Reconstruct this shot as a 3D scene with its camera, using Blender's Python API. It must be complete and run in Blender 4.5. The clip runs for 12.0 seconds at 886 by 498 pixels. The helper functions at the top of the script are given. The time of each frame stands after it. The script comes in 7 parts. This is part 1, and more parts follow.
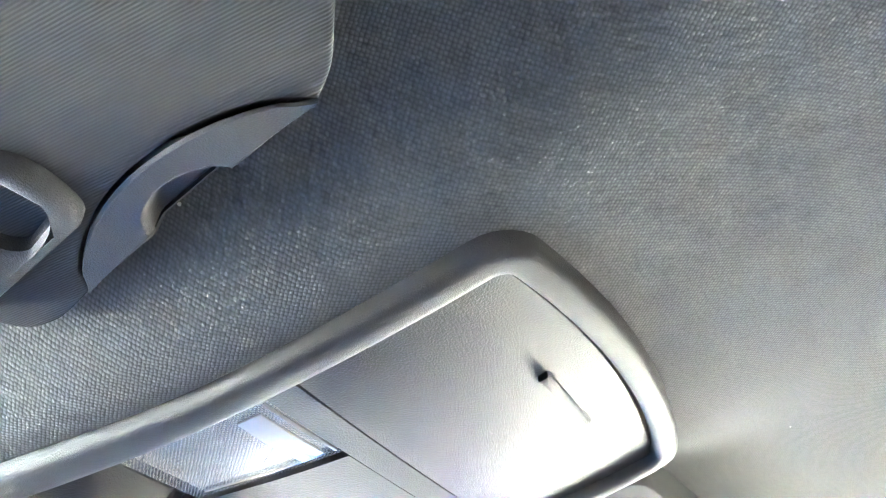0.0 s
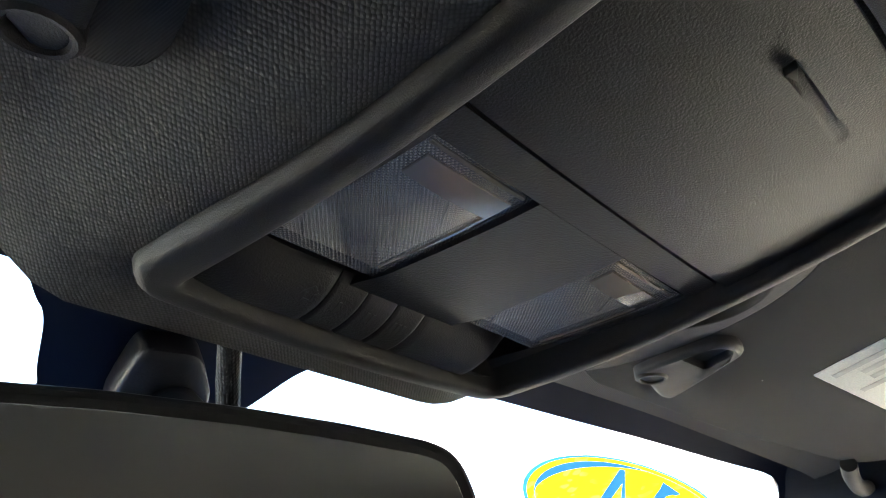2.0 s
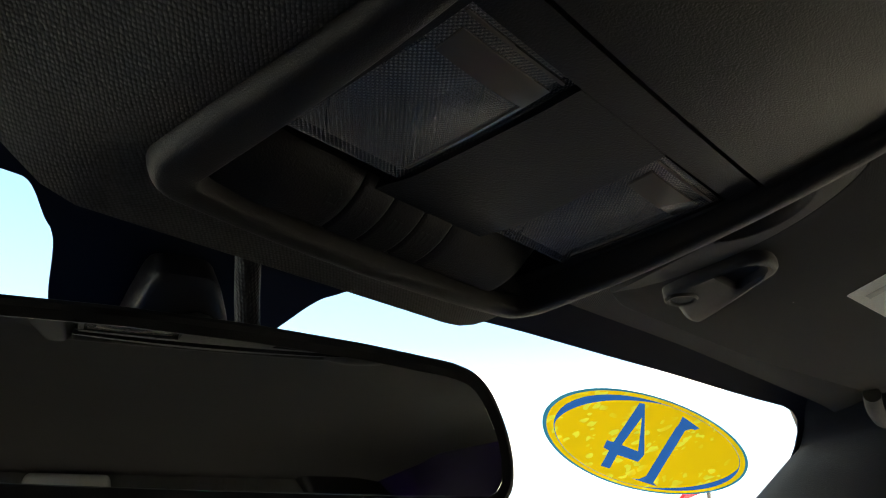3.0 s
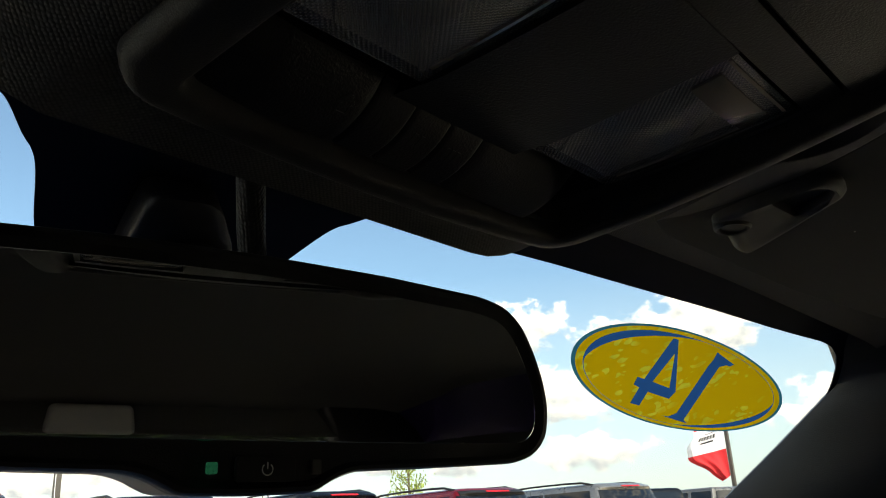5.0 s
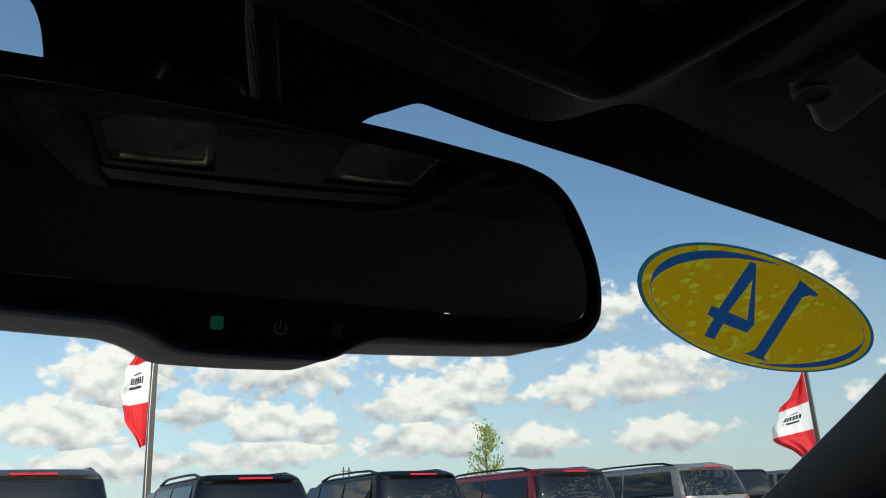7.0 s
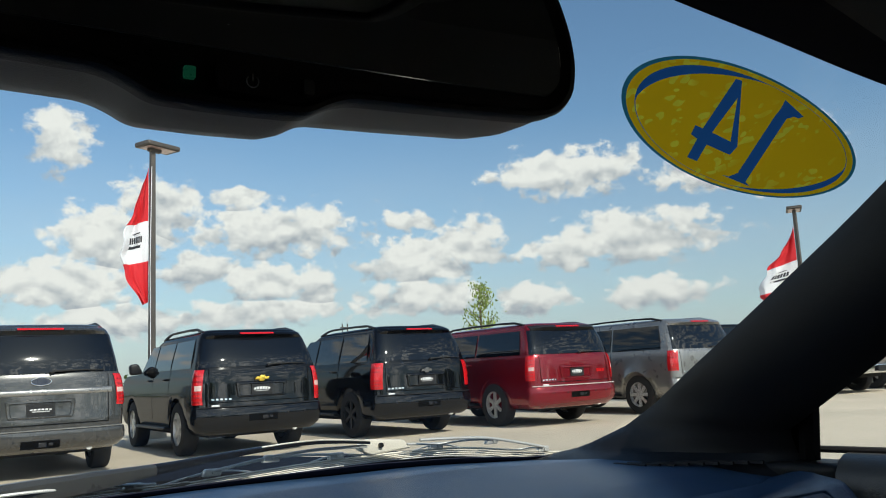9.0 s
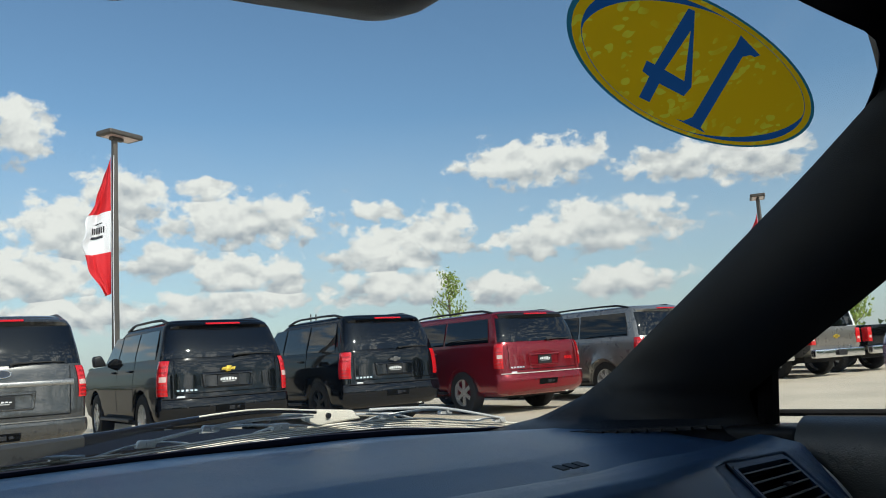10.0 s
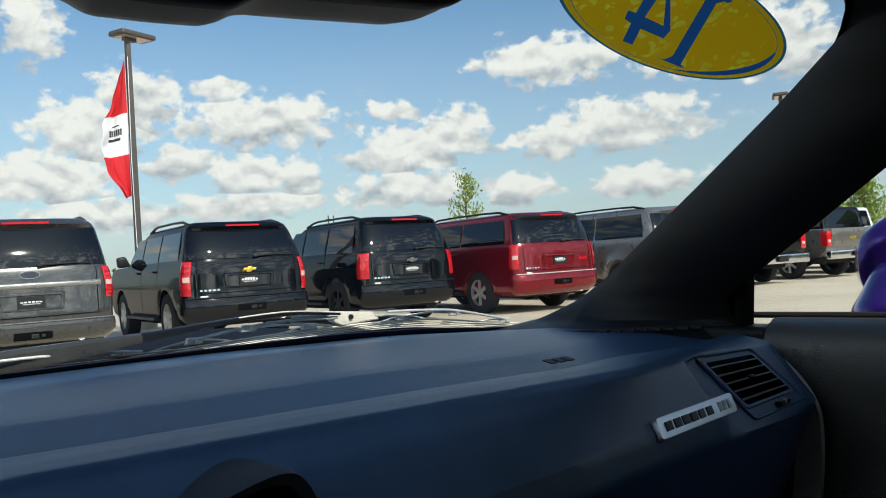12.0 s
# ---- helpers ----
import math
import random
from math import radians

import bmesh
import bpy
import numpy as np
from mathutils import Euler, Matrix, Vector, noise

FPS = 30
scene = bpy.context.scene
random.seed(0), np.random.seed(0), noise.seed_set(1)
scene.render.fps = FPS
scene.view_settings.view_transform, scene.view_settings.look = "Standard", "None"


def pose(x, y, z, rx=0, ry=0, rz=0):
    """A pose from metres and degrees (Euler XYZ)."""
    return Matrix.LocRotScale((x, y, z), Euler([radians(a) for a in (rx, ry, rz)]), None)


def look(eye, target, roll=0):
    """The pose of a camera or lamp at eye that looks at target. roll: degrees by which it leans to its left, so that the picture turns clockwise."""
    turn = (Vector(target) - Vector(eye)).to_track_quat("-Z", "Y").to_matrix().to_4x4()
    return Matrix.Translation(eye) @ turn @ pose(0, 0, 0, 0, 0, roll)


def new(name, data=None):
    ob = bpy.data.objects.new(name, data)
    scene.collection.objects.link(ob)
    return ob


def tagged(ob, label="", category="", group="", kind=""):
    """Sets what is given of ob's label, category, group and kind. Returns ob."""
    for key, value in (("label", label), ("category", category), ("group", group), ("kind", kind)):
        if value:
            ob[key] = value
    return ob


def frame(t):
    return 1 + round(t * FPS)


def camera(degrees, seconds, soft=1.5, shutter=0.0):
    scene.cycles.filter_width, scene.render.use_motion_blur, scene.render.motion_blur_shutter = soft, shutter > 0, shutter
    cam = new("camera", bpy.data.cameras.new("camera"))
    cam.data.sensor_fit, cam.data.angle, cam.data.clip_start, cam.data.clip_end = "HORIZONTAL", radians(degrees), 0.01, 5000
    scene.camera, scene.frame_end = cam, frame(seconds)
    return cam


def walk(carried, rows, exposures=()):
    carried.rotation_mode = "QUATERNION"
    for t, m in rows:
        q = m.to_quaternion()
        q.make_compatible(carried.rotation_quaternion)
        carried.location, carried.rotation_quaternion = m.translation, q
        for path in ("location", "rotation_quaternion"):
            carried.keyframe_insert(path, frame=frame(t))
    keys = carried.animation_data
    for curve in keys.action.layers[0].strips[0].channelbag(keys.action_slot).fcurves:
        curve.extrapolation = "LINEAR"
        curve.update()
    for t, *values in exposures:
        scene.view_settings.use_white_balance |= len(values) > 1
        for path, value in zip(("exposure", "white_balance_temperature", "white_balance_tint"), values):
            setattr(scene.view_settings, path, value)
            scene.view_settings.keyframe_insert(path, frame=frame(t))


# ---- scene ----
cam = camera(56.8, 12.0, soft=1.0)
ROWS = [
    (0.0, -0.2348, 0.1765, 1.1895, 127.5, 3.16, -62.84),
    (0.5, -0.2164, 0.1906, 1.193, 123.98, 2.94, -56.16),
    (1.0, -0.1935, 0.2059, 1.1936, 120.7, 2.93, -53.24),
    (1.5, -0.1867, 0.2137, 1.1942, 119.24, 2.91, -51.21),
    (2.0, -0.1877, 0.2162, 1.1925, 116.78, 2.9, -50.32),
    (2.5, -0.1866, 0.2227, 1.1885, 115.14, 2.9, -49.41),
    (3.0, -0.1783, 0.2346, 1.1847, 113.7, 3.54, -49.66),
    (3.5, -0.1763, 0.2448, 1.1859, 111.65, 3.85, -49.7),
    (5.5, -0.1514, 0.2625, 1.1967, 108.91, 3.14, -47.51),
    (6.0, -0.1545, 0.269, 1.1971, 109.12, 3.35, -45.85),
    (6.5, -0.1468, 0.2704, 1.1882, 108.62, 2.87, -44.36),
    (7.0, -0.1196, 0.2764, 1.1667, 108.16, 2.65, -43.15),
    (7.5, -0.1237, 0.2688, 1.1554, 105.14, 3.29, -41.33),
    (9.3, -0.1093, 0.276, 1.1324, 97.79, 3.25, -44.27),
    (9.5, -0.099, 0.281, 1.1278, 97.72, 3.42, -45.09),
    (10.0, -0.0753, 0.288, 1.1131, 97.65, 3.44, -45.54),
    (10.5, -0.0385, 0.2588, 1.0986, 96.99, 3.34, -45.68),
    (11.0, -0.0145, 0.2336, 1.0868, 94.67, 3.25, -45.71),
    (11.5, -0.0045, 0.2097, 1.0592, 91.57, 3.45, -45.39),
    (12.0, -0.1332, 0.219, 1.1213, 90.8, 3.44, -44.37),
]

# stops by which the clip's camera is opened up while it looks at the dark roof lining
# (seconds, stops, kelvin, tint)
EXPOSURES = [(0.0, 7.62, 6300, 9), (0.3, 7.55, 6250, 9), (0.6, 7.05, 6300, 9), (0.9, 6.5, 6400, 12), (1.2, 5.95, 6500, 12), (1.5, 5.25, 6600, 12), (2.0, 4.42, 6850, 12), (2.5, 3.52, 7150, 12),
             (3.0, 2.38, 7500, 10), (3.5, 1.4, 7900, 14), (4.4, 1.12, 7800, 12), (5.5, 1.15, 7750, 10), (6.5, 0.75, 7300, 10), (7.0, 0.35, 6800, 10), (7.5, 0.15, 6450, 10), (9.3, 0.18, 6650, 10), (11.0, 0.06, 6500, 10), (11.5, 0.08, 6520, 10), (12.0, 0.26, 6650, 10)]
walk(cam, [(t, pose(x, y, z, rx, ry, rz)) for t, x, y, z, rx, ry, rz in ROWS], EXPOSURES)

# ---------------------------------------------------------------- world and sun
SUN_AZ, SUN_EL = 183.5, 40.0          # degrees clockwise from straight ahead, and above the horizon
# clouds as (azimuth, elevation, half width, half height), degrees
CLOUDS = [(18.3, 16.0, 1.7, 1.9), (52.8, 13.3, 4.8, 1.5), (24.5, 11.6, 2.4, 2.0), (29.8, 12.4, 1.7, 0.9), (32.3, 10.2, 5.2, 1.7),
          (21.6, 9.6, 3.4, 2.1), (27.1, 7.7, 2.4, 1.2), (31.1, 6.7, 3.0, 1.2), (34.9, 6.4, 1.6, 1.3), (41.3, 10.5, 2.2, 0.7),
          (42.0, 7.8, 3.5, 1.8), (45.7, 8.8, 2.4, 1.7), (42.3, 5.3, 4.0, 1.4), (50.2, 4.8, 2.6, 1.0), (52.6, 7.9, 3.4, 1.1),
          (57.5, 8.6, 5.2, 1.7), (62.8, 12.4, 3.5, 1.1), (67.6, 12.8, 2.8, 2.4), (19.0, 6.7, 4.2, 1.7), (22.0, 4.3, 5.0, 1.1),
          (58.5, 4.8, 3.2, 1.1), (76.0, 6.0, 5.0, 2.2), (31.0, 4.6, 6.0, 0.8)]


def build_world():
    w = bpy.data.worlds.new("sky")
    scene.world = w
    w.use_nodes = True
    nt = w.node_tree
    nt.nodes.clear()
    N, L = nt.nodes.new, nt.links.new

    def math_(op, a, b=None, c=None):
        n = N("ShaderNodeMath")
        n.operation = op
        for k, v in enumerate((a, b, c)):
            if v is None:
                continue
            if isinstance(v, (int, float)):
                n.inputs[k].default_value = v
            else:
                L(v, n.inputs[k])
        return n.outputs[0]

    sky = N("ShaderNodeTexSky")
    sky.sky_type = "NISHITA"
    sky.sun_disc = False
    sky.sun_elevation = radians(SUN_EL)
    sky.sun_rotation = radians(SUN_AZ)
    sky.air_density, sky.dust_density, sky.ozone_density = 1.0, 0.6, 2.0
    co = N("ShaderNodeTexCoord").outputs["Generated"]
    sep = N("ShaderNodeSeparateXYZ")
    L(co, sep.inputs[0])
    az = math_("MULTIPLY", math_("ARCTAN2", sep.outputs[0], sep.outputs[1]), 57.2958)
    el = math_("MULTIPLY", math_("ARCSINE", sep.outputs[2]), 57.2958)
    flat = N("ShaderNodeCombineXYZ")
    L(az, flat.inputs[0]), L(el, flat.inputs[1])

    def fbm(scale, detail, rough, zoff=0.0, sx=1.0, sy=1.0, up=0.0):
        m = N("ShaderNodeMapping")
        m.inputs["Scale"].default_value = (sx, sy, 1)
        m.inputs["Location"].default_value = (zoff, zoff * 0.7 + up * sy, zoff)
        L(flat.outputs[0], m.inputs[0])
        n = N("ShaderNodeTexNoise")
        n.inputs["Scale"].default_value = scale
        n.inputs["Detail"].default_value = detail
        n.inputs["Roughness"].default_value = rough
        L(m.outputs[0], n.inputs["Vector"])
        return n.outputs["Fac"]

    billow = fbm(0.62, 9, 0.56, 3.0, 1.0, 1.35)
    wisp = fbm(0.16, 6, 0.6, 11.0, 1.0, 2.6)
    cover, height = None, None
    for a, e, hw, hh in CLOUDS:
        d = N("ShaderNodeVectorMath")
        d.operation = "SUBTRACT"
        L(flat.outputs[0], d.inputs[0])
        d.inputs[1].default_value = (a, e - 0.1, 0)
        s = N("ShaderNodeVectorMath")
        s.operation = "MULTIPLY"
        L(d.outputs[0], s.inputs[0])
        s.inputs[1].default_value = (0.82 / hw, 0.82 / hh, 0)
        ln = N("ShaderNodeVectorMath")
        ln.operation = "LENGTH"
        L(s.outputs[0], ln.inputs[0])
        one = math_("SUBTRACT", 1.0, ln.outputs["Value"])
        part_ = N("ShaderNodeSeparateXYZ")
        L(s.outputs[0], part_.inputs[0])
        if cover is None:
            cover, height = one, part_.outputs[1]
        else:
            over = math_("GREATER_THAN", one, cover)
            height = math_("ADD", math_("MULTIPLY", over, part_.outputs[1]), math_("MULTIPLY", math_("SUBTRACT", 1.0, over), height))
            cover = math_("MAXIMUM", cover, one)
    # away from the placed clouds the sky goes on with scattered ones of the same kind
    away = math_("GREATER_THAN", math_("ABSOLUTE", math_("SUBTRACT", az, 44.0)), 36.0)
    band = math_("MULTIPLY", math_("SUBTRACT", wisp, 0.505), 5.0)
    low = math_("SUBTRACT", 1.0, math_("MULTIPLY", math_("ABSOLUTE", math_("SUBTRACT", el, 18.0)), 0.052))
    scattered = math_("SUBTRACT", math_("MULTIPLY", math_("MINIMUM", band, low), away), math_("SUBTRACT", 1.0, away))
    height = math_("MULTIPLY", math_("MAXIMUM", math_("MINIMUM", height, 1.0), -1.0), math_("SUBTRACT", 1.0, away))
    cover = math_("MAXIMUM", cover, scattered)
    dens = math_("ADD", math_("MULTIPLY", cover, 0.95), math_("MULTIPLY", math_("SUBTRACT", billow, 0.5), 2.3))
    mask = N("ShaderNodeMapRange")
    mask.interpolation_type = "SMOOTHSTEP"
    mask.inputs["From Min"].default_value, mask.inputs["From Max"].default_value = -0.04, 0.36
    L(dens, mask.inputs["Value"])
    veil = N("ShaderNodeMapRange")       # thin haze of vapour low over the horizon
    veil.inputs["From Min"].default_value, veil.inputs["From Max"].default_value = 17.0, 0.0
    veil.inputs["To Max"].default_value = 0.85
    L(el, veil.inputs["Value"])
    haze = math_("MULTIPLY", veil.outputs[0], math_("ADD", 0.35, math_("MULTIPLY", wisp, 0.9)))
    cl = mask.outputs[0]
    # cloud bodies: white tops, grey undersides, by their own billows
    lump, above = fbm(0.75, 2.5, 0.5, 3.0, 1.0, 1.35), fbm(0.75, 2.5, 0.5, 3.0, 1.0, 1.35, 0.7)
    soft = fbm(0.22, 4, 0.55, 3.25, 1.0, 1.5)
    rise = math_("MULTIPLY", math_("SUBTRACT", above, lump), 0.75)
    wisps = math_("MULTIPLY", math_("SUBTRACT", 0.5, billow), 0.35)
    tone = math_("ADD", math_("ADD", math_("MULTIPLY", soft, 0.45), math_("ADD", rise, 0.24)), math_("ADD", wisps, math_("MULTIPLY", height, -0.22)))
    shade = N("ShaderNodeValToRGB")
    shade.color_ramp.elements[0].position, shade.color_ramp.elements[0].color = 0.36, (1.12, 1.11, 1.09, 1)
    shade.color_ramp.elements[1].position, shade.color_ramp.elements[1].color = 0.78, (0.52, 0.57, 0.64, 1)
    L(tone, shade.inputs[0])
    bg_sky, bg_cloud, mix, out = N("ShaderNodeBackground"), N("ShaderNodeBackground"), N("ShaderNodeMixShader"), N("ShaderNodeOutputWorld")
    tint = N("ShaderNodeMix")
    tint.data_type, tint.blend_type = "RGBA", "MULTIPLY"
    tint.inputs["Factor"].default_value = 1.0
    tint.inputs["B"].default_value = (0.84, 0.985, 1.03, 1)
    L(sky.outputs[0], tint.inputs["A"])
    thin = N("ShaderNodeMix")
    thin.data_type = "RGBA"
    thin.inputs["B"].default_value = (4.15, 4.62, 5.20, 1)
    L(math_("MINIMUM", haze, 0.85), thin.inputs["Factor"]), L(tint.outputs["Result"], thin.inputs["A"])
    L(thin.outputs["Result"], bg_sky.inputs[0])
    bg_sky.inputs[1].default_value = 0.121
    L(shade.outputs[0], bg_cloud.inputs[0])
    behind = N("ShaderNodeMapRange")     # clouds round the sun shine brighter
    behind.interpolation_type = "SMOOTHSTEP"
    behind.inputs["From Min"].default_value, behind.inputs["From Max"].default_value = 75.0, 130.0
    behind.inputs["To Min"].default_value, behind.inputs["To Max"].default_value = 0.76, 2.8
    L(math_("ABSOLUTE", math_("SUBTRACT", az, 44.0)), behind.inputs["Value"])
    L(behind.outputs[0], bg_cloud.inputs[1])
    L(cl, mix.inputs[0]), L(bg_sky.outputs[0], mix.inputs[1]), L(bg_cloud.outputs[0], mix.inputs[2])
    L(mix.outputs[0], out.inputs[0])


build_world()
sun = new("sun", bpy.data.lights.new("sun", "SUN"))
sun.data.energy, sun.data.angle, sun.data.color = 3.6, radians(0.55), (1.0, 0.95, 0.87)
_s = Vector((math.sin(radians(SUN_AZ)) * math.cos(radians(SUN_EL)), math.cos(radians(SUN_AZ)) * math.cos(radians(SUN_EL)), math.sin(radians(SUN_EL))))
sun.matrix_world = look(_s * 50, (0, 0, 0))

# ---------------------------------------------------------------- materials


def material(name, color, rough=0.5, metal=0.0, spec=0.5, var=0.15, var_scale=6.0, grain=0.0, grain_scale=900.0, coat=0.0, weave=None,
             glow=None, trans=0.0, ior=1.45, rough_var=0.1, spots=0.0):
    """A surface with stains at a large scale, grain and relief at a small one."""
    m = bpy.data.materials.new(name)
    m.use_nodes = True
    nt = m.node_tree
    b = nt.nodes["Principled BSDF"]
    N, L = nt.nodes.new, nt.links.new
    co = N("ShaderNodeTexCoord").outputs["Object"]
    big = N("ShaderNodeTexNoise")
    big.inputs["Scale"].default_value, big.inputs["Detail"].default_value = var_scale, 5
    L(co, big.inputs["Vector"])
    fine = N("ShaderNodeTexNoise")
    fine.inputs["Scale"].default_value, fine.inputs["Detail"].default_value = grain_scale, 2
    L(co, fine.inputs["Vector"])
    ramp = N("ShaderNodeValToRGB")
    c = color
    ramp.color_ramp.elements[0].position, ramp.color_ramp.elements[1].position = 0.3, 0.7
    ramp.color_ramp.elements[0].color = (c[0] * (1 - var), c[1] * (1 - var), c[2] * (1 - var), 1)
    ramp.color_ramp.elements[1].color = (min(1, c[0] * (1 + var)), min(1, c[1] * (1 + var)), min(1, c[2] * (1 + var)), 1)
    L(big.outputs["Fac"], ramp.inputs[0])
    col = ramp.outputs[0]

    def mul(colour, fac, lo, hi):
        r = N("ShaderNodeMapRange")
        r.inputs["To Min"].default_value, r.inputs["To Max"].default_value = lo, hi
        L(fac, r.inputs["Value"])
        x = N("ShaderNodeMix")
        x.data_type, x.blend_type = "RGBA", "MULTIPLY"
        x.inputs["Factor"].default_value = 1.0
        L(colour, x.inputs["A"]), L(r.outputs[0], x.inputs["B"])
        return x.outputs["Result"]

    if grain:
        col = mul(col, fine.outputs["Fac"], 0.8, 1.2)
    height = fine.outputs["Fac"]
    depth = grain
    if weave:
        kind, scale, strength = weave
        if kind in ("knit", "grid"):
            v = N("ShaderNodeTexVoronoi")
            v.inputs["Scale"].default_value, v.inputs["Randomness"].default_value = scale, 0.0 if kind == "grid" else 0.28
            mp = N("ShaderNodeMapping")
            mp.inputs["Scale"].default_value = (1.0, 1.0, 0.0) if kind == "grid" else (1.0, 0.95, 0.0)
            mp.inputs["Rotation"].default_value = (0, 0, 0 if kind == "grid" else radians(45))
            L(co, mp.inputs[0]), L(mp.outputs[0], v.inputs["Vector"])
            inv = N("ShaderNodeMath")
            inv.operation = "SUBTRACT"
            inv.inputs[0].default_value = 1.0
            L(v.outputs["Distance"], inv.inputs[1])
            height, depth = inv.outputs[0], strength
            col = mul(col, inv.outputs[0], 0.35, 1.25)
        else:
            wv = N("ShaderNodeTexWave")
            wv.inputs["Scale"].default_value, wv.inputs["Distortion"].default_value, wv.inputs["Detail"].default_value = scale, 0.6, 2
            L(co, wv.inputs["Vector"])
            height, depth = wv.outputs["Fac"], strength
            col = mul(col, wv.outputs["Fac"], 0.88, 1.05)
    if spots:
        sp = N("ShaderNodeTexVoronoi")
        sp.inputs["Scale"].default_value = 32
        L(co, sp.inputs["Vector"])
        th = N("ShaderNodeMath")
        th.operation = "LESS_THAN"
        th.inputs[1].default_value = 0.022
        L(sp.outputs["Distance"], th.inputs[0])
        x = N("ShaderNodeMix")
        x.data_type = "RGBA"
        x.inputs["B"].default_value = (0.45, 0.44, 0.42, 1)
        L(th.outputs[0], x.inputs["Factor"]), L(col, x.inputs["A"])
        col = x.outputs["Result"]
    if depth:
        bp = N("ShaderNodeBump")
        bp.inputs["Strength"].default_value = min(1.0, depth)
        bp.inputs["Distance"].default_value = 0.0006 if not weave else 0.0012
        L(height, bp.inputs["Height"]), L(bp.outputs[0], b.inputs["Normal"])
    L(col, b.inputs["Base Color"])
    rr = N("ShaderNodeMapRange")
    rr.inputs["To Min"].default_value, rr.inputs["To Max"].default_value = max(0.0, rough - rough_var), min(1, rough + rough_var)
    L(big.outputs["Fac"], rr.inputs["Value"]), L(rr.outputs[0], b.inputs["Roughness"])
    b.inputs["Metallic"].default_value = metal
    b.inputs["Specular IOR Level"].default_value = spec
    b.inputs["Coat Weight"].default_value = coat
    b.inputs["Coat Roughness"].default_value = 0.03
    b.inputs["Transmission Weight"].default_value = trans
    b.inputs["IOR"].default_value = ior
    if glow:
        b.inputs["Emission Color"].default_value = (*glow[0], 1)
        b.inputs["Emission Strength"].default_value = glow[1]
    return m


def clear_glass(name, tint, gloss=0.9):
    """A clear pane: light goes straight through, with a mirror gloss by the angle."""
    m = bpy.data.materials.new(name)
    m.use_nodes = True
    nt = m.node_tree
    nt.nodes.clear()
    N, L = nt.nodes.new, nt.links.new
    tr, gl, mx, lw, pw, out = (N("ShaderNodeBsdfTransparent"), N("ShaderNodeBsdfGlossy"), N("ShaderNodeMixShader"), N("ShaderNodeLayerWeight"), N("ShaderNodeMath"), N("ShaderNodeOutputMaterial"))
    lw.inputs["Blend"].default_value = 0.5
    pw.operation = "POWER"
    pw.inputs[1].default_value = 5.0
    ad = N("ShaderNodeMath")
    ad.operation = "MULTIPLY_ADD"
    ad.inputs[1].default_value, ad.inputs[2].default_value = 0.6, 0.02
    L(lw.outputs["Facing"], pw.inputs[0]), L(pw.outputs[0], ad.inputs[0])
    tr.inputs[0].default_value = (*tint, 1)
    gl.inputs["Roughness"].default_value = 0.0
    gl.inputs["Color"].default_value = (gloss, gloss, gloss, 1)
    L(ad.outputs[0], mx.inputs[0]), L(tr.outputs[0], mx.inputs[1]), L(gl.outputs[0], mx.inputs[2]), L(mx.outputs[0], out.inputs[0])
    return m


def dotted_lens(name, pitch):
    """Clear moulded plastic with a grid of tiny lenses: dim between the dots, glossy on them."""
    m = bpy.data.materials.new(name)
    m.use_nodes = True
    nt = m.node_tree
    nt.nodes.clear()
    N, L = nt.nodes.new, nt.links.new
    mp, v, tone, bump = N("ShaderNodeMapping"), N("ShaderNodeTexVoronoi"), N("ShaderNodeMapRange"), N("ShaderNodeBump")
    mp.inputs["Scale"].default_value = (1, 1, 0)
    mp.inputs["Rotation"].default_value = (0, 0, radians(45))
    v.inputs["Scale"].default_value, v.inputs["Randomness"].default_value = pitch, 0.0
    L(N("ShaderNodeTexCoord").outputs["Object"], mp.inputs[0]), L(mp.outputs[0], v.inputs["Vector"])
    tone.inputs["From Min"].default_value, tone.inputs["From Max"].default_value = 0.15, 0.60
    tone.inputs["To Min"].default_value, tone.inputs["To Max"].default_value = 0.98, 0.42
    L(v.outputs["Distance"], tone.inputs["Value"])
    bump.invert = True
    bump.inputs["Strength"].default_value, bump.inputs["Distance"].default_value = 0.35, 0.0006
    L(v.outputs["Distance"], bump.inputs["Height"])
    tr, gl, mx, out = N("ShaderNodeBsdfTransparent"), N("ShaderNodeBsdfGlossy"), N("ShaderNodeMixShader"), N("ShaderNodeOutputMaterial")
    df, milk = N("ShaderNodeBsdfDiffuse"), N("ShaderNodeMixShader")
    gl.inputs["Roughness"].default_value = 0.10
    mx.inputs[0].default_value, milk.inputs[0].default_value = 0.09, 0.20
    df.inputs[0].default_value = (0.90, 0.84, 0.74, 1)
    L(tone.outputs[0], tr.inputs[0]), L(bump.outputs[0], gl.inputs["Normal"])
    L(tr.outputs[0], milk.inputs[1]), L(df.outputs[0], milk.inputs[2])
    L(milk.outputs[0], mx.inputs[1]), L(gl.outputs[0], mx.inputs[2]), L(mx.outputs[0], out.inputs[0])
    return m


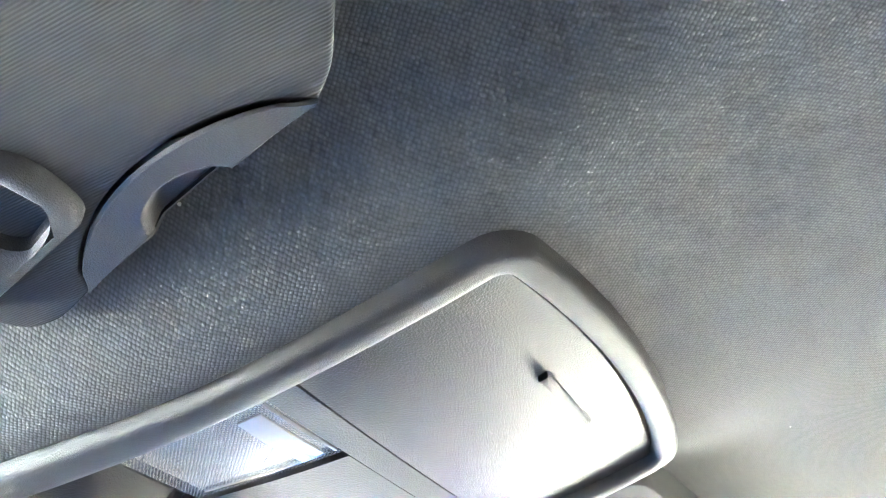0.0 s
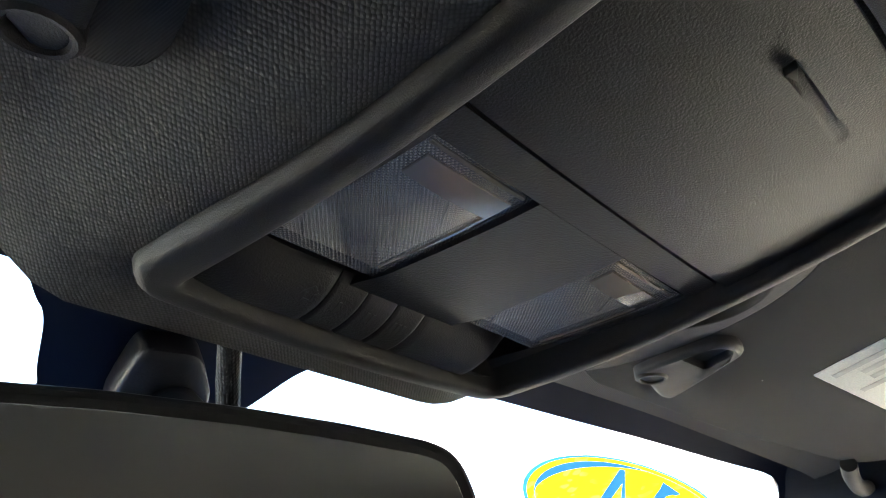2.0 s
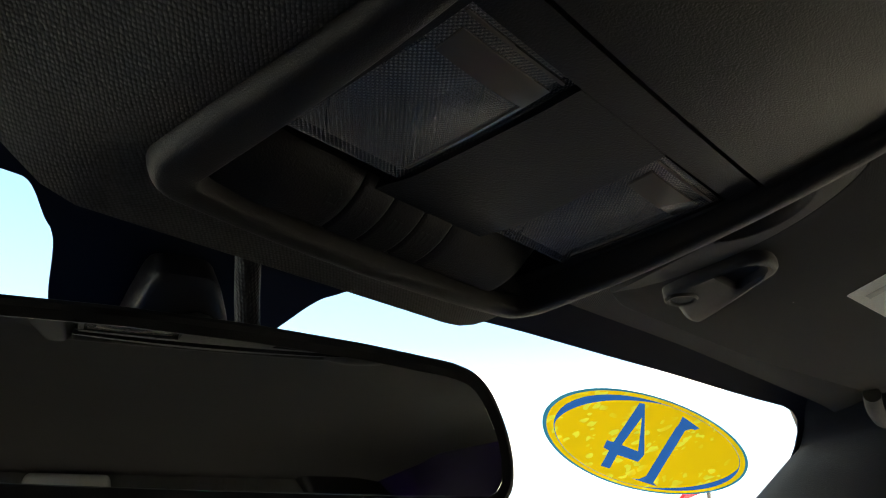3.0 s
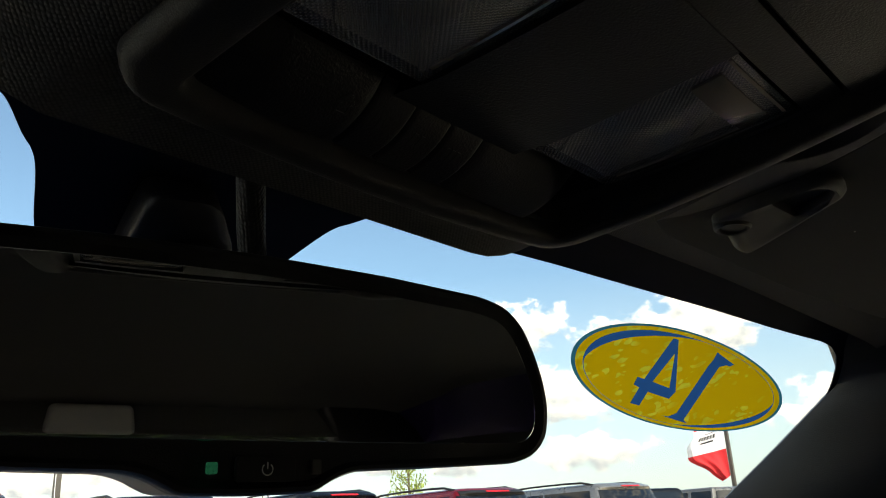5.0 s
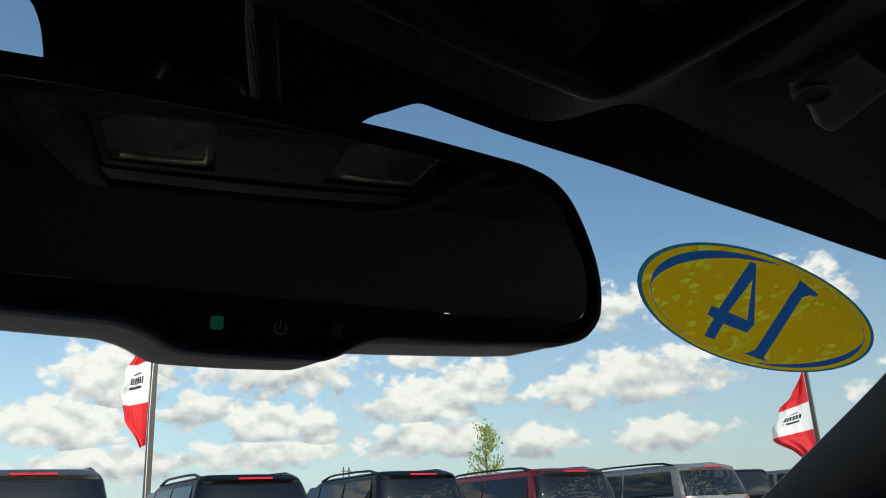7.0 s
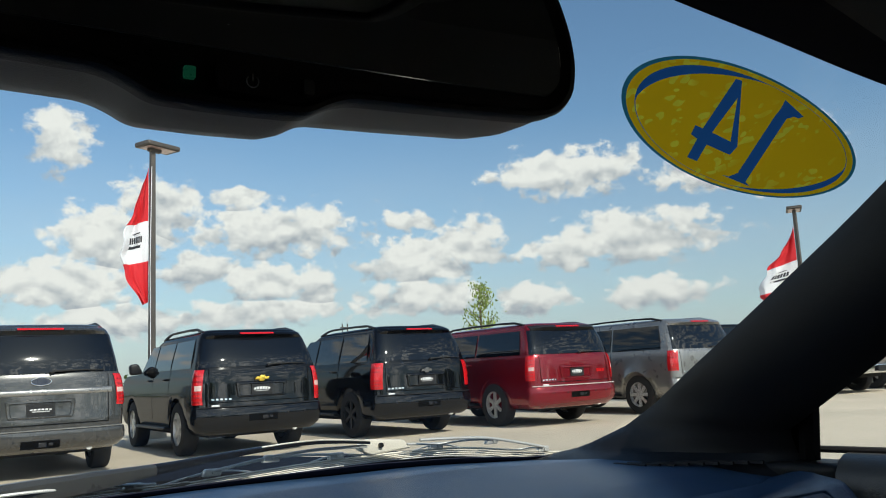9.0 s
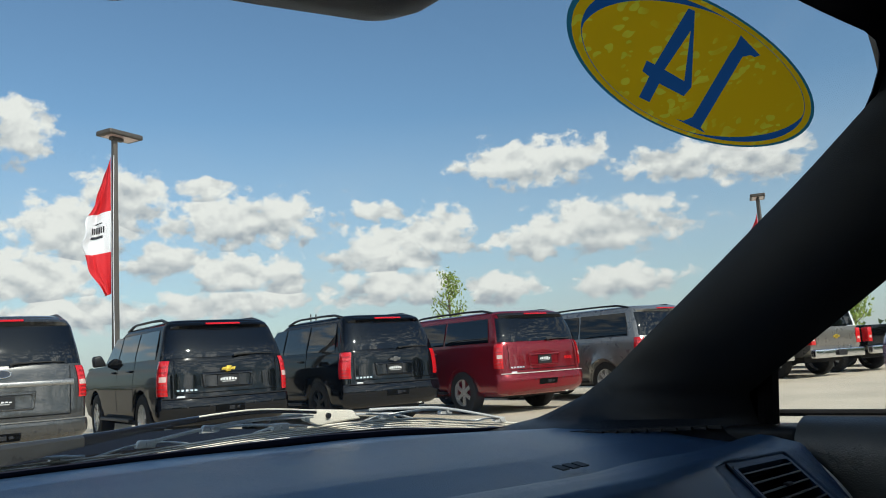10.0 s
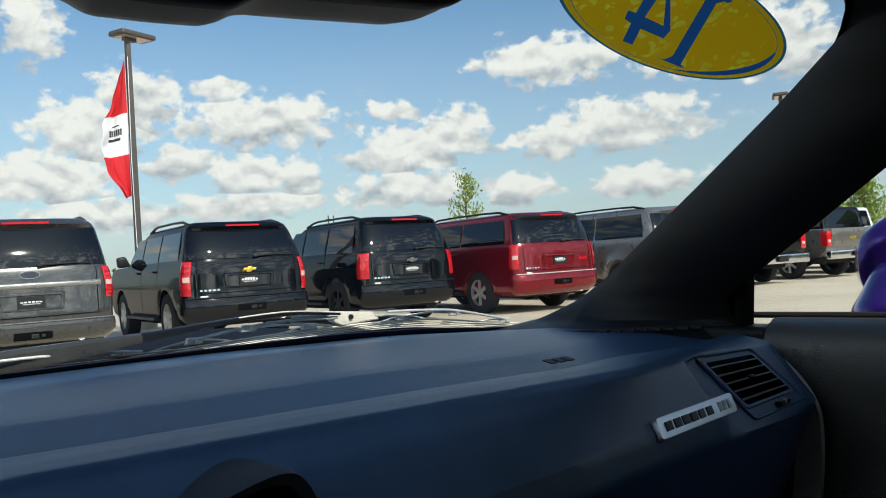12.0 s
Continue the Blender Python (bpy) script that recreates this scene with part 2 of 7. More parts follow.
def film(name, color, drops=0.0):
    """A printed see-through vinyl film: part of the light behind comes through it."""
    m = bpy.data.materials.new(name)
    m.use_nodes = True
    nt = m.node_tree
    nt.nodes.clear()
    N, L = nt.nodes.new, nt.links.new
    co = N("ShaderNodeTexCoord").outputs["Object"]
    v = N("ShaderNodeTexVoronoi")
    v.inputs["Scale"].default_value, v.inputs["Randomness"].default_value = 95, 1
    mp = N("ShaderNodeMapping")
    mp.inputs["Scale"].default_value = (0.75, 1.2, 1.2)
    wob = N("ShaderNodeTexNoise")
    wob.inputs["Scale"].default_value = 45
    push = N("ShaderNodeVectorMath")
    push.operation = "MULTIPLY_ADD"
    push.inputs[1].default_value = (0.022, 0.022, 0.022)
    L(co, wob.inputs["Vector"]), L(wob.outputs["Color"], push.inputs[0]), L(co, push.inputs[2])
    L(push.outputs[0], mp.inputs[0]), L(mp.outputs[0], v.inputs["Vector"])
    th = N("ShaderNodeMapRange")
    th.interpolation_type = "SMOOTHSTEP"
    th.inputs["From Min"].default_value, th.inputs["From Max"].default_value = 0.39, 0.33
    th.inputs["To Min"].default_value, th.inputs["To Max"].default_value = 0.0, drops
    L(v.outputs["Distance"], th.inputs["Value"])
    big = N("ShaderNodeTexNoise")
    big.inputs["Scale"].default_value = 22
    L(co, big.inputs["Vector"])
    gate = N("ShaderNodeMapRange")
    gate.inputs["From Min"].default_value, gate.inputs["From Max"].default_value = 0.45, 0.55
    L(big.outputs["Fac"], gate.inputs["Value"])
    amt = N("ShaderNodeMath")
    amt.operation = "MULTIPLY"
    L(th.outputs[0], amt.inputs[0]), L(gate.outputs[0], amt.inputs[1])
    mix = N("ShaderNodeMix")
    mix.data_type = "RGBA"
    mix.inputs["A"].default_value = (*color, 1)
    mix.inputs["B"].default_value = (*[min(1, c * 1.35 + 0.03) for c in color], 1)
    L(amt.outputs[0], mix.inputs["Factor"])
    tr, df, mx, out = N("ShaderNodeBsdfTranslucent"), N("ShaderNodeBsdfDiffuse"), N("ShaderNodeMixShader"), N("ShaderNodeOutputMaterial")
    L(mix.outputs["Result"], tr.inputs[0]), L(mix.outputs["Result"], df.inputs[0])
    mx.inputs[0].default_value = 0.25
    L(tr.outputs[0], mx.inputs[1]), L(df.outputs[0], mx.inputs[2]), L(mx.outputs[0], out.inputs[0])
    return m


def foliage(name, color):
    """Leaves: some of the light goes through them, and each clump has its own green."""
    m = bpy.data.materials.new(name)
    m.use_nodes = True
    nt = m.node_tree
    nt.nodes.clear()
    N, L = nt.nodes.new, nt.links.new
    ramp = N("ShaderNodeValToRGB")
    ramp.color_ramp.elements[0].color = (color[0] * 0.6, color[1] * 0.65, color[2] * 0.6, 1)
    ramp.color_ramp.elements[1].color = (color[0] * 1.45, color[1] * 1.35, color[2] * 1.2, 1)
    L(N("ShaderNodeNewGeometry").outputs["Random Per Island"], ramp.inputs[0])
    df, tr, gl, mx, mg, out = (N("ShaderNodeBsdfDiffuse"), N("ShaderNodeBsdfTranslucent"), N("ShaderNodeBsdfGlossy"), N("ShaderNodeMixShader"), N("ShaderNodeMixShader"), N("ShaderNodeOutputMaterial"))
    gl.inputs["Roughness"].default_value = 0.45
    mx.inputs[0].default_value, mg.inputs[0].default_value = 0.45, 0.06
    L(ramp.outputs[0], df.inputs[0]), L(ramp.outputs[0], tr.inputs[0])
    L(df.outputs[0], mx.inputs[1]), L(tr.outputs[0], mx.inputs[2]), L(mx.outputs[0], mg.inputs[1]), L(gl.outputs[0], mg.inputs[2]), L(mg.outputs[0], out.inputs[0])
    return m


def lacquer(name, color, low, high):
    """Deep glossy paint under a clear coat; the gloss grows from low to high with the angle."""
    m = bpy.data.materials.new(name)
    m.use_nodes = True
    nt = m.node_tree
    nt.nodes.clear()
    N, L = nt.nodes.new, nt.links.new
    df, gl, mx, lw, pw, ma, out = (N("ShaderNodeBsdfDiffuse"), N("ShaderNodeBsdfGlossy"), N("ShaderNodeMixShader"), N("ShaderNodeLayerWeight"), N("ShaderNodeMath"), N("ShaderNodeMath"), N("ShaderNodeOutputMaterial"))
    lw.inputs["Blend"].default_value = 0.5
    pw.operation, ma.operation = "POWER", "MULTIPLY_ADD"
    pw.inputs[1].default_value = 4.0
    ma.inputs[1].default_value, ma.inputs[2].default_value = high - low, low
    dust = N("ShaderNodeTexNoise")
    dust.inputs["Scale"].default_value, dust.inputs["Detail"].default_value = 3.0, 6
    L(N("ShaderNodeTexCoord").outputs["Object"], dust.inputs["Vector"])
    rr = N("ShaderNodeMapRange")
    rr.inputs["To Min"].default_value, rr.inputs["To Max"].default_value = 0.02, 0.09
    L(dust.outputs["Fac"], rr.inputs["Value"]), L(rr.outputs[0], gl.inputs["Roughness"])
    df.inputs[0].default_value = (*color, 1)
    L(lw.outputs["Facing"], pw.inputs[0]), L(pw.outputs[0], ma.inputs[0]), L(ma.outputs[0], mx.inputs[0])
    L(df.outputs[0], mx.inputs[1]), L(gl.outputs[0], mx.inputs[2]), L(mx.outputs[0], out.inputs[0])
    return m


M = dict(
    knit=material("roof_knit", (0.088, 0.087, 0.083), 0.92, spec=0.25, var=0.06, var_scale=4, weave=("knit", 950, 0.38), spots=1),
    visor_cloth=material("visor_cloth", (0.046, 0.0455, 0.0435), 0.95, spec=0.2, var=0.06, weave=("rib_x", 420, 0.22), spots=1),
    trim=material("grained_trim", (0.0215, 0.0203, 0.0195), 0.45, spec=0.26, var=0.10, var_scale=25, grain=0.38, grain_scale=1500),
    trim_smooth=material("satin_trim", (0.0380, 0.0365, 0.0345), 0.52, spec=0.20, var=0.08, var_scale=20, grain=0.3, grain_scale=2200),
    black=material("black_plastic", (0.014, 0.014, 0.016), 0.45, spec=0.4, var=0.1, grain=0.15),
    rim_black=material("mirror_case", (0.018, 0.018, 0.019), 0.5, spec=0.35, var=0.12, grain=0.35, grain_scale=1800),
    # grey shell, lightened further for the light it catches from below
    mirror_shell=material("mirror_shell", (0.10, 0.098, 0.095), 0.45, spec=0.5, var=0.12, grain=0.35, grain_scale=1800),
    # the blue of the reflected sky is put into the pad's base colour
    dash=material("soft_dash", (0.027, 0.066, 0.134), 0.33, spec=0.45, ior=1.5, rough_var=0.03, var=0.16, var_scale=26, grain=0.6, grain_scale=1500),
    dash_low=material("dash_lower", (0.016, 0.019, 0.026), 0.6, spec=0.3, var=0.12, var_scale=9, grain=0.8, grain_scale=1500),
    door_skin=material("door_skin", (0.078, 0.075, 0.067), 0.30, spec=0.75, var=0.12, var_scale=12, grain=1.0, grain_scale=700),
    endcap=material("end_cap", (0.66, 0.62, 0.54), 0.5, var=0.06, grain=0.3),
    pillar=material("pillar_trim", (0.008, 0.0082, 0.009), 0.40, spec=0.32, var=0.08, var_scale=15, grain=0.6, grain_scale=1600),
    frit=material("frit_enamel", (0.010, 0.013, 0.026), 0.6, spec=0.08, var=0.08),
    gap=material("gap_black", (0.004, 0.004, 0.004), 0.9, spec=0.1, var=0.05),
    mirror=material("silvered_mirror", (0.88, 0.91, 0.90), 0.012, metal=1.0, var=0.02, rough_var=0.008),
    badge=material("badge_plate", (0.58, 0.62, 0.66), 0.32, metal=0.85, var=0.05, grain=0.25, grain_scale=2500),
    ink=material("dark_ink", (0.018, 0.02, 0.026), 0.6, var=0.05),
    icon=material("moulded_icon", (0.014, 0.014, 0.014), 0.55, var=0.05),
    led=material("green_lamp", (0.02, 0.20, 0.10), 0.3, var=0.3, var_scale=900, glow=((0.05, 0.75, 0.38), 0.026)),
    sensor=material("sensor_window", (0.10, 0.10, 0.095), 0.35, var=0.1),
    lens=dotted_lens("prism_lens", 950),
    prism=material("prism_bar", (0.66, 0.55, 0.44), 0.18, metal=0.7, var=0.05, rough_var=0.03),
    reflector=material("lamp_reflector", (0.86, 0.76, 0.62), 0.34, metal=0.8, var=0.06, var_scale=60),
    bulb=material("lamp_bulb", (0.90, 0.80, 0.64), 0.25, var=0.02),
    label=material("paper_label", (0.80, 0.79, 0.70), 0.7, var=0.04, var_scale=40, grain=0.15),
    print_=material("label_print", (0.56, 0.55, 0.49), 0.8, var=0.2, var_scale=60),
    seat=material("seat_leather", (0.085, 0.080, 0.074), 0.5, var=0.12, grain=0.5),
    grey_block=material("grey_block", (0.45, 0.44, 0.43), 0.6, var=0.05, grain=0.3),
    cable=material("cable_sleeve", (0.009, 0.009, 0.009), 0.7, var=0.1, weave=("knit", 900, 0.8)),
    purple=material("purple_paint", (0.055, 0.015, 0.23), 0.22, metal=0.45, spec=0.5, var=0.06, coat=0.55, grain=0.05, rough_var=0.03),
    wiper=material("wiper_arm", (0.66, 0.65, 0.62), 0.38, metal=0.25, spec=0.5, var=0.1, grain=0.3),
    # lighter copy of the arm's black, with the sky's sheen in its colour
    arm_grey=material("arm_sky_sheen", (0.050, 0.050, 0.048), 0.30, spec=0.7, var=0.12, var_scale=30, grain=0.3),
    arm_gloss=material("arm_lacquer", (0.012, 0.012, 0.014), 0.22, spec=0.6, var=0.1, grain=0.1),
    wiper_pale=material("wiper_plate", (0.82, 0.76, 0.64), 0.42, metal=0.1, var=0.1, grain=0.3),
    rubber=material("rubber", (0.018, 0.018, 0.018), 0.8, var=0.15, grain=0.4),
    glass=clear_glass("windscreen_glass", (0.93, 0.96, 0.95), 0.3),
    side_glass=clear_glass("side_glass", (0.90, 0.93, 0.92)),
    rear_glass=clear_glass("rear_glass", (0.20, 0.23, 0.22)),
    film_yellow=film("yellow_film", (1.0, 0.53, 0.010), 1.0),
    film_teal=film("teal_film", (0.035, 0.20, 0.24)),
    film_blue=film("blue_film", (0.026, 0.125, 0.31)),
    concrete=material("lot_concrete", (0.62, 0.53, 0.405), 0.9, spec=0.2, var=0.10, var_scale=0.5, grain=0.4, grain_scale=60),
    paint_black=lacquer("black_paint", (0.003, 0.0034, 0.0045), 0.045, 0.45),
    paint_grey=material("grey_paint", (0.055, 0.055, 0.054), 0.27, metal=0.35, spec=0.5, var=0.04, coat=0.9, rough_var=0.03),
    paint_red=material("red_paint", (0.20, 0.0060, 0.013), 0.2, metal=0.40, spec=0.4, var=0.05, coat=0.5, rough_var=0.02),
    paint_silver=material("silver_paint", (0.27, 0.265, 0.255), 0.28, metal=0.6, spec=0.5, var=0.04, coat=0.8, rough_var=0.03),
    paint_bronze=material("bronze_paint", (0.20, 0.185, 0.17), 0.28, metal=0.6, spec=0.5, var=0.04, coat=0.8, rough_var=0.03),
    paint_white=material("white_paint", (0.78, 0.79, 0.80), 0.3, var=0.02, coat=0.8),
    car_glass=material("privacy_glass", (0.003, 0.004, 0.006), 0.030, spec=0.55, ior=1.5, var=0.03, coat=0.0, rough_var=0.01),
    red_lens=material("red_lens", (0.58, 0.010, 0.014), 0.16, spec=0.6, var=0.12, var_scale=30, coat=0.6),
    rib_lens=material("red_rib", (0.30, 0.005, 0.008), 0.3, spec=0.5, var=0.1, coat=0.4),
    pale_lens=material("pale_lens", (0.62, 0.45, 0.42), 0.2, var=0.1, coat=0.5),
    emblem_dark=material("emblem_enamel", (0.012, 0.015, 0.028), 0.25, var=0.05, coat=0.6),
    alloy=material("wheel_alloy", (0.66, 0.66, 0.65), 0.34, metal=0.55, spec=0.5, var=0.06, grain=0.1),
    gold=material("gold_emblem", (0.78, 0.53, 0.08), 0.3, metal=0.8, var=0.08),
    bright=material("bright_metal", (0.75, 0.76, 0.77), 0.16, metal=1.0, var=0.04),
    print_grey=material("worn_print", (0.36, 0.36, 0.36), 0.6, var=0.35, var_scale=60),
    plate=material("black_plate", (0.012, 0.012, 0.013), 0.4, var=0.1),
    plate_white=material("pale_print", (0.72, 0.72, 0.72), 0.6, var=0.04),
    under=material("underbody", (0.012, 0.012, 0.012), 0.9, var=0.2),
    tyre=material("tyre_rubber", (0.020, 0.020, 0.020), 0.85, var=0.15, grain=0.4, grain_scale=120),
    steel_post=material("bronze_post", (0.085, 0.075, 0.066), 0.5, metal=0.2, var=0.12, var_scale=3, grain=0.3, grain_scale=60),
    flag_red=material("red_flag", (0.62, 0.022, 0.030), 0.8, var=0.06, var_scale=3),
    flag_white=material("white_flag", (0.78, 0.78, 0.80), 0.8, var=0.03, var_scale=3),
    bark=material("bark", (0.14, 0.10, 0.07), 0.9, var=0.25, var_scale=12, grain=0.6, grain_scale=60),
    leaf=foliage("leaf", (0.25, 0.35, 0.07)),
    leaf_dark=foliage("leaf_dark", (0.070, 0.115, 0.030)),
)

# ---------------------------------------------------------------- builders


def thing(name, label, category, base=(0, 0, 0), group="", kind=""):
    e = new(name)
    e.location = base
    e.empty_display_size = 0.05
    return tagged(e, label, category, group, kind)


def world_of(ob):
    m = Matrix.Identity(4)
    while ob is not None:
        m = ob.matrix_basis @ m
        ob = ob.parent
    return m


def part(name, bm, mat, parent=None, label="", smooth=True, bevel=0.0, sharp=38):
    """One mesh object out of a bmesh in world coordinates, under a thing or a part."""
    if parent is not None:
        bm.transform(world_of(parent).inverted())
    big = [f for f in bm.faces if len(f.verts) > 4]
    if big:
        bmesh.ops.triangulate(bm, faces=big)
    bmesh.ops.recalc_face_normals(bm, faces=bm.faces)
    me = bpy.data.meshes.new(name)
    bm.to_mesh(me)
    bm.free()
    me.materials.append(M[mat])
    if smooth:
        me.polygons.foreach_set("use_smooth", [True] * len(me.polygons))
        me.set_sharp_from_angle(angle=radians(sharp))
    ob = new(name, me)
    if parent is not None:
        ob.parent = parent
    if label:
        tagged(ob, label)
    if bevel:
        md = ob.modifiers.new("edge", "BEVEL")
        md.width, md.segments, md.limit_method, md.angle_limit = bevel, 2, "ANGLE", radians(35)
        md.harden_normals = True
    return ob


def box(bm, c, s, m=None):
    r = bmesh.ops.create_cube(bm, size=1.0, matrix=(m or Matrix.Identity(4)) @ Matrix.Translation(c) @ Matrix.Diagonal((*s, 1)))
    return r["verts"]


def tube(bm, pts, radii, seg=10, caps=True):
    """A round tube along points."""
    pts = [Vector(p) for p in pts]
    if not isinstance(radii, (list, tuple)):
        radii = [radii] * len(pts)
    rings = []
    for i, p in enumerate(pts):
        d = (pts[min(i + 1, len(pts) - 1)] - pts[max(i - 1, 0)]).normalized()
        up = Vector((0, 0, 1)) if abs(d.z) < 0.95 else Vector((1, 0, 0))
        a = d.cross(up).normalized()
        b = d.cross(a)
        rings.append([p + (a * math.cos(2 * math.pi * k / seg) + b * math.sin(2 * math.pi * k / seg)) * radii[i] for k in range(seg)])
    loft(bm, rings, True, caps)


def loft(bm, rings, closed=True, caps=False):
    vs = [[bm.verts.new(p) for p in r] for r in rings]
    n = len(vs[0])
    for a, b in zip(vs, vs[1:]):
        for k in range(n if closed else n - 1):
            bm.faces.new((a[k], a[(k + 1) % n], b[(k + 1) % n], b[k]))
    if caps:
        bm.faces.new(vs[0])
        bm.faces.new(list(reversed(vs[-1])))
    return vs


def sheet(bm, fn, nu, nv, thick=None, skip=None):
    """A surface fn(p, q), p and q from 0 to 1; thick: a vector that gives it a back and sides."""
    def lay(off):
        return [[bm.verts.new(Vector(fn(i / nu, j / nv)) + off) for i in range(nu + 1)] for j in range(nv + 1)]
    top = lay(Vector((0, 0, 0)))
    low = lay(Vector(thick)) if thick is not None else None
    for j in range(nv):
        for i in range(nu):
            if skip and skip((top[j][i].co + top[j + 1][i + 1].co) / 2):
                continue
            bm.faces.new((top[j][i], top[j][i + 1], top[j + 1][i + 1], top[j + 1][i]))
            if low:
                bm.faces.new((low[j][i], low[j + 1][i], low[j + 1][i + 1], low[j][i + 1]))
    if low:
        rim = [(0, i) for i in range(nu)] + [(j, nu) for j in range(nv)] + [(nv, i) for i in range(nu, 0, -1)] + [(j, 0) for j in range(nv, 0, -1)]
        for (a, b), (c, d) in zip(rim, rim[1:] + rim[:1]):
            bm.faces.new((top[a][b], top[c][d], low[c][d], low[a][b]))
    loose = [v for v in bm.verts if not v.link_faces]
    bmesh.ops.delete(bm, geom=loose, context="VERTS")


def rounded(pts, r, n=6):
    """The corners of a polygon rounded off."""
    out = []
    for i, p in enumerate(pts):
        a, b, c = Vector(pts[i - 1]), Vector(p), Vector(pts[(i + 1) % len(pts)])
        ra = min(r, (a - b).length * 0.45, (c - b).length * 0.45)
        s, e = b + (a - b).normalized() * ra, b + (c - b).normalized() * ra
        for k in range(n + 1):
            t = k / n
            out.append(s * (1 - t) ** 2 + b * 2 * t * (1 - t) + e * t * t)
    return out


def inset(poly, d):
    """The polygon drawn in by d on all sides (2D)."""
    n = len(poly)
    area = sum(poly[i][0] * poly[(i + 1) % n][1] - poly[(i + 1) % n][0] * poly[i][1] for i in range(n))
    s = 1 if area > 0 else -1
    out = []
    for i in range(n):
        a, b, c = Vector(poly[i - 1][:2]), Vector(poly[i][:2]), Vector(poly[(i + 1) % n][:2])
        t = (c - a)
        if t.length < 1e-9:
            out.append(b)
            continue
        t.normalize()
        out.append(b + Vector((-t.y, t.x)) * d * s)
    return out


def slab(bm, poly, place, depth, edge):
    """A plate with rounded edges: a 2D polygon, place(x, y, w) puts it in the world, from w = 0 (its face) to depth."""
    steps = [(edge, 0.0), (edge * 0.45, edge * 0.12), (edge * 0.12, edge * 0.45), (0.0, edge), (0.0, depth - edge), (edge * 0.5, depth)]
    loft(bm, [[place(p[0], p[1], w) for p in inset(poly, d)] for d, w in steps], True, True)


def ring_plate(bm, outer, inner, place, depth):
    """A flat frame between two outlines of as many points."""
    loops = [[place(p[0], p[1], w) for p in poly] for poly, w in
             ((inset(outer, depth * 0.4), 0.0), (outer, depth * 0.4), (outer, depth), (inner, depth), (inner, depth * 0.3), (inset(inner, -depth * 0.3), 0.0))]
    loft(bm, loops + loops[:1], True, False)
    bmesh.ops.remove_doubles(bm, verts=bm.verts, dist=1e-6)


def glide(pts, n=6):
    """A smooth line through points (2D)."""
    pts = [Vector(p) for p in pts]
    out = []
    for i in range(len(pts) - 1):
        p0, p1, p2, p3 = [pts[max(0, min(len(pts) - 1, i + j))] for j in (-1, 0, 1, 2)]
        for j in range(n):
            t = j / n
            out.append(0.5 * (2 * p1 + (p2 - p0) * t + (2 * p0 - 5 * p1 + 4 * p2 - p3) * t * t + (3 * p1 - p0 - 3 * p2 + p3) * t ** 3))
    return out + [pts[-1]]


# ---------------------------------------------------------------- roof lining


def smooth_step(a, b, x):
    t = max(0.0, min(1.0, (x - a) / (b - a)))
    return t * t * (3 - 2 * t)


def roof_z(x, y):
    t = max(0.0, min(1.0, (0.40 - y) / 0.166))
    near = min(1.2920 + 0.15 * (0.40 - y) - 0.020 * t * (1 - t), 1.334)
    far = 1.338 - 0.019 * smooth_step(0.31, 0.425, y)
    k = smooth_step(0.062, 0.150, x) if x > 0 else smooth_step(0.090, 0.142, -x)
    if y < 0.23:
        k = k + (1 - k) * smooth_step(0.23, 0.12, y)
    z = near * (1 - k) + far * k
    z += 0.012 * smooth_step(0.3, -0.5, y) - 0.05 * max(0, -0.7 - y)
    return z - 0.9 * max(0.0, abs(x) - 0.52) ** 2


CURL = [(0.4285, -0.0005), (0.4315, 0.003), (0.4325, 0.008), (0.435, 0.016), (0.452, 0.030), (0.475, 0.040)]


def roof_point(p, q):
    x = -0.70 + 1.40 * p
    qs = q * 96
    if qs <= 90:
        t = qs / 90
        y = -1.22 + (0.425 + 1.22) * (1 - (1 - t) ** 2.2)
        return (x, y - 0.006 * smooth_step(0.12, 0.3, abs(x)) * smooth_step(0.3, 0.425, y), roof_z(x, y))
    dy, dz = CURL[round(qs - 90) - 1]
    return (x, dy - 0.006 * smooth_step(0.12, 0.3, abs(x)), roof_z(x, 0.425) + dz * (1 + 0.2 * smooth_step(0.1, 0.3, abs(x))))


bm = bmesh.new()
sheet(bm, roof_point, 140, 96, None, lambda c: abs(c.x) < 0.078 and 0.238 < c.y < 0.398)
ceiling = tagged(part("ceiling", bm, "knit"), "charcoal knitted fabric headliner with rolled front edge", "headliner", kind="structure")
bm = bmesh.new()
sheet(bm, lambda p, q: (-0.74 + 1.48 * p, -1.25 + 1.71 * q, 1.405 - 0.16 * (2 * p - 1) ** 4 - 0.05 * max(0, 0.25 - q)), 24, 24, (0, 0, 0.012))
tagged(part("roof", bm, "purple"), "purple painted steel car roof panel", "roof", kind="structure")


# ---------------------------------------------------------------- overhead console

def con(u, v, w=0.0):
    """A point of the console: u across, v backwards from its front, w down out of the roof."""
    t = max(0.0, min(1.0, v / 0.166))
    return Vector((u, 0.40 - v, 1.289 + 0.15 * v - 0.020 * t * (1 - t) - w))


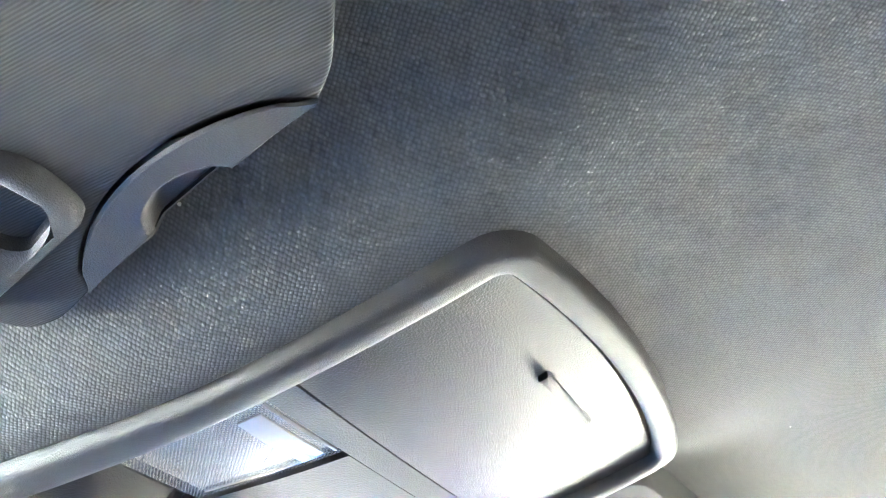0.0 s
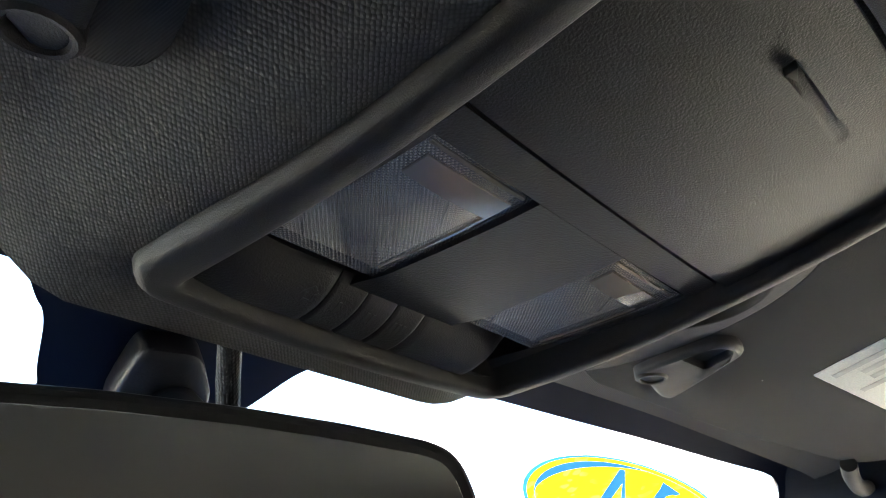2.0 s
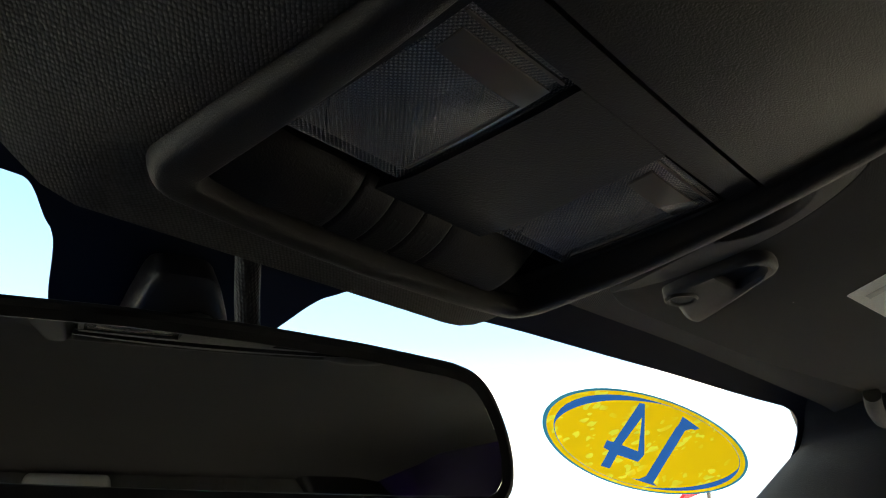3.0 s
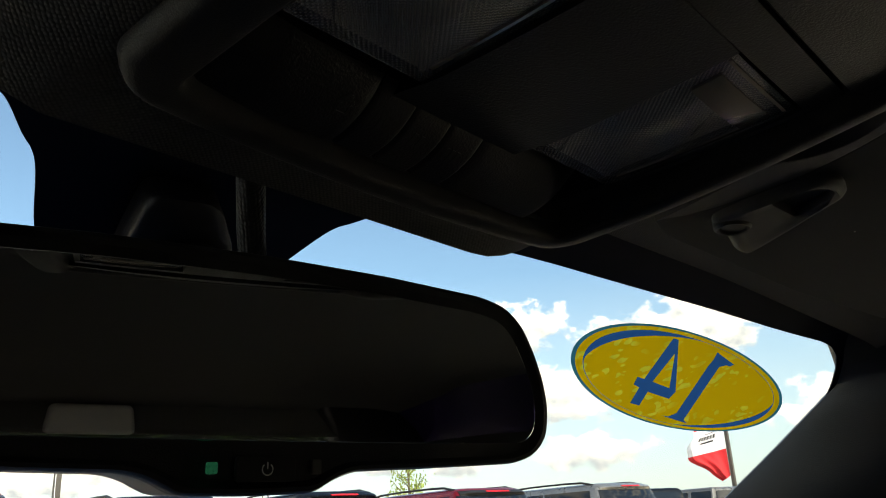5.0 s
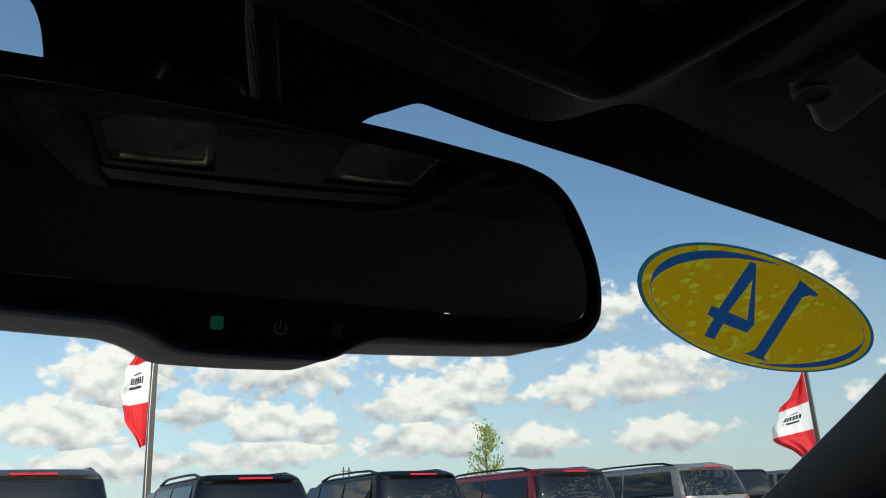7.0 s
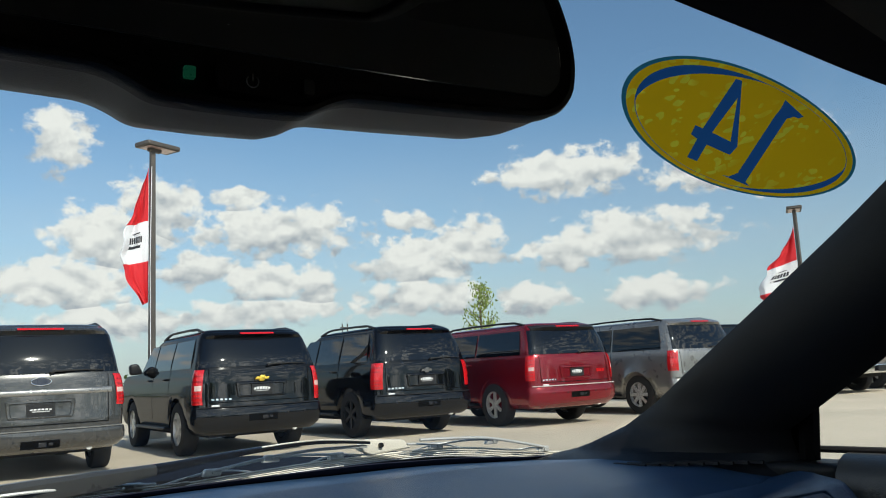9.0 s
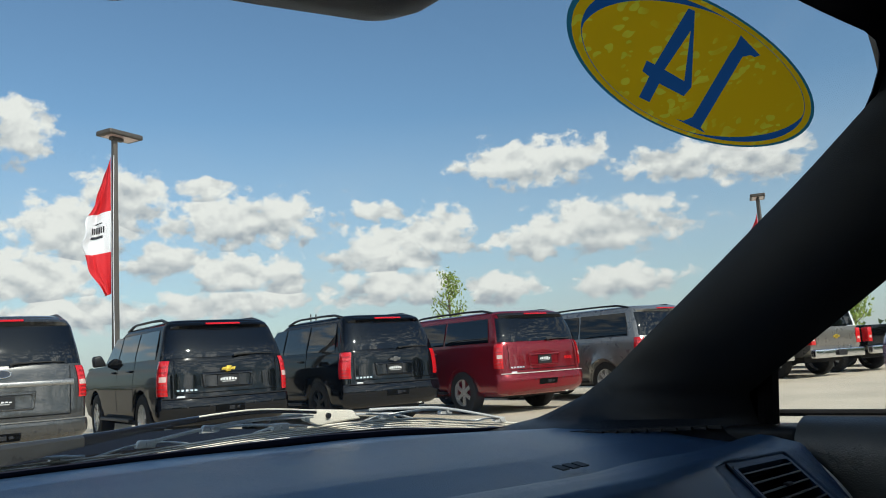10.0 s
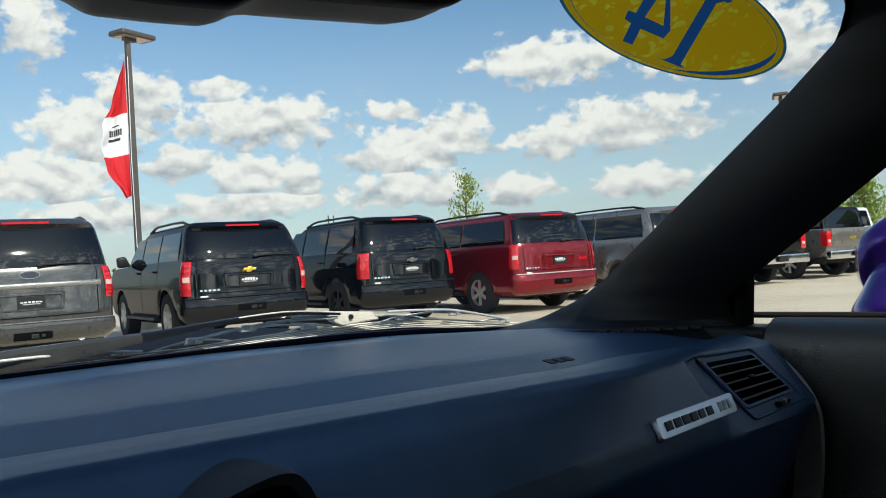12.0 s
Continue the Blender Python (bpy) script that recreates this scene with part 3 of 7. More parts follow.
def console_outline(a, v0, v1, bf, bb, r, n=7, m=14):
    pts = []
    corners = [(-a + r, v0 + r, 180), (a - r, v0 + r, 270), (a - r, v1 - r, 0), (-a + r, v1 - r, 90)]
    for i, (cx, cy, a0) in enumerate(corners):
        arc = [(cx + r * math.cos(radians(a0 + 90 * k / n)), cy + r * math.sin(radians(a0 + 90 * k / n))) for k in range(n + 1)]
        nx, ny, na = corners[(i + 1) % 4]
        b0 = (nx + r * math.cos(radians(na)), ny + r * math.sin(radians(na)))
        pts += arc + [(arc[-1][0] + (b0[0] - arc[-1][0]) * k / m, arc[-1][1] + (b0[1] - arc[-1][1]) * k / m) for k in range(1, m)]
    out = []
    for u, v in pts:
        t = (v - v0) / (v1 - v0)
        out.append((u, v + (-bf * (1 - t) + bb * t) * (1 - (u / a) ** 2)))
    return out


def overhead_console():
    th = thing("overhead_console", "dark grey plastic overhead console set in the headliner, with map lamps", "overhead console", (0, 0.32, 1.33))
    outer, inner = console_outline(0.0845, -0.0062, 0.1735, 0.005, 0.010, 0.012), console_outline(0.0722, 0.0012, 0.1660, 0.004, 0.008, 0.004)
    outer = [(u * (1 + 0.05 * smooth_step(0.085, 0.010, v) if u < 0 else 0.965), v) for u, v in outer]      # the surround is broader at the driver's corner
    inner = [(u * (1 + 0.02 * smooth_step(0.085, 0.010, v) if u < 0 else 1.0), v) for u, v in inner]
    deep = console_outline(0.0672, 0.0032, 0.1640, 0.004, 0.008, 0.004)
    prof = [(0, -0.014), (0.0, -0.0028), (0.03, -0.0006), (0.09, 0.0012), (0.17, 0.0022), (0.28, 0.0027), (0.50, 0.0029), (0.72, 0.0028), (0.88, 0.0024), (0.95, 0.0017), (0.99, 0.0004), (1, -0.001)]
    bm = bmesh.new()
    loft(bm, [[con(o[0] + (i[0] - o[0]) * s, o[1] + (i[1] - o[1]) * s, w) for o, i in zip(outer, inner)] for s, w in prof] + [[con(d[0], d[1], w) for d in deep] for w in (-0.0125, -0.026)])
    part("bezel", bm, "trim_smooth", th, "rounded satin grey surround")
    bm = bmesh.new()                               # dark tray under the lids
    sheet(bm, lambda p, q: con(-0.0735 + 0.147 * p, -0.003 + 0.177 * q, -0.024), 4, 4, (0, 0, 0.003))
    part("tray", bm, "gap", th)

    # sunglass lid with its finger slit
    def lid(p, q):
        s = 2 * p - 1
        u, v = 0.0708 * s, 0.1003 + q * (0.1643 - 0.1003 + 0.008 * (1 - s * s))
        w = -0.0012 + 0.0022 * (1 - s * s) * math.sin(math.pi * min(1, 0.25 + 0.75 * q))
        du, dv = (u - 0.003) / 0.0205, (v - 0.1545) / 0.0019
        if abs(du) <= 1 and abs(dv) <= 1:
            w -= 0.0026 * (0.55 - 0.45 * du) * (1 - dv ** 4)
        return con(u, v, w)
    bm = bmesh.new()
    sheet(bm, lid, 100, 110, (0, 0, 0.0022))
    lid_ob = part("lid", bm, "trim", th, "grained charcoal sunglass lid with finger slit")
    bm = bmesh.new()
    poly = [(-0.0185, 0.1530), (-0.0140, 0.1545), (-0.0185, 0.1562)]
    slab(bm, poly, lambda a, b, w: con(a, b, 0.0022 - w), 0.003, 0.0002)
    part("slit_end", bm, "icon", lid_ob)

    # the lamp field lies sunk below the rim, deeper towards the windscreen
    def sunk(v):
        return 0.0010 + 0.0042 * smooth_step(0.105, 0.020, v)

    # panel between and behind the two lamps
    def curve(u, v):
        return -0.0014 + 0.0010 * (1 - (u / 0.072) ** 2) - sunk(v)
    bm = bmesh.new()
    sheet(bm, lambda p, q: con(-0.0685 + 0.1370 * p, 0.0878 + 0.0104 * q, curve(-0.0685 + 0.1370 * p, 0.0878 + 0.0104 * q)), 30, 3, (0, 0, 0.003))
    sheet(bm, lambda p, q: con((-0.0232 + 0.0457 * p) * (1 + 0.10 * (1 - q)), 0.0150 + 0.0726 * q, curve(0, 0.0150 + 0.0726 * q) - 0.0025 * smooth_step(0.30, 0.0, q)), 12, 24, (0, 0, 0.003))
    part("panel", bm, "trim", th, "grained panel between the map lamps")
    for sx in (-1, 1):
        bm = bmesh.new()
        sheet(bm, lambda p, q: con(sx * (0.0662 + 0.0025 * p), 0.003 + 0.0848 * q, -0.0015 - sunk(0.003 + 0.0848 * q) - 0.003 * (1 - p) * smooth_step(0.5, 0, q)), 3, 12, (0, 0, 0.003))
        part("side_strip", bm, "trim_smooth", th)

    # map lamps
    for u0, u1, v0, v1 in ((-0.0672, -0.0240, 0.0275, 0.0872), (0.0242, 0.0655, 0.0250, 0.0860)):
        def place(p, q, w):
            v = v0 + (v1 - v0) * q
            return con(u0 + (u1 - u0) * p, v, w - sunk(v))
        bm = bmesh.new()
        sheet(bm, lambda p, q: place(p, q, -0.0022 + 0.0020 * math.sin(math.pi * p) * math.sin(math.pi * q)), 18, 24, (0, 0, 0.0018))
        lens = part("lens", bm, "lens", th, "clear prismatic lamp lens")
        for p0, p1, q0, q1 in ((0.06, 0.94, 0.955, 0.970), (0.14, 0.90, 0.76, 0.90), (0.90, 0.925, 0.10, 0.90)):
            bm = bmesh.new()                      # prism bars moulded into the lens
            sheet(bm, lambda p, q: place(p0 + (p1 - p0) * p, q0 + (q1 - q0) * q, 0.0004 - 0.0022 + 0.0020 * math.sin(math.pi * (p0 + (p1 - p0) * p)) * math.sin(math.pi * (q0 + (q1 - q0) * q))), 8, 6, (0, 0, 0.0010))
            part("lens_prism", bm, "prism", lens, "bright prism bar of the lens")
        bm = bmesh.new()
        sheet(bm, lambda p, q: place(p, q, -0.005 - 0.016 * (1 - max(abs(2 * p - 1), abs(2 * q - 1)) ** 3)), 20, 24)
        part("reflector", bm, "reflector", th, "silvered lamp reflector")
        bm = bmesh.new()
        a, b = place(0.5, 0.30, -0.013), place(0.5, 0.62, -0.012)
        tube(bm, [a, a + (b - a) * 0.15, a + (b - a) * 0.8, b], [0.002, 0.0070, 0.0070, 0.002], 14)
        part("bulb", bm, "bulb", th)
        for cp, cq, long_ in ((0.16, 0.12, 0.010), (0.72, 0.62, 0.008)):   # bright upright facets added beside the bulb, aimed to mirror the windscreen's sky
            c0 = place(cp, cq, -0.0075)
            bm = bmesh.new()
            sheet(bm, lambda p, q: c0 + Vector((0.63, 0.776, 0)) * long_ * (p - 0.5) * 2 + Vector((-0.19, 0.16, 0.97)) * 0.0065 * (q - 0.5), 3, 2, (0.0006, -0.0005, 0.0002))
            part("glint_facet", bm, "bright", th)
        bm = bmesh.new()                          # dark frame round the lens
        o = [(u0 - 0.0008, v0 - 0.001), (u1 + 0.0008, v0 - 0.001), (u1 + 0.0008, v1 + 0.0008), (u0 - 0.0008, v1 + 0.0008)]
        i = [(u0 + 0.0004, v0 + 0.0004), (u1 - 0.0004, v0 + 0.0004), (u1 - 0.0004, v1 - 0.0004), (u0 + 0.0004, v1 - 0.0004)]
        ring_plate(bm, o, i, lambda a, b, w: con(a, b, -0.0026 - sunk(b) - w), 0.004)
        part("lens_frame", bm, "gap", th)

    # rounded bar with the remote buttons
    def bar(u, t, lift=0.0):
        g = radians(52 * t)
        return con(u, 0.0008 + 0.0202 * math.sin(g) / math.sin(radians(52)), -0.0008 - 0.0098 * (1 - math.cos(g)) / (1 - math.cos(radians(52))) + lift)
    spans = [("blank_cover", -0.0716, -0.0302), ("button", -0.0298, -0.0164), ("button", -0.0160, -0.0027), ("button", -0.0023, 0.0108), ("blank_cover", 0.0112, 0.0600)]
    strokes = {1: [0.0], 2: [-0.0013, 0.0013], 3: [-0.0022, 0.0, 0.0022]}
    for k, (nm, a, b) in enumerate(spans):
        def face(p, q):
            u = a + (b - a) * p
            drop = 0.0
            if k == 4:
                drop = 0.007 * smooth_step(0.78, 1.0, p) ** 1.5
            if k == 0:
                drop = 0.002 * smooth_step(0.45, 0.0, p)
            e = min(p, 1 - p) * (b - a)
            return bar(u, q, -drop - 0.0007 * max(0, 1 - e / 0.0008))
        bm = bmesh.new()
        sheet(bm, face, 24, 14, (0, 0, 0.004))
        ob = part(nm, bm, "trim", th)
        if k in strokes:
            for du in strokes[k]:
                bm = bmesh.new()
                mid = (a + b) / 2 - 0.001
                sheet(bm, lambda p, q: bar(mid + du - 0.0006 + 0.0012 * p, 0.42 + 0.16 * q, 0.00025), 1, 3, (0, 0, 0.0006))
                part("mark", bm, "icon", ob)
        if k == 0:                                # little house sign
            house = [(-0.0378, 0.44), (-0.0378, 0.55), (-0.0390, 0.55), (-0.0362, 0.67), (-0.0334, 0.55), (-0.0346, 0.55), (-0.0346, 0.44)]
            bm = bmesh.new()
            for (x0, t0), (x1, t1) in zip(house, house[1:] + house[:1]):
                d = Vector((x1 - x0, (t1 - t0) * 0.024))
                nrm = Vector((-d.y, d.x)).normalized() * 0.00028
                sheet(bm, lambda p, q: bar(x0 + (x1 - x0) * p + nrm.x * (2 * q - 1), t0 + (t1 - t0) * p + nrm.y / 0.024 * (2 * q - 1), 0.00025), 4, 1, (0, 0, 0.0006))
            part("house_sign", bm, "icon", ob)
    return th


overhead_console()

# ---------------------------------------------------------------- sun visors


def arc_points(a, b, bulge, n=14):
    a, b = Vector(a), Vector(b)
    d = b - a
    nrm = Vector((-d.y, d.x)).normalized()
    return [a + d * k / n + nrm * bulge * math.sin(math.pi * k / n) ** 0.62 for k in range(n + 1)]


def sun_visor(label, side, z, outline, tip, heel, bulge, recess, bracket, hole, knuckle):
    th = thing("sun_visor", label, "sun visor", (side * 0.3, 0.3, z + 0.02), "sun visors")
    arc = arc_points(tip, heel, bulge)
    body = rounded([tuple(heel)] + [tuple(p) for p in outline] + [tuple(tip)], 0.016)[7:-7]
    poly = [tuple(p) for p in arc] + [tuple(p) for p in body]
    bm = bmesh.new()
    slab(bm, poly, lambda a, b, w: Vector((a, b, z + w)), 0.017, 0.0010)
    part("panel", bm, "visor_cloth", th, "ribbed charcoal cloth panel")
    # moulded end piece with a crescent finger recess at its free edge
    t, h = Vector(tip), Vector(heel)
    mid, half, deep, hollow = recess

    def end(p, q):
        k = p * (len(arc) - 1)
        i = min(int(k), len(arc) - 2)
        e = arc[i].lerp(arc[i + 1], k - i)
        s = t.lerp(h, p)
        e = e + (s - e) * min(0.25, 0.0008 / max(1e-5, (s - e).length))
        c = e.lerp(s, q)
        pp, qq = (p - mid) / half, (1.0 - q) / deep
        up = 0.0
        if pp * pp + qq * qq < 1:
            up = hollow * smooth_step(1.0, 0.74, math.sqrt(pp * pp + qq * qq)) * (1 if q < 0.93 else 0.75)
        return (c.x, c.y, z - 0.0010 + up + 0.0016 * smooth_step(0.88, 1.0, q) + 0.0009 * smooth_step(0.06, 0.0, q))
    bm = bmesh.new()
    sheet(bm, end, 90, 60, (0, 0, 0.012))
    part("end_piece", bm, "trim_smooth", th, "smooth plastic end piece with finger recess")
    # hinge clip lying on the cloth
    o = [tuple(p) for p in rounded(bracket, 0.0045, 4)]
    i = [tuple(p) for p in rounded(hole, 0.003, 4)]
    n = max(len(o), len(i))

    def even(poly):
        """The outline walked in n even steps."""
        pts = [Vector(p) for p in poly] + [Vector(poly[0])]
        run = [0.0]
        for a, b in zip(pts, pts[1:]):
            run.append(run[-1] + (b - a).length)
        out = []
        for k in range(60):
            d = run[-1] * k / 60
            j = max(x for x in range(len(pts) - 1) if run[x] <= d)
            f = (d - run[j]) / max(1e-9, run[j + 1] - run[j])
            out.append(tuple(pts[j].lerp(pts[j + 1], f)))
        return out
    o, i = even(o), even(i)
    c0 = sum((Vector(p) for p in i), Vector((0, 0))) / len(i)
    turn = lambda p: math.atan2(p[1] - c0.y, p[0] - c0.x)
    o = sorted(o, key=turn)
    i = sorted(i, key=turn)
    bm = bmesh.new()
    loops = [[Vector((p[0], p[1], z - w)) for p in poly] for poly, w in
             ((o, -0.002), (o, 0.0025), (inset(o, 0.0012), 0.0042), (inset(o, 0.0030), 0.0048), (inset(i, -0.0022), 0.0046), (inset(i, -0.0006), 0.0036), (i, 0.0015), (i, -0.002))]
    loft(bm, loops, True)
    br = part("clip_bracket", bm, "trim_smooth", th, "moulded plastic hinge clip")
    bm = bmesh.new()
    (kx, ky), r = knuckle, 0.0075
    rings = []
    for rr, w in ((r, -0.001), (r * 0.98, 0.0048), (r * 0.85, 0.0058), (r * 0.72, 0.0056), (r * 0.62, 0.0042), (r * 0.58, -0.001)):
        rings.append([Vector((kx + rr * 1.25 * math.cos(2 * math.pi * k / 20), ky + rr * math.sin(2 * math.pi * k / 20), z - w)) for k in range(20)])
    loft(bm, rings, True)
    part("hinge_knuckle", bm, "trim_smooth", br)
    return th


passenger_visor = sun_visor("folded charcoal cloth passenger sun visor with a pale warning label", 1, 1.311,
          [(0.160, 0.402), (0.31, 0.397), (0.495, 0.374), (0.53, 0.30), (0.51, 0.205), (0.26, 0.226), (0.088, 0.244)], (0.088, 0.270), (0.140, 0.395), -0.0245, (0.37, 0.19, 0.72, 0.014),
          [(0.154, 0.378), (0.178, 0.3805), (0.1965, 0.3855), (0.2065, 0.383), (0.1855, 0.354), (0.1650, 0.3275), (0.150, 0.3255), (0.1415, 0.331), (0.148, 0.3615)], [(0.1510, 0.352), (0.1480, 0.333), (0.1575, 0.3300), (0.1645, 0.3345), (0.1740, 0.3505)], (0.163, 0.3725))
sun_visor("folded charcoal cloth driver sun visor against the headliner", -1, 1.310,
          [(-0.1195, 0.333), (-0.1165, 0.343), (-0.1175, 0.352), (-0.124, 0.3565), (-0.136, 0.3575), (-0.160, 0.364), (-0.30, 0.385), (-0.49, 0.36), (-0.51, 0.19), (-0.25, 0.196), (-0.19, 0.2125), (-0.1655, 0.2255), (-0.152, 0.2345)], (-0.1465, 0.2415), (-0.1225, 0.3255), 0.0155, (0.48, 0.185, 0.60, 0.0060),
          [(-0.173, 0.318), (-0.171, 0.307), (-0.164, 0.3005), (-0.154, 0.3000), (-0.145, 0.3020), (-0.131, 0.353), (-0.137, 0.358), (-0.150, 0.350), (-0.168, 0.335)], [(-0.167, 0.321), (-0.165, 0.309), (-0.150, 0.3065), (-0.1445, 0.321), (-0.147, 0.3245), (-0.162, 0.328)], (-0.140, 0.3505))
bm = bmesh.new()                                   # bent rod on which the passenger visor swings
tube(bm, glide([(0.476, 0.371, 1.3075), (0.500, 0.3765, 1.3010), (0.545, 0.382, 1.2990), (0.610, 0.388, 1.3120)], 5), 0.0062, 10)
part("pivot_rod", bm, "trim_smooth", passenger_visor, "bent grey pivot rod")
# warning label on the passenger visor
bm = bmesh.new()
poly = [(0.236, 0.320), (0.199, 0.272), (0.298, 0.260), (0.343, 0.311)]
slab(bm, poly, lambda a, b, w: Vector((a, b, 1.3102 + w)), 0.0007, 0.0001)
lab = tagged(part("warning_label", bm, "label"), "cream paper warning label stuck on the visor", "label")
for k in range(7):
    f, g = 0.10 + 0.12 * k, 0.36 if k % 3 else 0.12
    a0, b0 = Vector((0.236, 0.320)).lerp(Vector((0.343, 0.311)), f), Vector((0.199, 0.272)).lerp(Vector((0.298, 0.260)), f)
    a1, b1 = Vector((0.236, 0.320)).lerp(Vector((0.343, 0.311)), f + 0.06), Vector((0.199, 0.272)).lerp(Vector((0.298, 0.260)), f + 0.06)
    q = [a0.lerp(b0, g), a0.lerp(b0, 0.9), a1.lerp(b1, 0.9), a1.lerp(b1, g)]
    bm = bmesh.new()
    slab(bm, [tuple(p) for p in q], lambda a, b, w: Vector((a, b, 1.3099 + w)), 0.0004, 0.00005)
    part("print_bar", bm, "print_", lab)

# ---------------------------------------------------------------- windscreen, sticker

def glass_y(x, z):
    return 0.515 + (1.325 - z) * 1.78 - 0.22 * x * x


def on_glass(x, z, off=0.0):
    return Vector((x, glass_y(x, z) - off * 0.5, z - off * 0.87))


bm = bmesh.new()
sheet(bm, lambda p, q: on_glass(-0.745 + 1.49 * p, 1.030 + 0.330 * q), 40, 20, (0, 0.0024, 0.0042))
windscreen = tagged(part("windscreen", bm, "glass"), "clear raked windscreen of a parked car", "windscreen", kind="structure")
windscreen.visible_shadow = False


def frit_low(x):
    edge = 1.3325 + 0.0012 * smooth_step(0.12, 0.22, x) * smooth_step(0.50, 0.34, x) - 0.0105 * min(1.0, abs(x) / 0.60) ** 2.6
    a = smooth_step(-0.078, -0.056, x) * 0.14 + smooth_step(-0.060, -0.038, x) * 0.30 + smooth_step(-0.041, -0.030, x) * 0.56
    b = smooth_step(0.088, 0.068, x) * 0.10 + smooth_step(0.072, 0.052, x) * 0.30 + smooth_step(0.056, 0.040, x) * 0.60
    corner_ = 3.2 * max(0.0, abs(x) - 0.53) ** 2
    return edge - corner_ - 0.062 * min(a, b)


def cowl_line(x):
    """Height of the black band along the foot of the glass."""
    x = abs(x)
    return 1.0475 - 0.0035 * smooth_step(0.42, 0.52, x) - 0.013 * smooth_step(0.50, 0.70, x)


bm = bmesh.new()
xs = [-0.74 + 0.02 * k for k in range(33)] + [-0.095 + 0.002 * k for k in range(100)] + [0.11 + 0.02 * k for k in range(32)]


def frit_point(p, q):
    x = xs[round(p * (len(xs) - 1))]
    z0 = frit_low(x)
    return on_glass(x, z0 + (1.362 - z0) * q, 0.003)


sheet(bm, frit_point, len(xs) - 1, 6, (0, 0.0006, 0.001))
part("frit_band", bm, "frit", windscreen, "black enamel band round the mirror foot")
bm = bmesh.new()
sheet(bm, lambda p, q: on_glass(-0.745 + 1.49 * p, 1.026 + (cowl_line(-0.745 + 1.49 * p) - 1.026) * q, 0.003), 60, 2, (0, 0.0006, 0.001))
part("frit_band", bm, "frit", windscreen)

# oval model-year sticker on the glass; ex and ey span the glass there
S0 = Vector((0.4318, glass_y(0.4318, 1.292), 1.292))
SX, SY = Vector((1, -0.19, 0)).normalized(), Vector((0, -1.78, 1)).normalized()


def on_sticker(a, b, lift):
    """a and b in millimetres across and up the glass, as the print is seen from behind."""
    x, s = a / 1000, b / 1000
    p = S0 + SX * x + SY * s
    p.y = glass_y(p.x, p.z)
    return p - Vector((0, 0.5, 0.87)) * (0.0012 + lift)


def oval(cx, cy, r, n=72, bite=0.0):
    """An ellipse of the sticker's own shape, r times its size."""
    out = []
    for k in range(n):
        g = 2 * math.pi * k / n
        rr = r - bite * max(0.0, math.cos(2 * (g - radians(152)))) ** 0.9
        c, s = cx + rr * math.cos(g), cy + rr * math.sin(g)
        out.append((9.1 + 154.0 * c, 0.4 - 31.4 * c + 45.2 * s))
    return out


def film_mesh(name, fields, mat, parent, label=""):
    """Cut film: fields of outlines, of which the first is the rim and the others are holes."""
    bm = bmesh.new()
    for loops in fields:
        edges = []
        for loop in loops:
            vs = [bm.verts.new(on_sticker(*p, 0.0)) for p in loop]
            edges += [bm.edges.new((vs[k], vs[(k + 1) % len(vs)])) for k in range(len(vs))]
        bmesh.ops.triangle_fill(bm, use_beauty=True, edges=edges)
    return part(name, bm, mat, parent, label, smooth=False)


# the 1 and the 4 as the print shows them from behind
ONE = [(1.0, 38.8), (35.6, 28.4), (32.6, 26.0), (27.0, 26.8), (21.8, 24.0), (53.9, -40.8), (64.1, -45.2), (21.4, -36.7), (31.0, -37.4), (35.6, -32.6), (8.0, 24.6), (6.0, 31.0)]
FOUR = [(-60.5, 45.6), (-54.0, 45.4), (6.0, -8.0), (7.6, -16.5), (-24.4, -10.6), (-16.3, -26.9), (-29.5, -24.5), (-38.4, -7.0), (-48.2, -4.1), (-52.9, 4.1), (-43.5, 2.6)]
HOLE = [(-42.0, 32.0), (-5.5, -4.6), (-31.5, 0.6)]
sticker = film_mesh("oval_sticker", [[oval(0, 0, 0.968), oval(0, 0, 0.908)], [oval(0, 0, 0.901, bite=0.085), ONE, FOUR], [HOLE]], "film_yellow", None)
tagged(sticker, "translucent yellow oval model-year sticker with blue numerals on the windscreen", "sticker")
film_mesh("border", [[oval(0, 0, 1.0), oval(0, 0, 0.968)]], "film_teal", sticker, "thin teal outer ring")
film_mesh("crescent", [[oval(0, 0, 0.908), oval(0, 0, 0.901, bite=0.085)]], "film_blue", sticker, "two blue crescents")
film_mesh("numeral", [[FOUR, HOLE]], "film_blue", sticker, "blue numeral 4 seen from behind")
film_mesh("numeral", [[ONE]], "film_blue", sticker, "blue numeral 1 seen from behind")

# ---------------------------------------------------------------- inside mirror

MO = Vector((-0.0083, 0.4534, 1.2140))
MN = Vector((-0.2192, -0.9743, -0.0510)).normalized()
MX = Vector((0, 0, 1)).cross(MN)
MX = (MX if MX.x > 0 else -MX).normalized()
MZ = MX.cross(MN)
MZ = MZ if MZ.z > 0 else -MZ


def mir(a, b, back=0.0):
    return MO + MX * a + MZ * b - MN * back


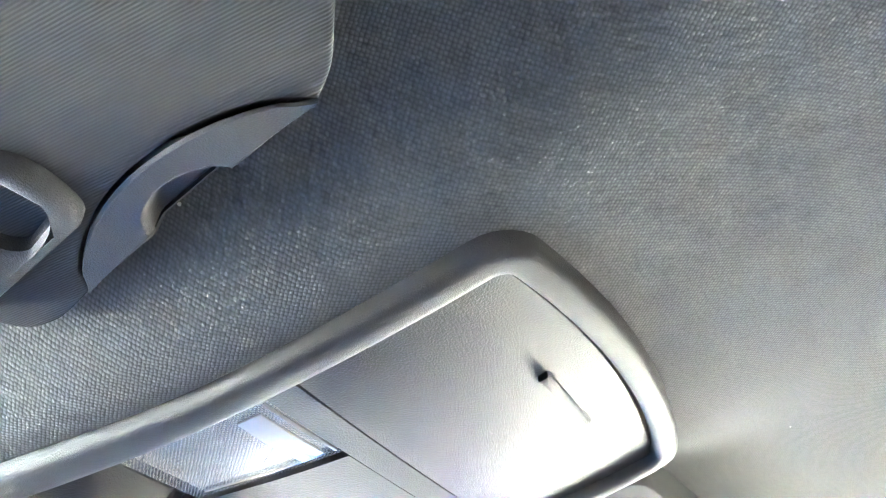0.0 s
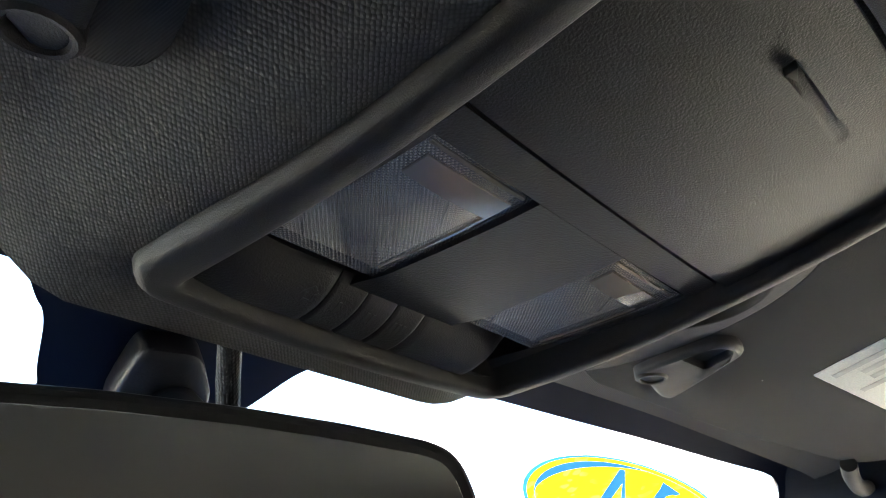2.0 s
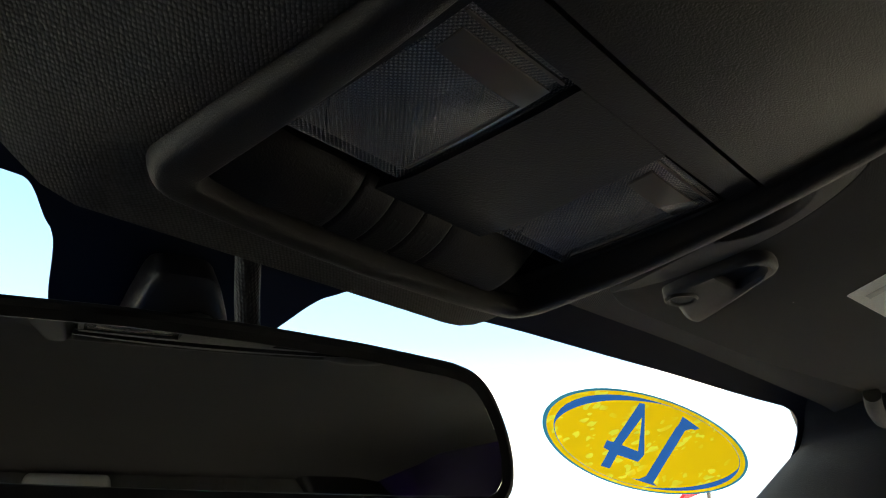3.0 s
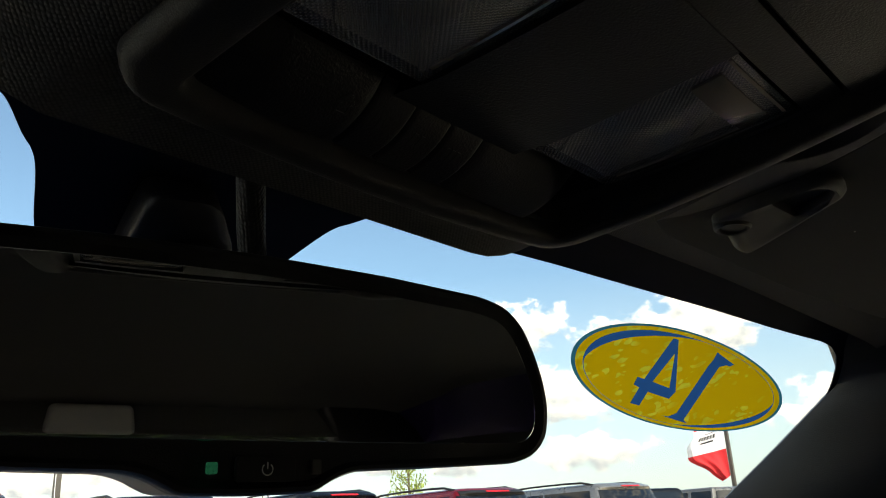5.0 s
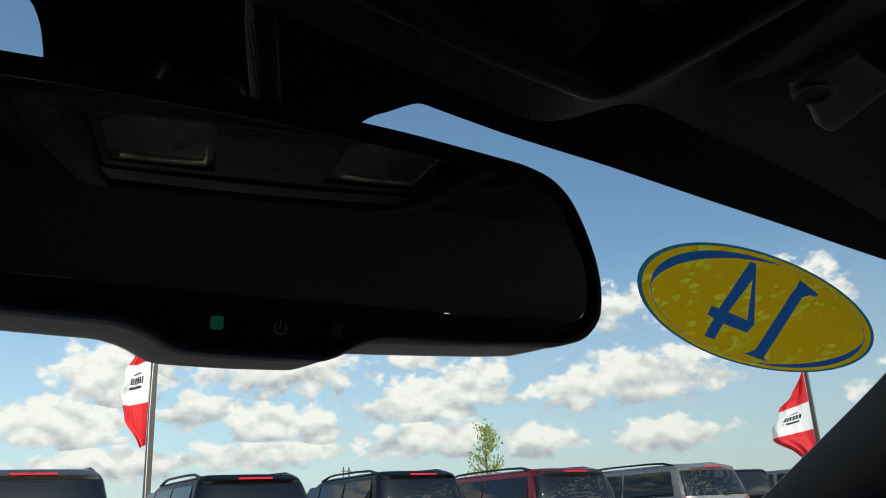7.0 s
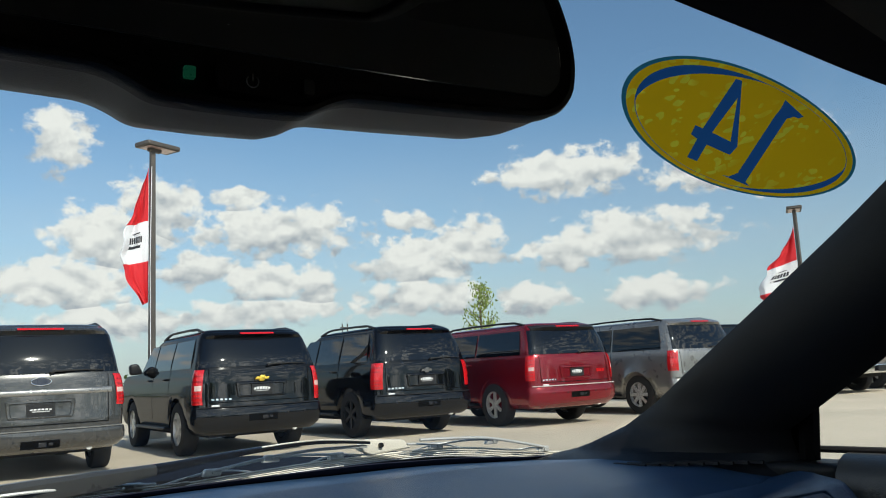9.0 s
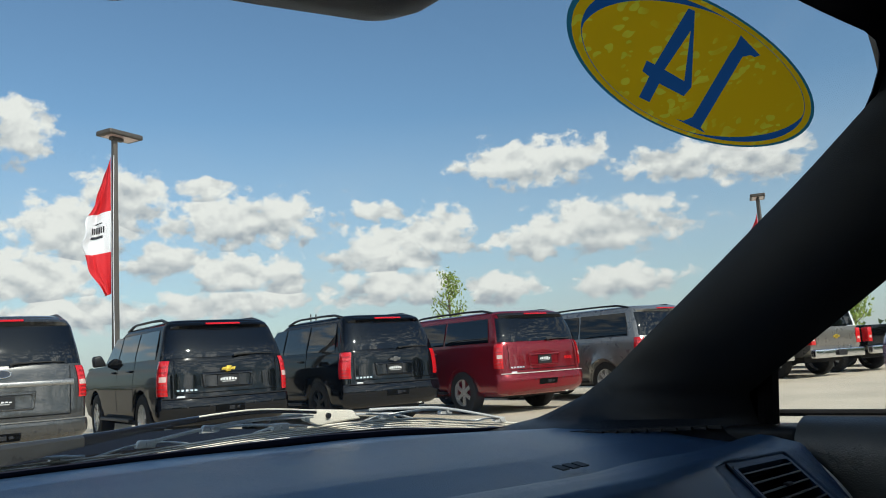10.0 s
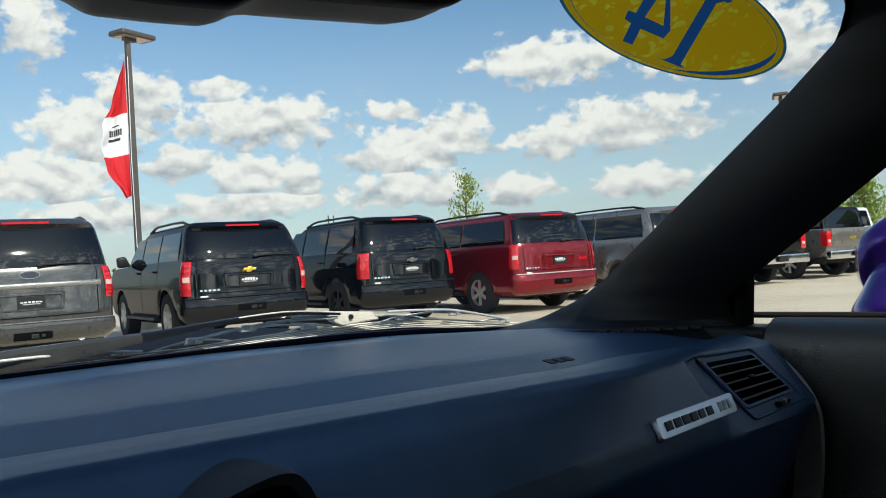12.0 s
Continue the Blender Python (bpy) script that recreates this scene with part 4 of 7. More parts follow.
def rear_view_mirror():
    th = thing("rear_view_mirror", "black rear-view mirror with power button, hung from the windscreen", "mirror", tuple(mir(0, 0.03, 0.03)))
    c = -0.004
    half = [(0.0, 0.0640), (0.045, 0.0632), (0.086, 0.0609), (0.0970, 0.0582), (0.1045, 0.0522), (0.1098, 0.0425), (0.1137, 0.0320), (0.1153, 0.0222), (0.1140, 0.0115), (0.1080, 0.0050), (0.098, 0.0022), (0.060, 0.0006),
            (0.034, -0.0002), (0.0275, -0.0022), (0.0215, -0.0056), (0.0180, -0.0064), (0.0, -0.0068)]
    o = rounded([(c + a, b) for a, b in half] + [(c - a, b) for a, b in reversed(half[1:-1])], 0.004, 3)
    o = [tuple(p) for p in o]
    gh = [(0.0, 0.0570), (0.045, 0.0562), (0.085, 0.0540), (0.0935, 0.0515), (0.0985, 0.0465), (0.1035, 0.0370), (0.1068, 0.0280), (0.1075, 0.021), (0.1065, 0.0135), (0.1015, 0.0092), (0.060, 0.0082), (0.0, 0.0080)]
    g = [tuple(p) for p in rounded([(c + a, b) for a, b in gh] + [(c - a, b) for a, b in reversed(gh[1:-1])], 0.004, 3)]

    def scaled(poly, sx, sz):
        return [(c + (a - c) * sx, 0.030 + (b - 0.030) * sz) for a, b in poly]
    bm = bmesh.new()
    loft(bm, [[mir(a, b, d) for a, b in scaled(o, sx, sz)] for sx, sz, d in
              ((0.955, 0.90, 0.0015), (0.975, 0.945, 0.0), (0.992, 0.98, 0.0004), (1, 1, 0.0024), (1, 1, 0.0080))], True, True)
    part("bezel", bm, "rim_black", th, "matt black mirror bezel")
    bm = bmesh.new()
    loft(bm, [[mir(a, b, d) for a, b in scaled(o, sx, sz)] for sx, sz, d in
              ((0.992, 0.985, 0.0084), (0.996, 0.992, 0.018), (0.994, 0.987, 0.030), (0.97, 0.95, 0.040), (0.85, 0.80, 0.048), (0.6, 0.5, 0.052), (0.3, 0.2, 0.053))], True, True)
    part("case", bm, "mirror_shell", th, "matt grey mirror case, paler for the light from below")
    bm = bmesh.new()
    slab(bm, g, lambda a, b, w: mir(a, b, w - 0.0006), 0.003, 0.0004)
    part("mirror_glass", bm, "mirror", th, "dim silvered mirror glass", smooth=False)

    def plate(name, a0, a1, b0, b1, mat, lift, r, label="", parent=th):
        bm = bmesh.new()
        slab(bm, [tuple(p) for p in rounded([(a0, b0), (a1, b0), (a1, b1), (a0, b1)], r, 3)], lambda a, b, w: mir(a, b, w - lift), 0.002, 0.0003)
        return part(name, bm, mat, parent, label)
    plate("lamp", -0.0173, -0.0144, -0.0008, 0.0024, "led", 0.0012, 0.0006, "small green tell-tale lamp")
    plate("sensor", 0.0142, 0.0172, -0.0010, 0.0032, "sensor", 0.0012, 0.0006, "smoked light sensor window")
    btn = plate("power_button", -0.0092, 0.0088, -0.0030, 0.0040, "rim_black", 0.0014, 0.0014)
    bm = bmesh.new()
    ring = [(0.0016 * math.sin(radians(a)), 0.0004 + 0.0016 * math.cos(radians(a))) for a in range(35, 326, 15)]
    tube(bm, [mir(a, b, -0.0014) for a, b in ring], 0.00022, 6)
    tube(bm, [mir(0, 0.0005, -0.0014), mir(0, 0.0024, -0.0014)], 0.00022, 6)
    part("power_sign", bm, "plate_white", btn)
    # foot on the glass, ball arm and cable
    bm = bmesh.new()
    foot = rounded([(-0.022, 1.327), (0.004, 1.329), (0.024, 1.318), (0.026, 1.306), (0.002, 1.301), (-0.018, 1.309)], 0.006, 4)
    slab(bm, [tuple(p) for p in foot], lambda a, b, w: on_glass(a, b, 0.020 - w), 0.016, 0.003)
    mount = part("foot", bm, "black", th, "black mirror foot on the glass")
    bm = bmesh.new()
    f0 = on_glass(0.008, 1.311, 0.016)
    tube(bm, [f0, f0 + Vector((-0.002, -0.018, -0.010)), mir(-0.004, 0.050, 0.040), mir(-0.004, 0.036, 0.030)], [0.016, 0.013, 0.010, 0.012], 16)
    part("arm", bm, "black", mount, "glossy black mirror arm")
    bm = bmesh.new()
    a, b = Vector((-0.016, 0.453, 1.302)), mir(0.005, 0.058, 0.022)
    tube(bm, [a + Vector((-0.002, -0.002, 0.022)), a, a.lerp(b, 0.4) + Vector((0.001, 0.003, 0)), a.lerp(b, 0.75) + Vector((0, 0.002, 0)), b], 0.0046, 14)
    part("cable", bm, "cable", th, "braided cable sleeve")
    return th


rear_view_mirror()

# ---------------------------------------------------------------- dashboard

def dash_shift(x):
    return -0.18 * (max(min(x, 0.42), -0.3) - 0.25) + 0.10 * max(0.0, x - 0.44)


DASH = [(None, 1.046, 0), (0.90, 1.047, 0.3), (0.80, 1.0440, 0.8), (0.740, 1.0420, 1), (0.724, 1.0405, 1), (0.700, 1.0355, 1), (0.670, 1.0295, 1), (0.667, 1.0300, 1),
        (0.640, 1.0285, 1), (0.620, 1.0265, 1), (0.611, 1.0215, 1), (0.592, 1.0110, 0.6), (0.575, 0.9980, 0.3), (0.554, 0.9800, 0), (0.5500, 0.9580, 0), (0.5535, 0.948, 0), (0.580, 0.88, 0), (0.61, 0.80, 0), (0.65, 0.70, 0), (0.72, 0.60, 0)]


def dash_point(p, q):
    x = -0.765 + 1.53 * p
    if round(q * (len(DASH) - 1)) > 6:
        x = max(-0.7035, min(0.7035, x))
    y, z, k = DASH[round(q * (len(DASH) - 1))]
    drop = 0.011 * smooth_step(0.45, 0.70, abs(x)) + (0.004 + 0.0035 * smooth_step(0.25, 0.45, abs(x))) * smooth_step(0.55, 0.2, q)
    if y is None:
        return (x, glass_y(x, 1.046 - drop) - 0.004, z - drop - 0.002)
    y = y + k * dash_shift(abs(x)) - (0.10 * max(0, abs(x) - 0.3) if k < 0.9 and y > 0.75 else 0)
    return (x, min(y, glass_y(x, z - drop) - 0.02), z - drop * (1 if q < 0.40 else 0.35))


V00, V10, V01, V11 = Vector((0.575, 0.563, 0.974)), Vector((0.660, 0.5595, 0.9760)), Vector((0.561, 0.594, 1.0125)), Vector((0.641, 0.587, 1.0110))
VN = (V10 - V00).cross(V01 - V00).normalized()
VN = VN if VN.y < 0 else -VN


def vent_at(p, q, out=0.0):
    return V00.lerp(V10, p).lerp(V01.lerp(V11, p), q) + VN * out


def dash_skin(p, q):
    """The pad between its ruled lines, laid flush with the vent's plane round the vent."""
    k = q * (len(DASH) - 1)
    i = min(int(k), len(DASH) - 2)
    n = len(DASH) - 1
    v = Vector(dash_point(p, i / n)).lerp(Vector(dash_point(p, (i + 1) / n)), k - i)
    if v.x > 0.50 and 0.936 < v.z < 1.0225 and i >= 8:
        flat = V00.y - VN.x / VN.y * (v.x - V00.x) - VN.z / VN.y * (v.z - V00.z)
        w = smooth_step(0.505, 0.545, v.x) * smooth_step(0.950, 0.964, v.z) * smooth_step(1.0225, 1.016, v.z)
        v.y += (flat + 0.0012 - v.y) * w
    if v.z < 1.0225:
        v.y += 0.006 * smooth_step(0.680, 0.7030, v.x)
    return v


def in_vent(c):
    d = c - V00
    a, b = V10 - V00, V01 - V00
    q = (d.z - 0.0) / (b.z)
    p = (d.x - b.x * q) / a.x
    return -0.05 < p < 1.05 and -0.05 < q < 1.05 and abs(d.dot(VN)) < 0.02


dashboard = thing("dashboard", "dark soft dashboard with creased top and passenger vent, blued for the sky it reflects", "dashboard", (0.0, 0.75, 0.6))
bm = bmesh.new()
sheet(bm, dash_skin, 260, (len(DASH) - 1) * 4, None, in_vent)
part("dash_pad", bm, "dash", dashboard, "soft grained dashboard pad", sharp=34)
# defroster grille at the corner
bm = bmesh.new()
for k in range(9):
    box(bm, (0.655 + 0.009 * k, 0.80 - 0.012 * k, 1.0275), (0.004, 0.040, 0.003), Matrix.Identity(4))
part("corner_grille", bm, "black", dashboard)
# raised letters on the pad, too small to read
for k in range(3):
    x0 = 0.404 + 0.0098 * k
    yy = 0.682 + dash_shift(x0)
    bm = bmesh.new()
    sheet(bm, lambda p, q: (x0 + 0.0080 * p, yy + 0.002 - 0.010 * q, 1.0405 - (0.724 - 0.684 + 0.010 * q) * 0.204 + 0.0006), 1, 1, (0, 0, -0.0010))
    part("moulded_letter", bm, "ink", dashboard, smooth=False)


def face(x, z):
    """The dash's passenger face at x and height z."""
    a, best = None, None
    rows = [dash_point((x + 0.765) / 1.53, k / (len(DASH) - 1)) for k in range(8, len(DASH))]
    for r0, r1 in zip(rows, rows[1:]):
        if r1[2] <= z <= r0[2]:
            t = (z - r0[2]) / (r1[2] - r0[2])
            return Vector((x, r0[1] + (r1[1] - r0[1]) * t, z))
    return Vector(rows[-1])


# passenger vent
vent = thing("air_vent", "black slatted passenger air vent in the dashboard", "air vent", tuple(vent_at(0.5, 0.5)))
bm = bmesh.new()
o = [tuple(p) for p in rounded([(-0.10, -0.31), (1.12, -0.31), (1.12, 1.17), (-0.10, 1.17)], 0.10, 4)]
m_ = [tuple(p) for p in rounded([(-0.07, -0.07), (1.06, -0.07), (1.06, 1.07), (-0.07, 1.07)], 0.08, 4)]
i = [tuple(p) for p in rounded([(0.0, 0.0), (1.0, 0.0), (1.0, 1.0), (0.0, 1.0)], 0.06, 4)]
loft(bm, [[vent_at(a, b, w) for a, b in poly] for poly, w in ((o, -0.012), (o, 0.0006), (inset(o, 0.012), 0.0016), (inset(o, 0.03), 0.0012), (inset(o, 0.05), -0.0010), (m_, -0.0012), (inset(m_, 0.02), 0.0012), (i, 0.0008), (i, -0.022))])
part("surround", bm, "dash", vent)
bm = bmesh.new()
sheet(bm, lambda p, q: vent_at(p, q, -0.021), 2, 2)
part("duct", bm, "gap", vent)
for k in range(5):
    q0 = 0.12 + 0.19 * k
    bm = bmesh.new()
    sheet(bm, lambda p, q: vent_at(p, q0 + 0.10 * q, 0.0 - 0.014 * q), 6, 2, tuple(Vector((0, 0, 0.0011))))
    sl = part("slat", bm, "black", vent)
    # paler bead stands in for light caught on the slat's edge
    bm = bmesh.new()
    tube(bm, [vent_at(0.005 + 0.99 * t / 6, q0, 0.0004) for t in range(7)], 0.0009, 6)
    part("slat_edge", bm, "mirror_shell", sl, "front edge of the slat, paler where it catches light")
bm = bmesh.new()
box(bm, tuple(vent_at(0.55, 0.52, 0.001)), (0.010, 0.005, 0.003))
part("slat_knob", bm, "black", vent, bevel=0.001)
bm = bmesh.new()
box(bm, tuple(vent_at(0.62, -0.20, 0.001)), (0.022, 0.006, 0.005))
wheel_ = part("thumb_wheel", bm, "black", vent, bevel=0.001)
bm = bmesh.new()
box(bm, tuple(vent_at(0.62, -0.20, 0.0035)), (0.0020, 0.003, 0.004))
part("wheel_mark", bm, "plate_white", wheel_)

# metal badge under the vent, its raised name drawn as plain bars
B0, B1 = Vector((0.4085, 0.5545, 0.9835)), Vector((0.5415, 0.5625, 0.9815))
BX = (B1 - B0).normalized()
BZ = Vector((0.02, 0.46, 0.885)).normalized()
BN = BX.cross(BZ)
BN = BN if BN.y < 0 else -BN


def badge_at(a, b, out=0.0):
    return B0 + BX * a + BZ * b + BN * (out + 0.0012 + 0.024 * a)


badge = thing("name_badge", "brushed metal badge with dark raised lettering on the dashboard", "badge", tuple(badge_at(0.066, 0)))
bm = bmesh.new()
slab(bm, [tuple(p) for p in rounded([(-0.001, -0.0085), (0.131, -0.0085), (0.134, 0.0085), (0.002, 0.0085)], 0.004, 4)], lambda a, b, w: badge_at(a, b, 0.0012 - w), 0.008, 0.0006)
part("plate", bm, "badge", badge)
for k, w in enumerate((0.0098, 0.0104, 0.0112, 0.0104, 0.0092, 0.0100)):
    a0 = 0.010 + 0.0138 * k
    bm = bmesh.new()
    slab(bm, [(a0, -0.0036), (a0 + w, -0.0036), (a0 + w + 0.001, 0.0036), (a0 + 0.001, 0.0036)], lambda a, b, d: badge_at(a, b, 0.0022 - d), 0.002, 0.0002)
    part("name_bar", bm, "ink", badge)
for k in range(3):
    bm = bmesh.new()
    a0 = 0.101 + 0.0085 * k
    slab(bm, [(a0, -0.004), (a0 + 0.006, -0.004), (a0 + 0.0065, 0.004), (a0 + 0.0005, 0.004)], lambda a, b, d: badge_at(a, b, 0.0017 - d), 0.001, 0.0001)
    part("name_bar", bm, "grey_block", badge)

# hood of the centre stack
bm = bmesh.new()
hood = glide([(-0.16, 0.90), (-0.155, 0.935), (-0.13, 0.960), (-0.06, 0.984), (0.03, 1.0030), (0.064, 1.0130), (0.090, 1.0182), (0.105, 1.0176), (0.1135, 1.0115), (0.1205, 0.998), (0.1265, 0.975), (0.132, 0.94), (0.136, 0.90)], 4)
rings = []
for sc, y in ((1.0, 0.640), (1.0, 0.590), (0.985, 0.581), (0.93, 0.580), (0.90, 0.592), (0.88, 0.66)):
    rings.append([Vector((-0.01 + (a + 0.01) * sc, y, 0.94 + (b - 0.94) * (sc if b > 0.94 else 1))) for a, b in hood])
loft(bm, rings, False)
cs = thing("centre_stack", "dark arched hood round the centre console screen", "centre console", (0, 0.60, 0.6))
part("hood", bm, "dash_low", cs)
bm = bmesh.new()
sheet(bm, lambda p, q: (-0.14 + 0.27 * p, 0.612 + 0.03 * q, 0.72 + 0.285 * q), 4, 4, (0, 0.02, 0))
part("screen_panel", bm, "black", cs)
for k in range(3):                                # slats of the middle vents
    bm = bmesh.new()
    tube(bm, [(-0.12, 0.596, 0.950 - 0.016 * k), (0.0, 0.596, 0.974 - 0.016 * k), (0.105, 0.596, 0.986 - 0.016 * k)], 0.0022, 6)
    part("vent_slat", bm, "black", cs)

# pale end cap of the dash towards the door
bm = bmesh.new()
cap = [(0.607, 1.009), (0.595, 1.001), (0.581, 0.988), (0.567, 0.970), (0.558, 0.950), (0.556, 0.925), (0.559, 0.88), (0.573, 0.80), (0.61, 0.70)]
fine = []
for i in range(len(cap) - 1):
    p0, p1, p2, p3 = [Vector(cap[max(0, min(len(cap) - 1, i + j))]) for j in (-1, 0, 1, 2)]
    for j in range(6):
        t = j / 6
        fine.append(tuple(0.5 * (2 * p1 + (p2 - p0) * t + (2 * p0 - 5 * p1 + 4 * p2 - p3) * t * t + (3 * p1 - p0 - 3 * p2 + p3) * t ** 3)))
cap = fine + [cap[-1]]
loft(bm, [[Vector((x, y + d, z)) for y, z in cap] for x, d in ((0.7150, 0.004), (0.7135, -0.004), (0.7090, -0.0075), (0.7045, -0.006), (0.7030, 0.02))], False)
tagged(part("dash_end_cap", bm, "endcap"), "pale curved end trim of the dashboard beside the door", "trim", kind="structure")
bm = bmesh.new()
loft(bm, [[Vector((x, y + d, z)) for y, z in cap] for x, d in ((0.7225, 0.02), (0.7215, -0.001), (0.7165, 0.0), (0.7160, 0.02))], False)
tagged(part("dash_seal", bm, "black"), "black seal between dashboard and door", "trim", kind="structure")

# ---------------------------------------------------------------- pillar, doors, body shell

PILLAR = [(1.335, 0.545, 0.452, 0.566, 0.262), (1.322, 0.566, 0.455, 0.576, 0.258), (1.312, 0.590, 0.460, 0.582, 0.258), (1.300, 0.612, 0.472, 0.583, 0.270), (1.254, 0.650, 0.549, 0.611, 0.343),
          (1.182, 0.686, 0.664, 0.658, 0.461), (1.120, 0.716, 0.765, 0.699, 0.563), (1.087, 0.733, 0.817, 0.721, 0.618), (1.060, 0.735, 0.863, 0.739, 0.662), (1.036, 0.716, 0.915, 0.752, 0.662), (1.026, 0.650, 0.945, 0.756, 0.655), (1.012, 0.560, 0.965, 0.758, 0.640)]



def pillar_mesh(side):
    bm = bmesh.new()

    def at(p, q):
        k = q * (len(PILLAR) - 1)
        i = min(int(k), len(PILLAR) - 2)
        z, xa, ya, xb, yb = [a + (b - a) * (k - i) for a, b in zip(PILLAR[i], PILLAR[i + 1])]
        x, y = xa + (xb - xa) * p, ya + (yb - ya) * p
        bulge = 0.024 * math.sin(math.pi * p) ** 0.7 * (1 - 0.4 * q)
        return (side * (x - bulge * 0.85), y - bulge * 0.45 - 0.004, z)
    sheet(bm, at, 18, 40, (side * 0.022, 0.012, 0.0))
    return bm


for side, nm in ((1, "pillar_1"), (-1, "pillar_2")):
    tagged(part(nm, pillar_mesh(side), "pillar"), "dark grey moulded windscreen pillar trim", "pillar", kind="structure")


def door_glass(side, wn):
    w = thing(wn, "closed clear side window of a car", "window", (side * 0.77, 0.1, 1.03), kind="structure")
    bm = bmesh.new()
    sheet(bm, lambda p, q: (side * (0.772 - 0.085 * q * q), min(0.662, 0.463 + (0.225 - 0.29 * q) * 1.396) * (1 - p) - 0.36 * p, 1.02 + 0.29 * q), 10, 10, (side * 0.004, 0, 0))
    pane = part("pane", bm, "side_glass", w)
    pane.visible_shadow = False


def door(side, nm, wn):
    d = thing(nm, "closed dark grey car door with moulded inner skin", "car door", (side * 0.76, 0.1, 0.4), kind="structure")
    prof = [(0.775, 1.030), (0.764, 1.0365), (0.752, 1.0360), (0.738, 1.0310), (0.727, 1.020), (0.722, 1.002), (0.724, 0.96), (0.730, 0.90), (0.726, 0.84), (0.700, 0.80), (0.695, 0.72), (0.74, 0.60), (0.77, 0.45)]
    bm = bmesh.new()
    sheet(bm, lambda p, q: (side * prof[round(q * 12)][0], 0.612 - 1.212 * p, prof[round(q * 12)][1]), 40, 12, (side * 0.05, 0, -0.004))
    part("door_skin", bm, "door_skin", d)
    bm = bmesh.new()                            # dark filler block added at the door's end, against light leaking in behind the dashboard
    box(bm, (side * 0.757, 0.662, 0.962), (0.050, 0.104, 0.132))
    part("dark_filler", bm, "pillar", d, bevel=0.008)
    bm = bmesh.new()                            # rubber strip along the sill
    tube(bm, [(side * 0.7685, 0.66, 1.0385), (side * 0.7685, 0.3, 1.0390), (side * 0.7685, -0.6, 1.042)], 0.0035, 8)
    part("window_seal", bm, "rubber", d)
    bm = bmesh.new()                            # post at the front corner of the window
    tube(bm, [(side * 0.757, 0.648, 1.030), (side * 0.752, 0.640, 1.100)], 0.011, 8)
    part("window_post", bm, "gap", d)
    bm = bmesh.new()                            # corner panel between post and pillar
    sheet(bm, lambda p, q: (side * (0.757 + 0.006 * p), 0.645 + 0.085 * p, 1.015 + (0.100 - 0.045 * p) * q), 6, 4, (side * 0.008, 0, 0))
    part("corner_panel", bm, "gap", d)
    if wn is None:                              # unseen panel added in place of the driver's window, keeping its light out
        bm = bmesh.new()
        sheet(bm, lambda p, q: (side * (0.772 - 0.085 * q * q), 0.70 - 1.25 * p, 1.02 + 0.30 * q), 10, 10, (side * 0.03, 0, 0))
        part("light_block_panel", bm, "pillar", d)
    else:
        door_glass(side, wn)
    # upper frame and rail
    bm = bmesh.new()
    tube(bm, [(side * 0.628, 0.345, 1.252), (side * 0.606, 0.275, 1.292), (side * 0.640, 0.10, 1.308), (side * 0.660, -0.55, 1.300)], 0.020, 10)
    part("top_rail", bm, "pillar", d)
    bm = bmesh.new()
    box(bm, (side * 0.735, -0.91, 1.16), (0.05, 1.19, 0.34))
    box(bm, (side * 0.745, -1.06, 0.78), (0.06, 1.0, 0.56))
    part("rear_quarter", bm, "pillar", d, bevel=0.02)
    return d


door(1, "door_1", "window_1")
door(-1, "door_2", None)

# rear end of the cabin, seen in the mirror
rear = thing("rear_wall", "dark rear cabin wall with the back window opening", "car body", (0, -1.5, 0.5), kind="structure")
bm = bmesh.new()
box(bm, (0, -1.70, 0.62), (1.5, 0.06, 0.84))
box(bm, (0, -1.50, 1.00), (1.4, 0.40, 0.03))
for sx in (-1, 1):                                # rear roof pillars beside the sloping glass
    loft(bm, [[Vector((sx * x, y, z)) for x, y in ((0.74, y0), (w, y0), (w, y0 - 0.10), (0.74, y0 - 0.10))] for z, w, y0 in ((1.00, 0.60, -1.62), (1.18, 0.54, -1.34), (1.29, 0.46, -1.17), (1.34, 0.42, -1.12))], True, True)
part("bulkhead", bm, "pillar", rear, bevel=0.02)
bm = bmesh.new()                                   # lined header over the back window
box(bm, (0, -1.225, 1.300), (1.02, 0.05, 0.070))
part("header", bm, "knit", rear, "dark lined header over the back window", bevel=0.012)
bm = bmesh.new()
sheet(bm, lambda p, q: ((-0.62 + 1.24 * p) * (1 - 0.2 * q), -1.68 + 0.46 * q, 1.025 + 0.285 * q - 0.03 * q * (2 * p - 1) ** 4), 12, 8, (0, 0.003, 0.004))
rw = tagged(part("window_3", bm, "rear_glass"), "sloping tinted rear window", "window", kind="structure")
rw.visible_shadow = False
bm = bmesh.new()
sheet(bm, lambda p, q: (-0.75 + 1.5 * p, -1.6 + 2.9 * q, 0.36), 2, 2, (0, 0, -0.04))
tagged(part("floor", bm, "seat"), "dark carpeted car floor", "floor", kind="structure")
bm = bmesh.new()
sheet(bm, lambda p, q: (-0.72 + 1.44 * p, 1.02 + 0.03 * q, 0.36 + 0.66 * q), 2, 2, (0, 0.02, 0))
tagged(part("firewall", bm, "under"), "black bulkhead behind the dashboard", "bulkhead", kind="structure")
for side, nm in ((1, "body_side_1"), (-1, "body_side_2")):      # outer panels that close the cabin below the windows
    bm = bmesh.new()
    sheet(bm, lambda p, q: (side * (0.805 - 0.03 * (1 - q) ** 2), -1.66 + 2.80 * p, 0.22 + (0.795 - 0.02 * p) * q), 12, 6, (side * 0.02, 0, 0))
    tagged(part(nm, bm, "purple"), "purple painted lower side of the car", "car body", kind="structure")


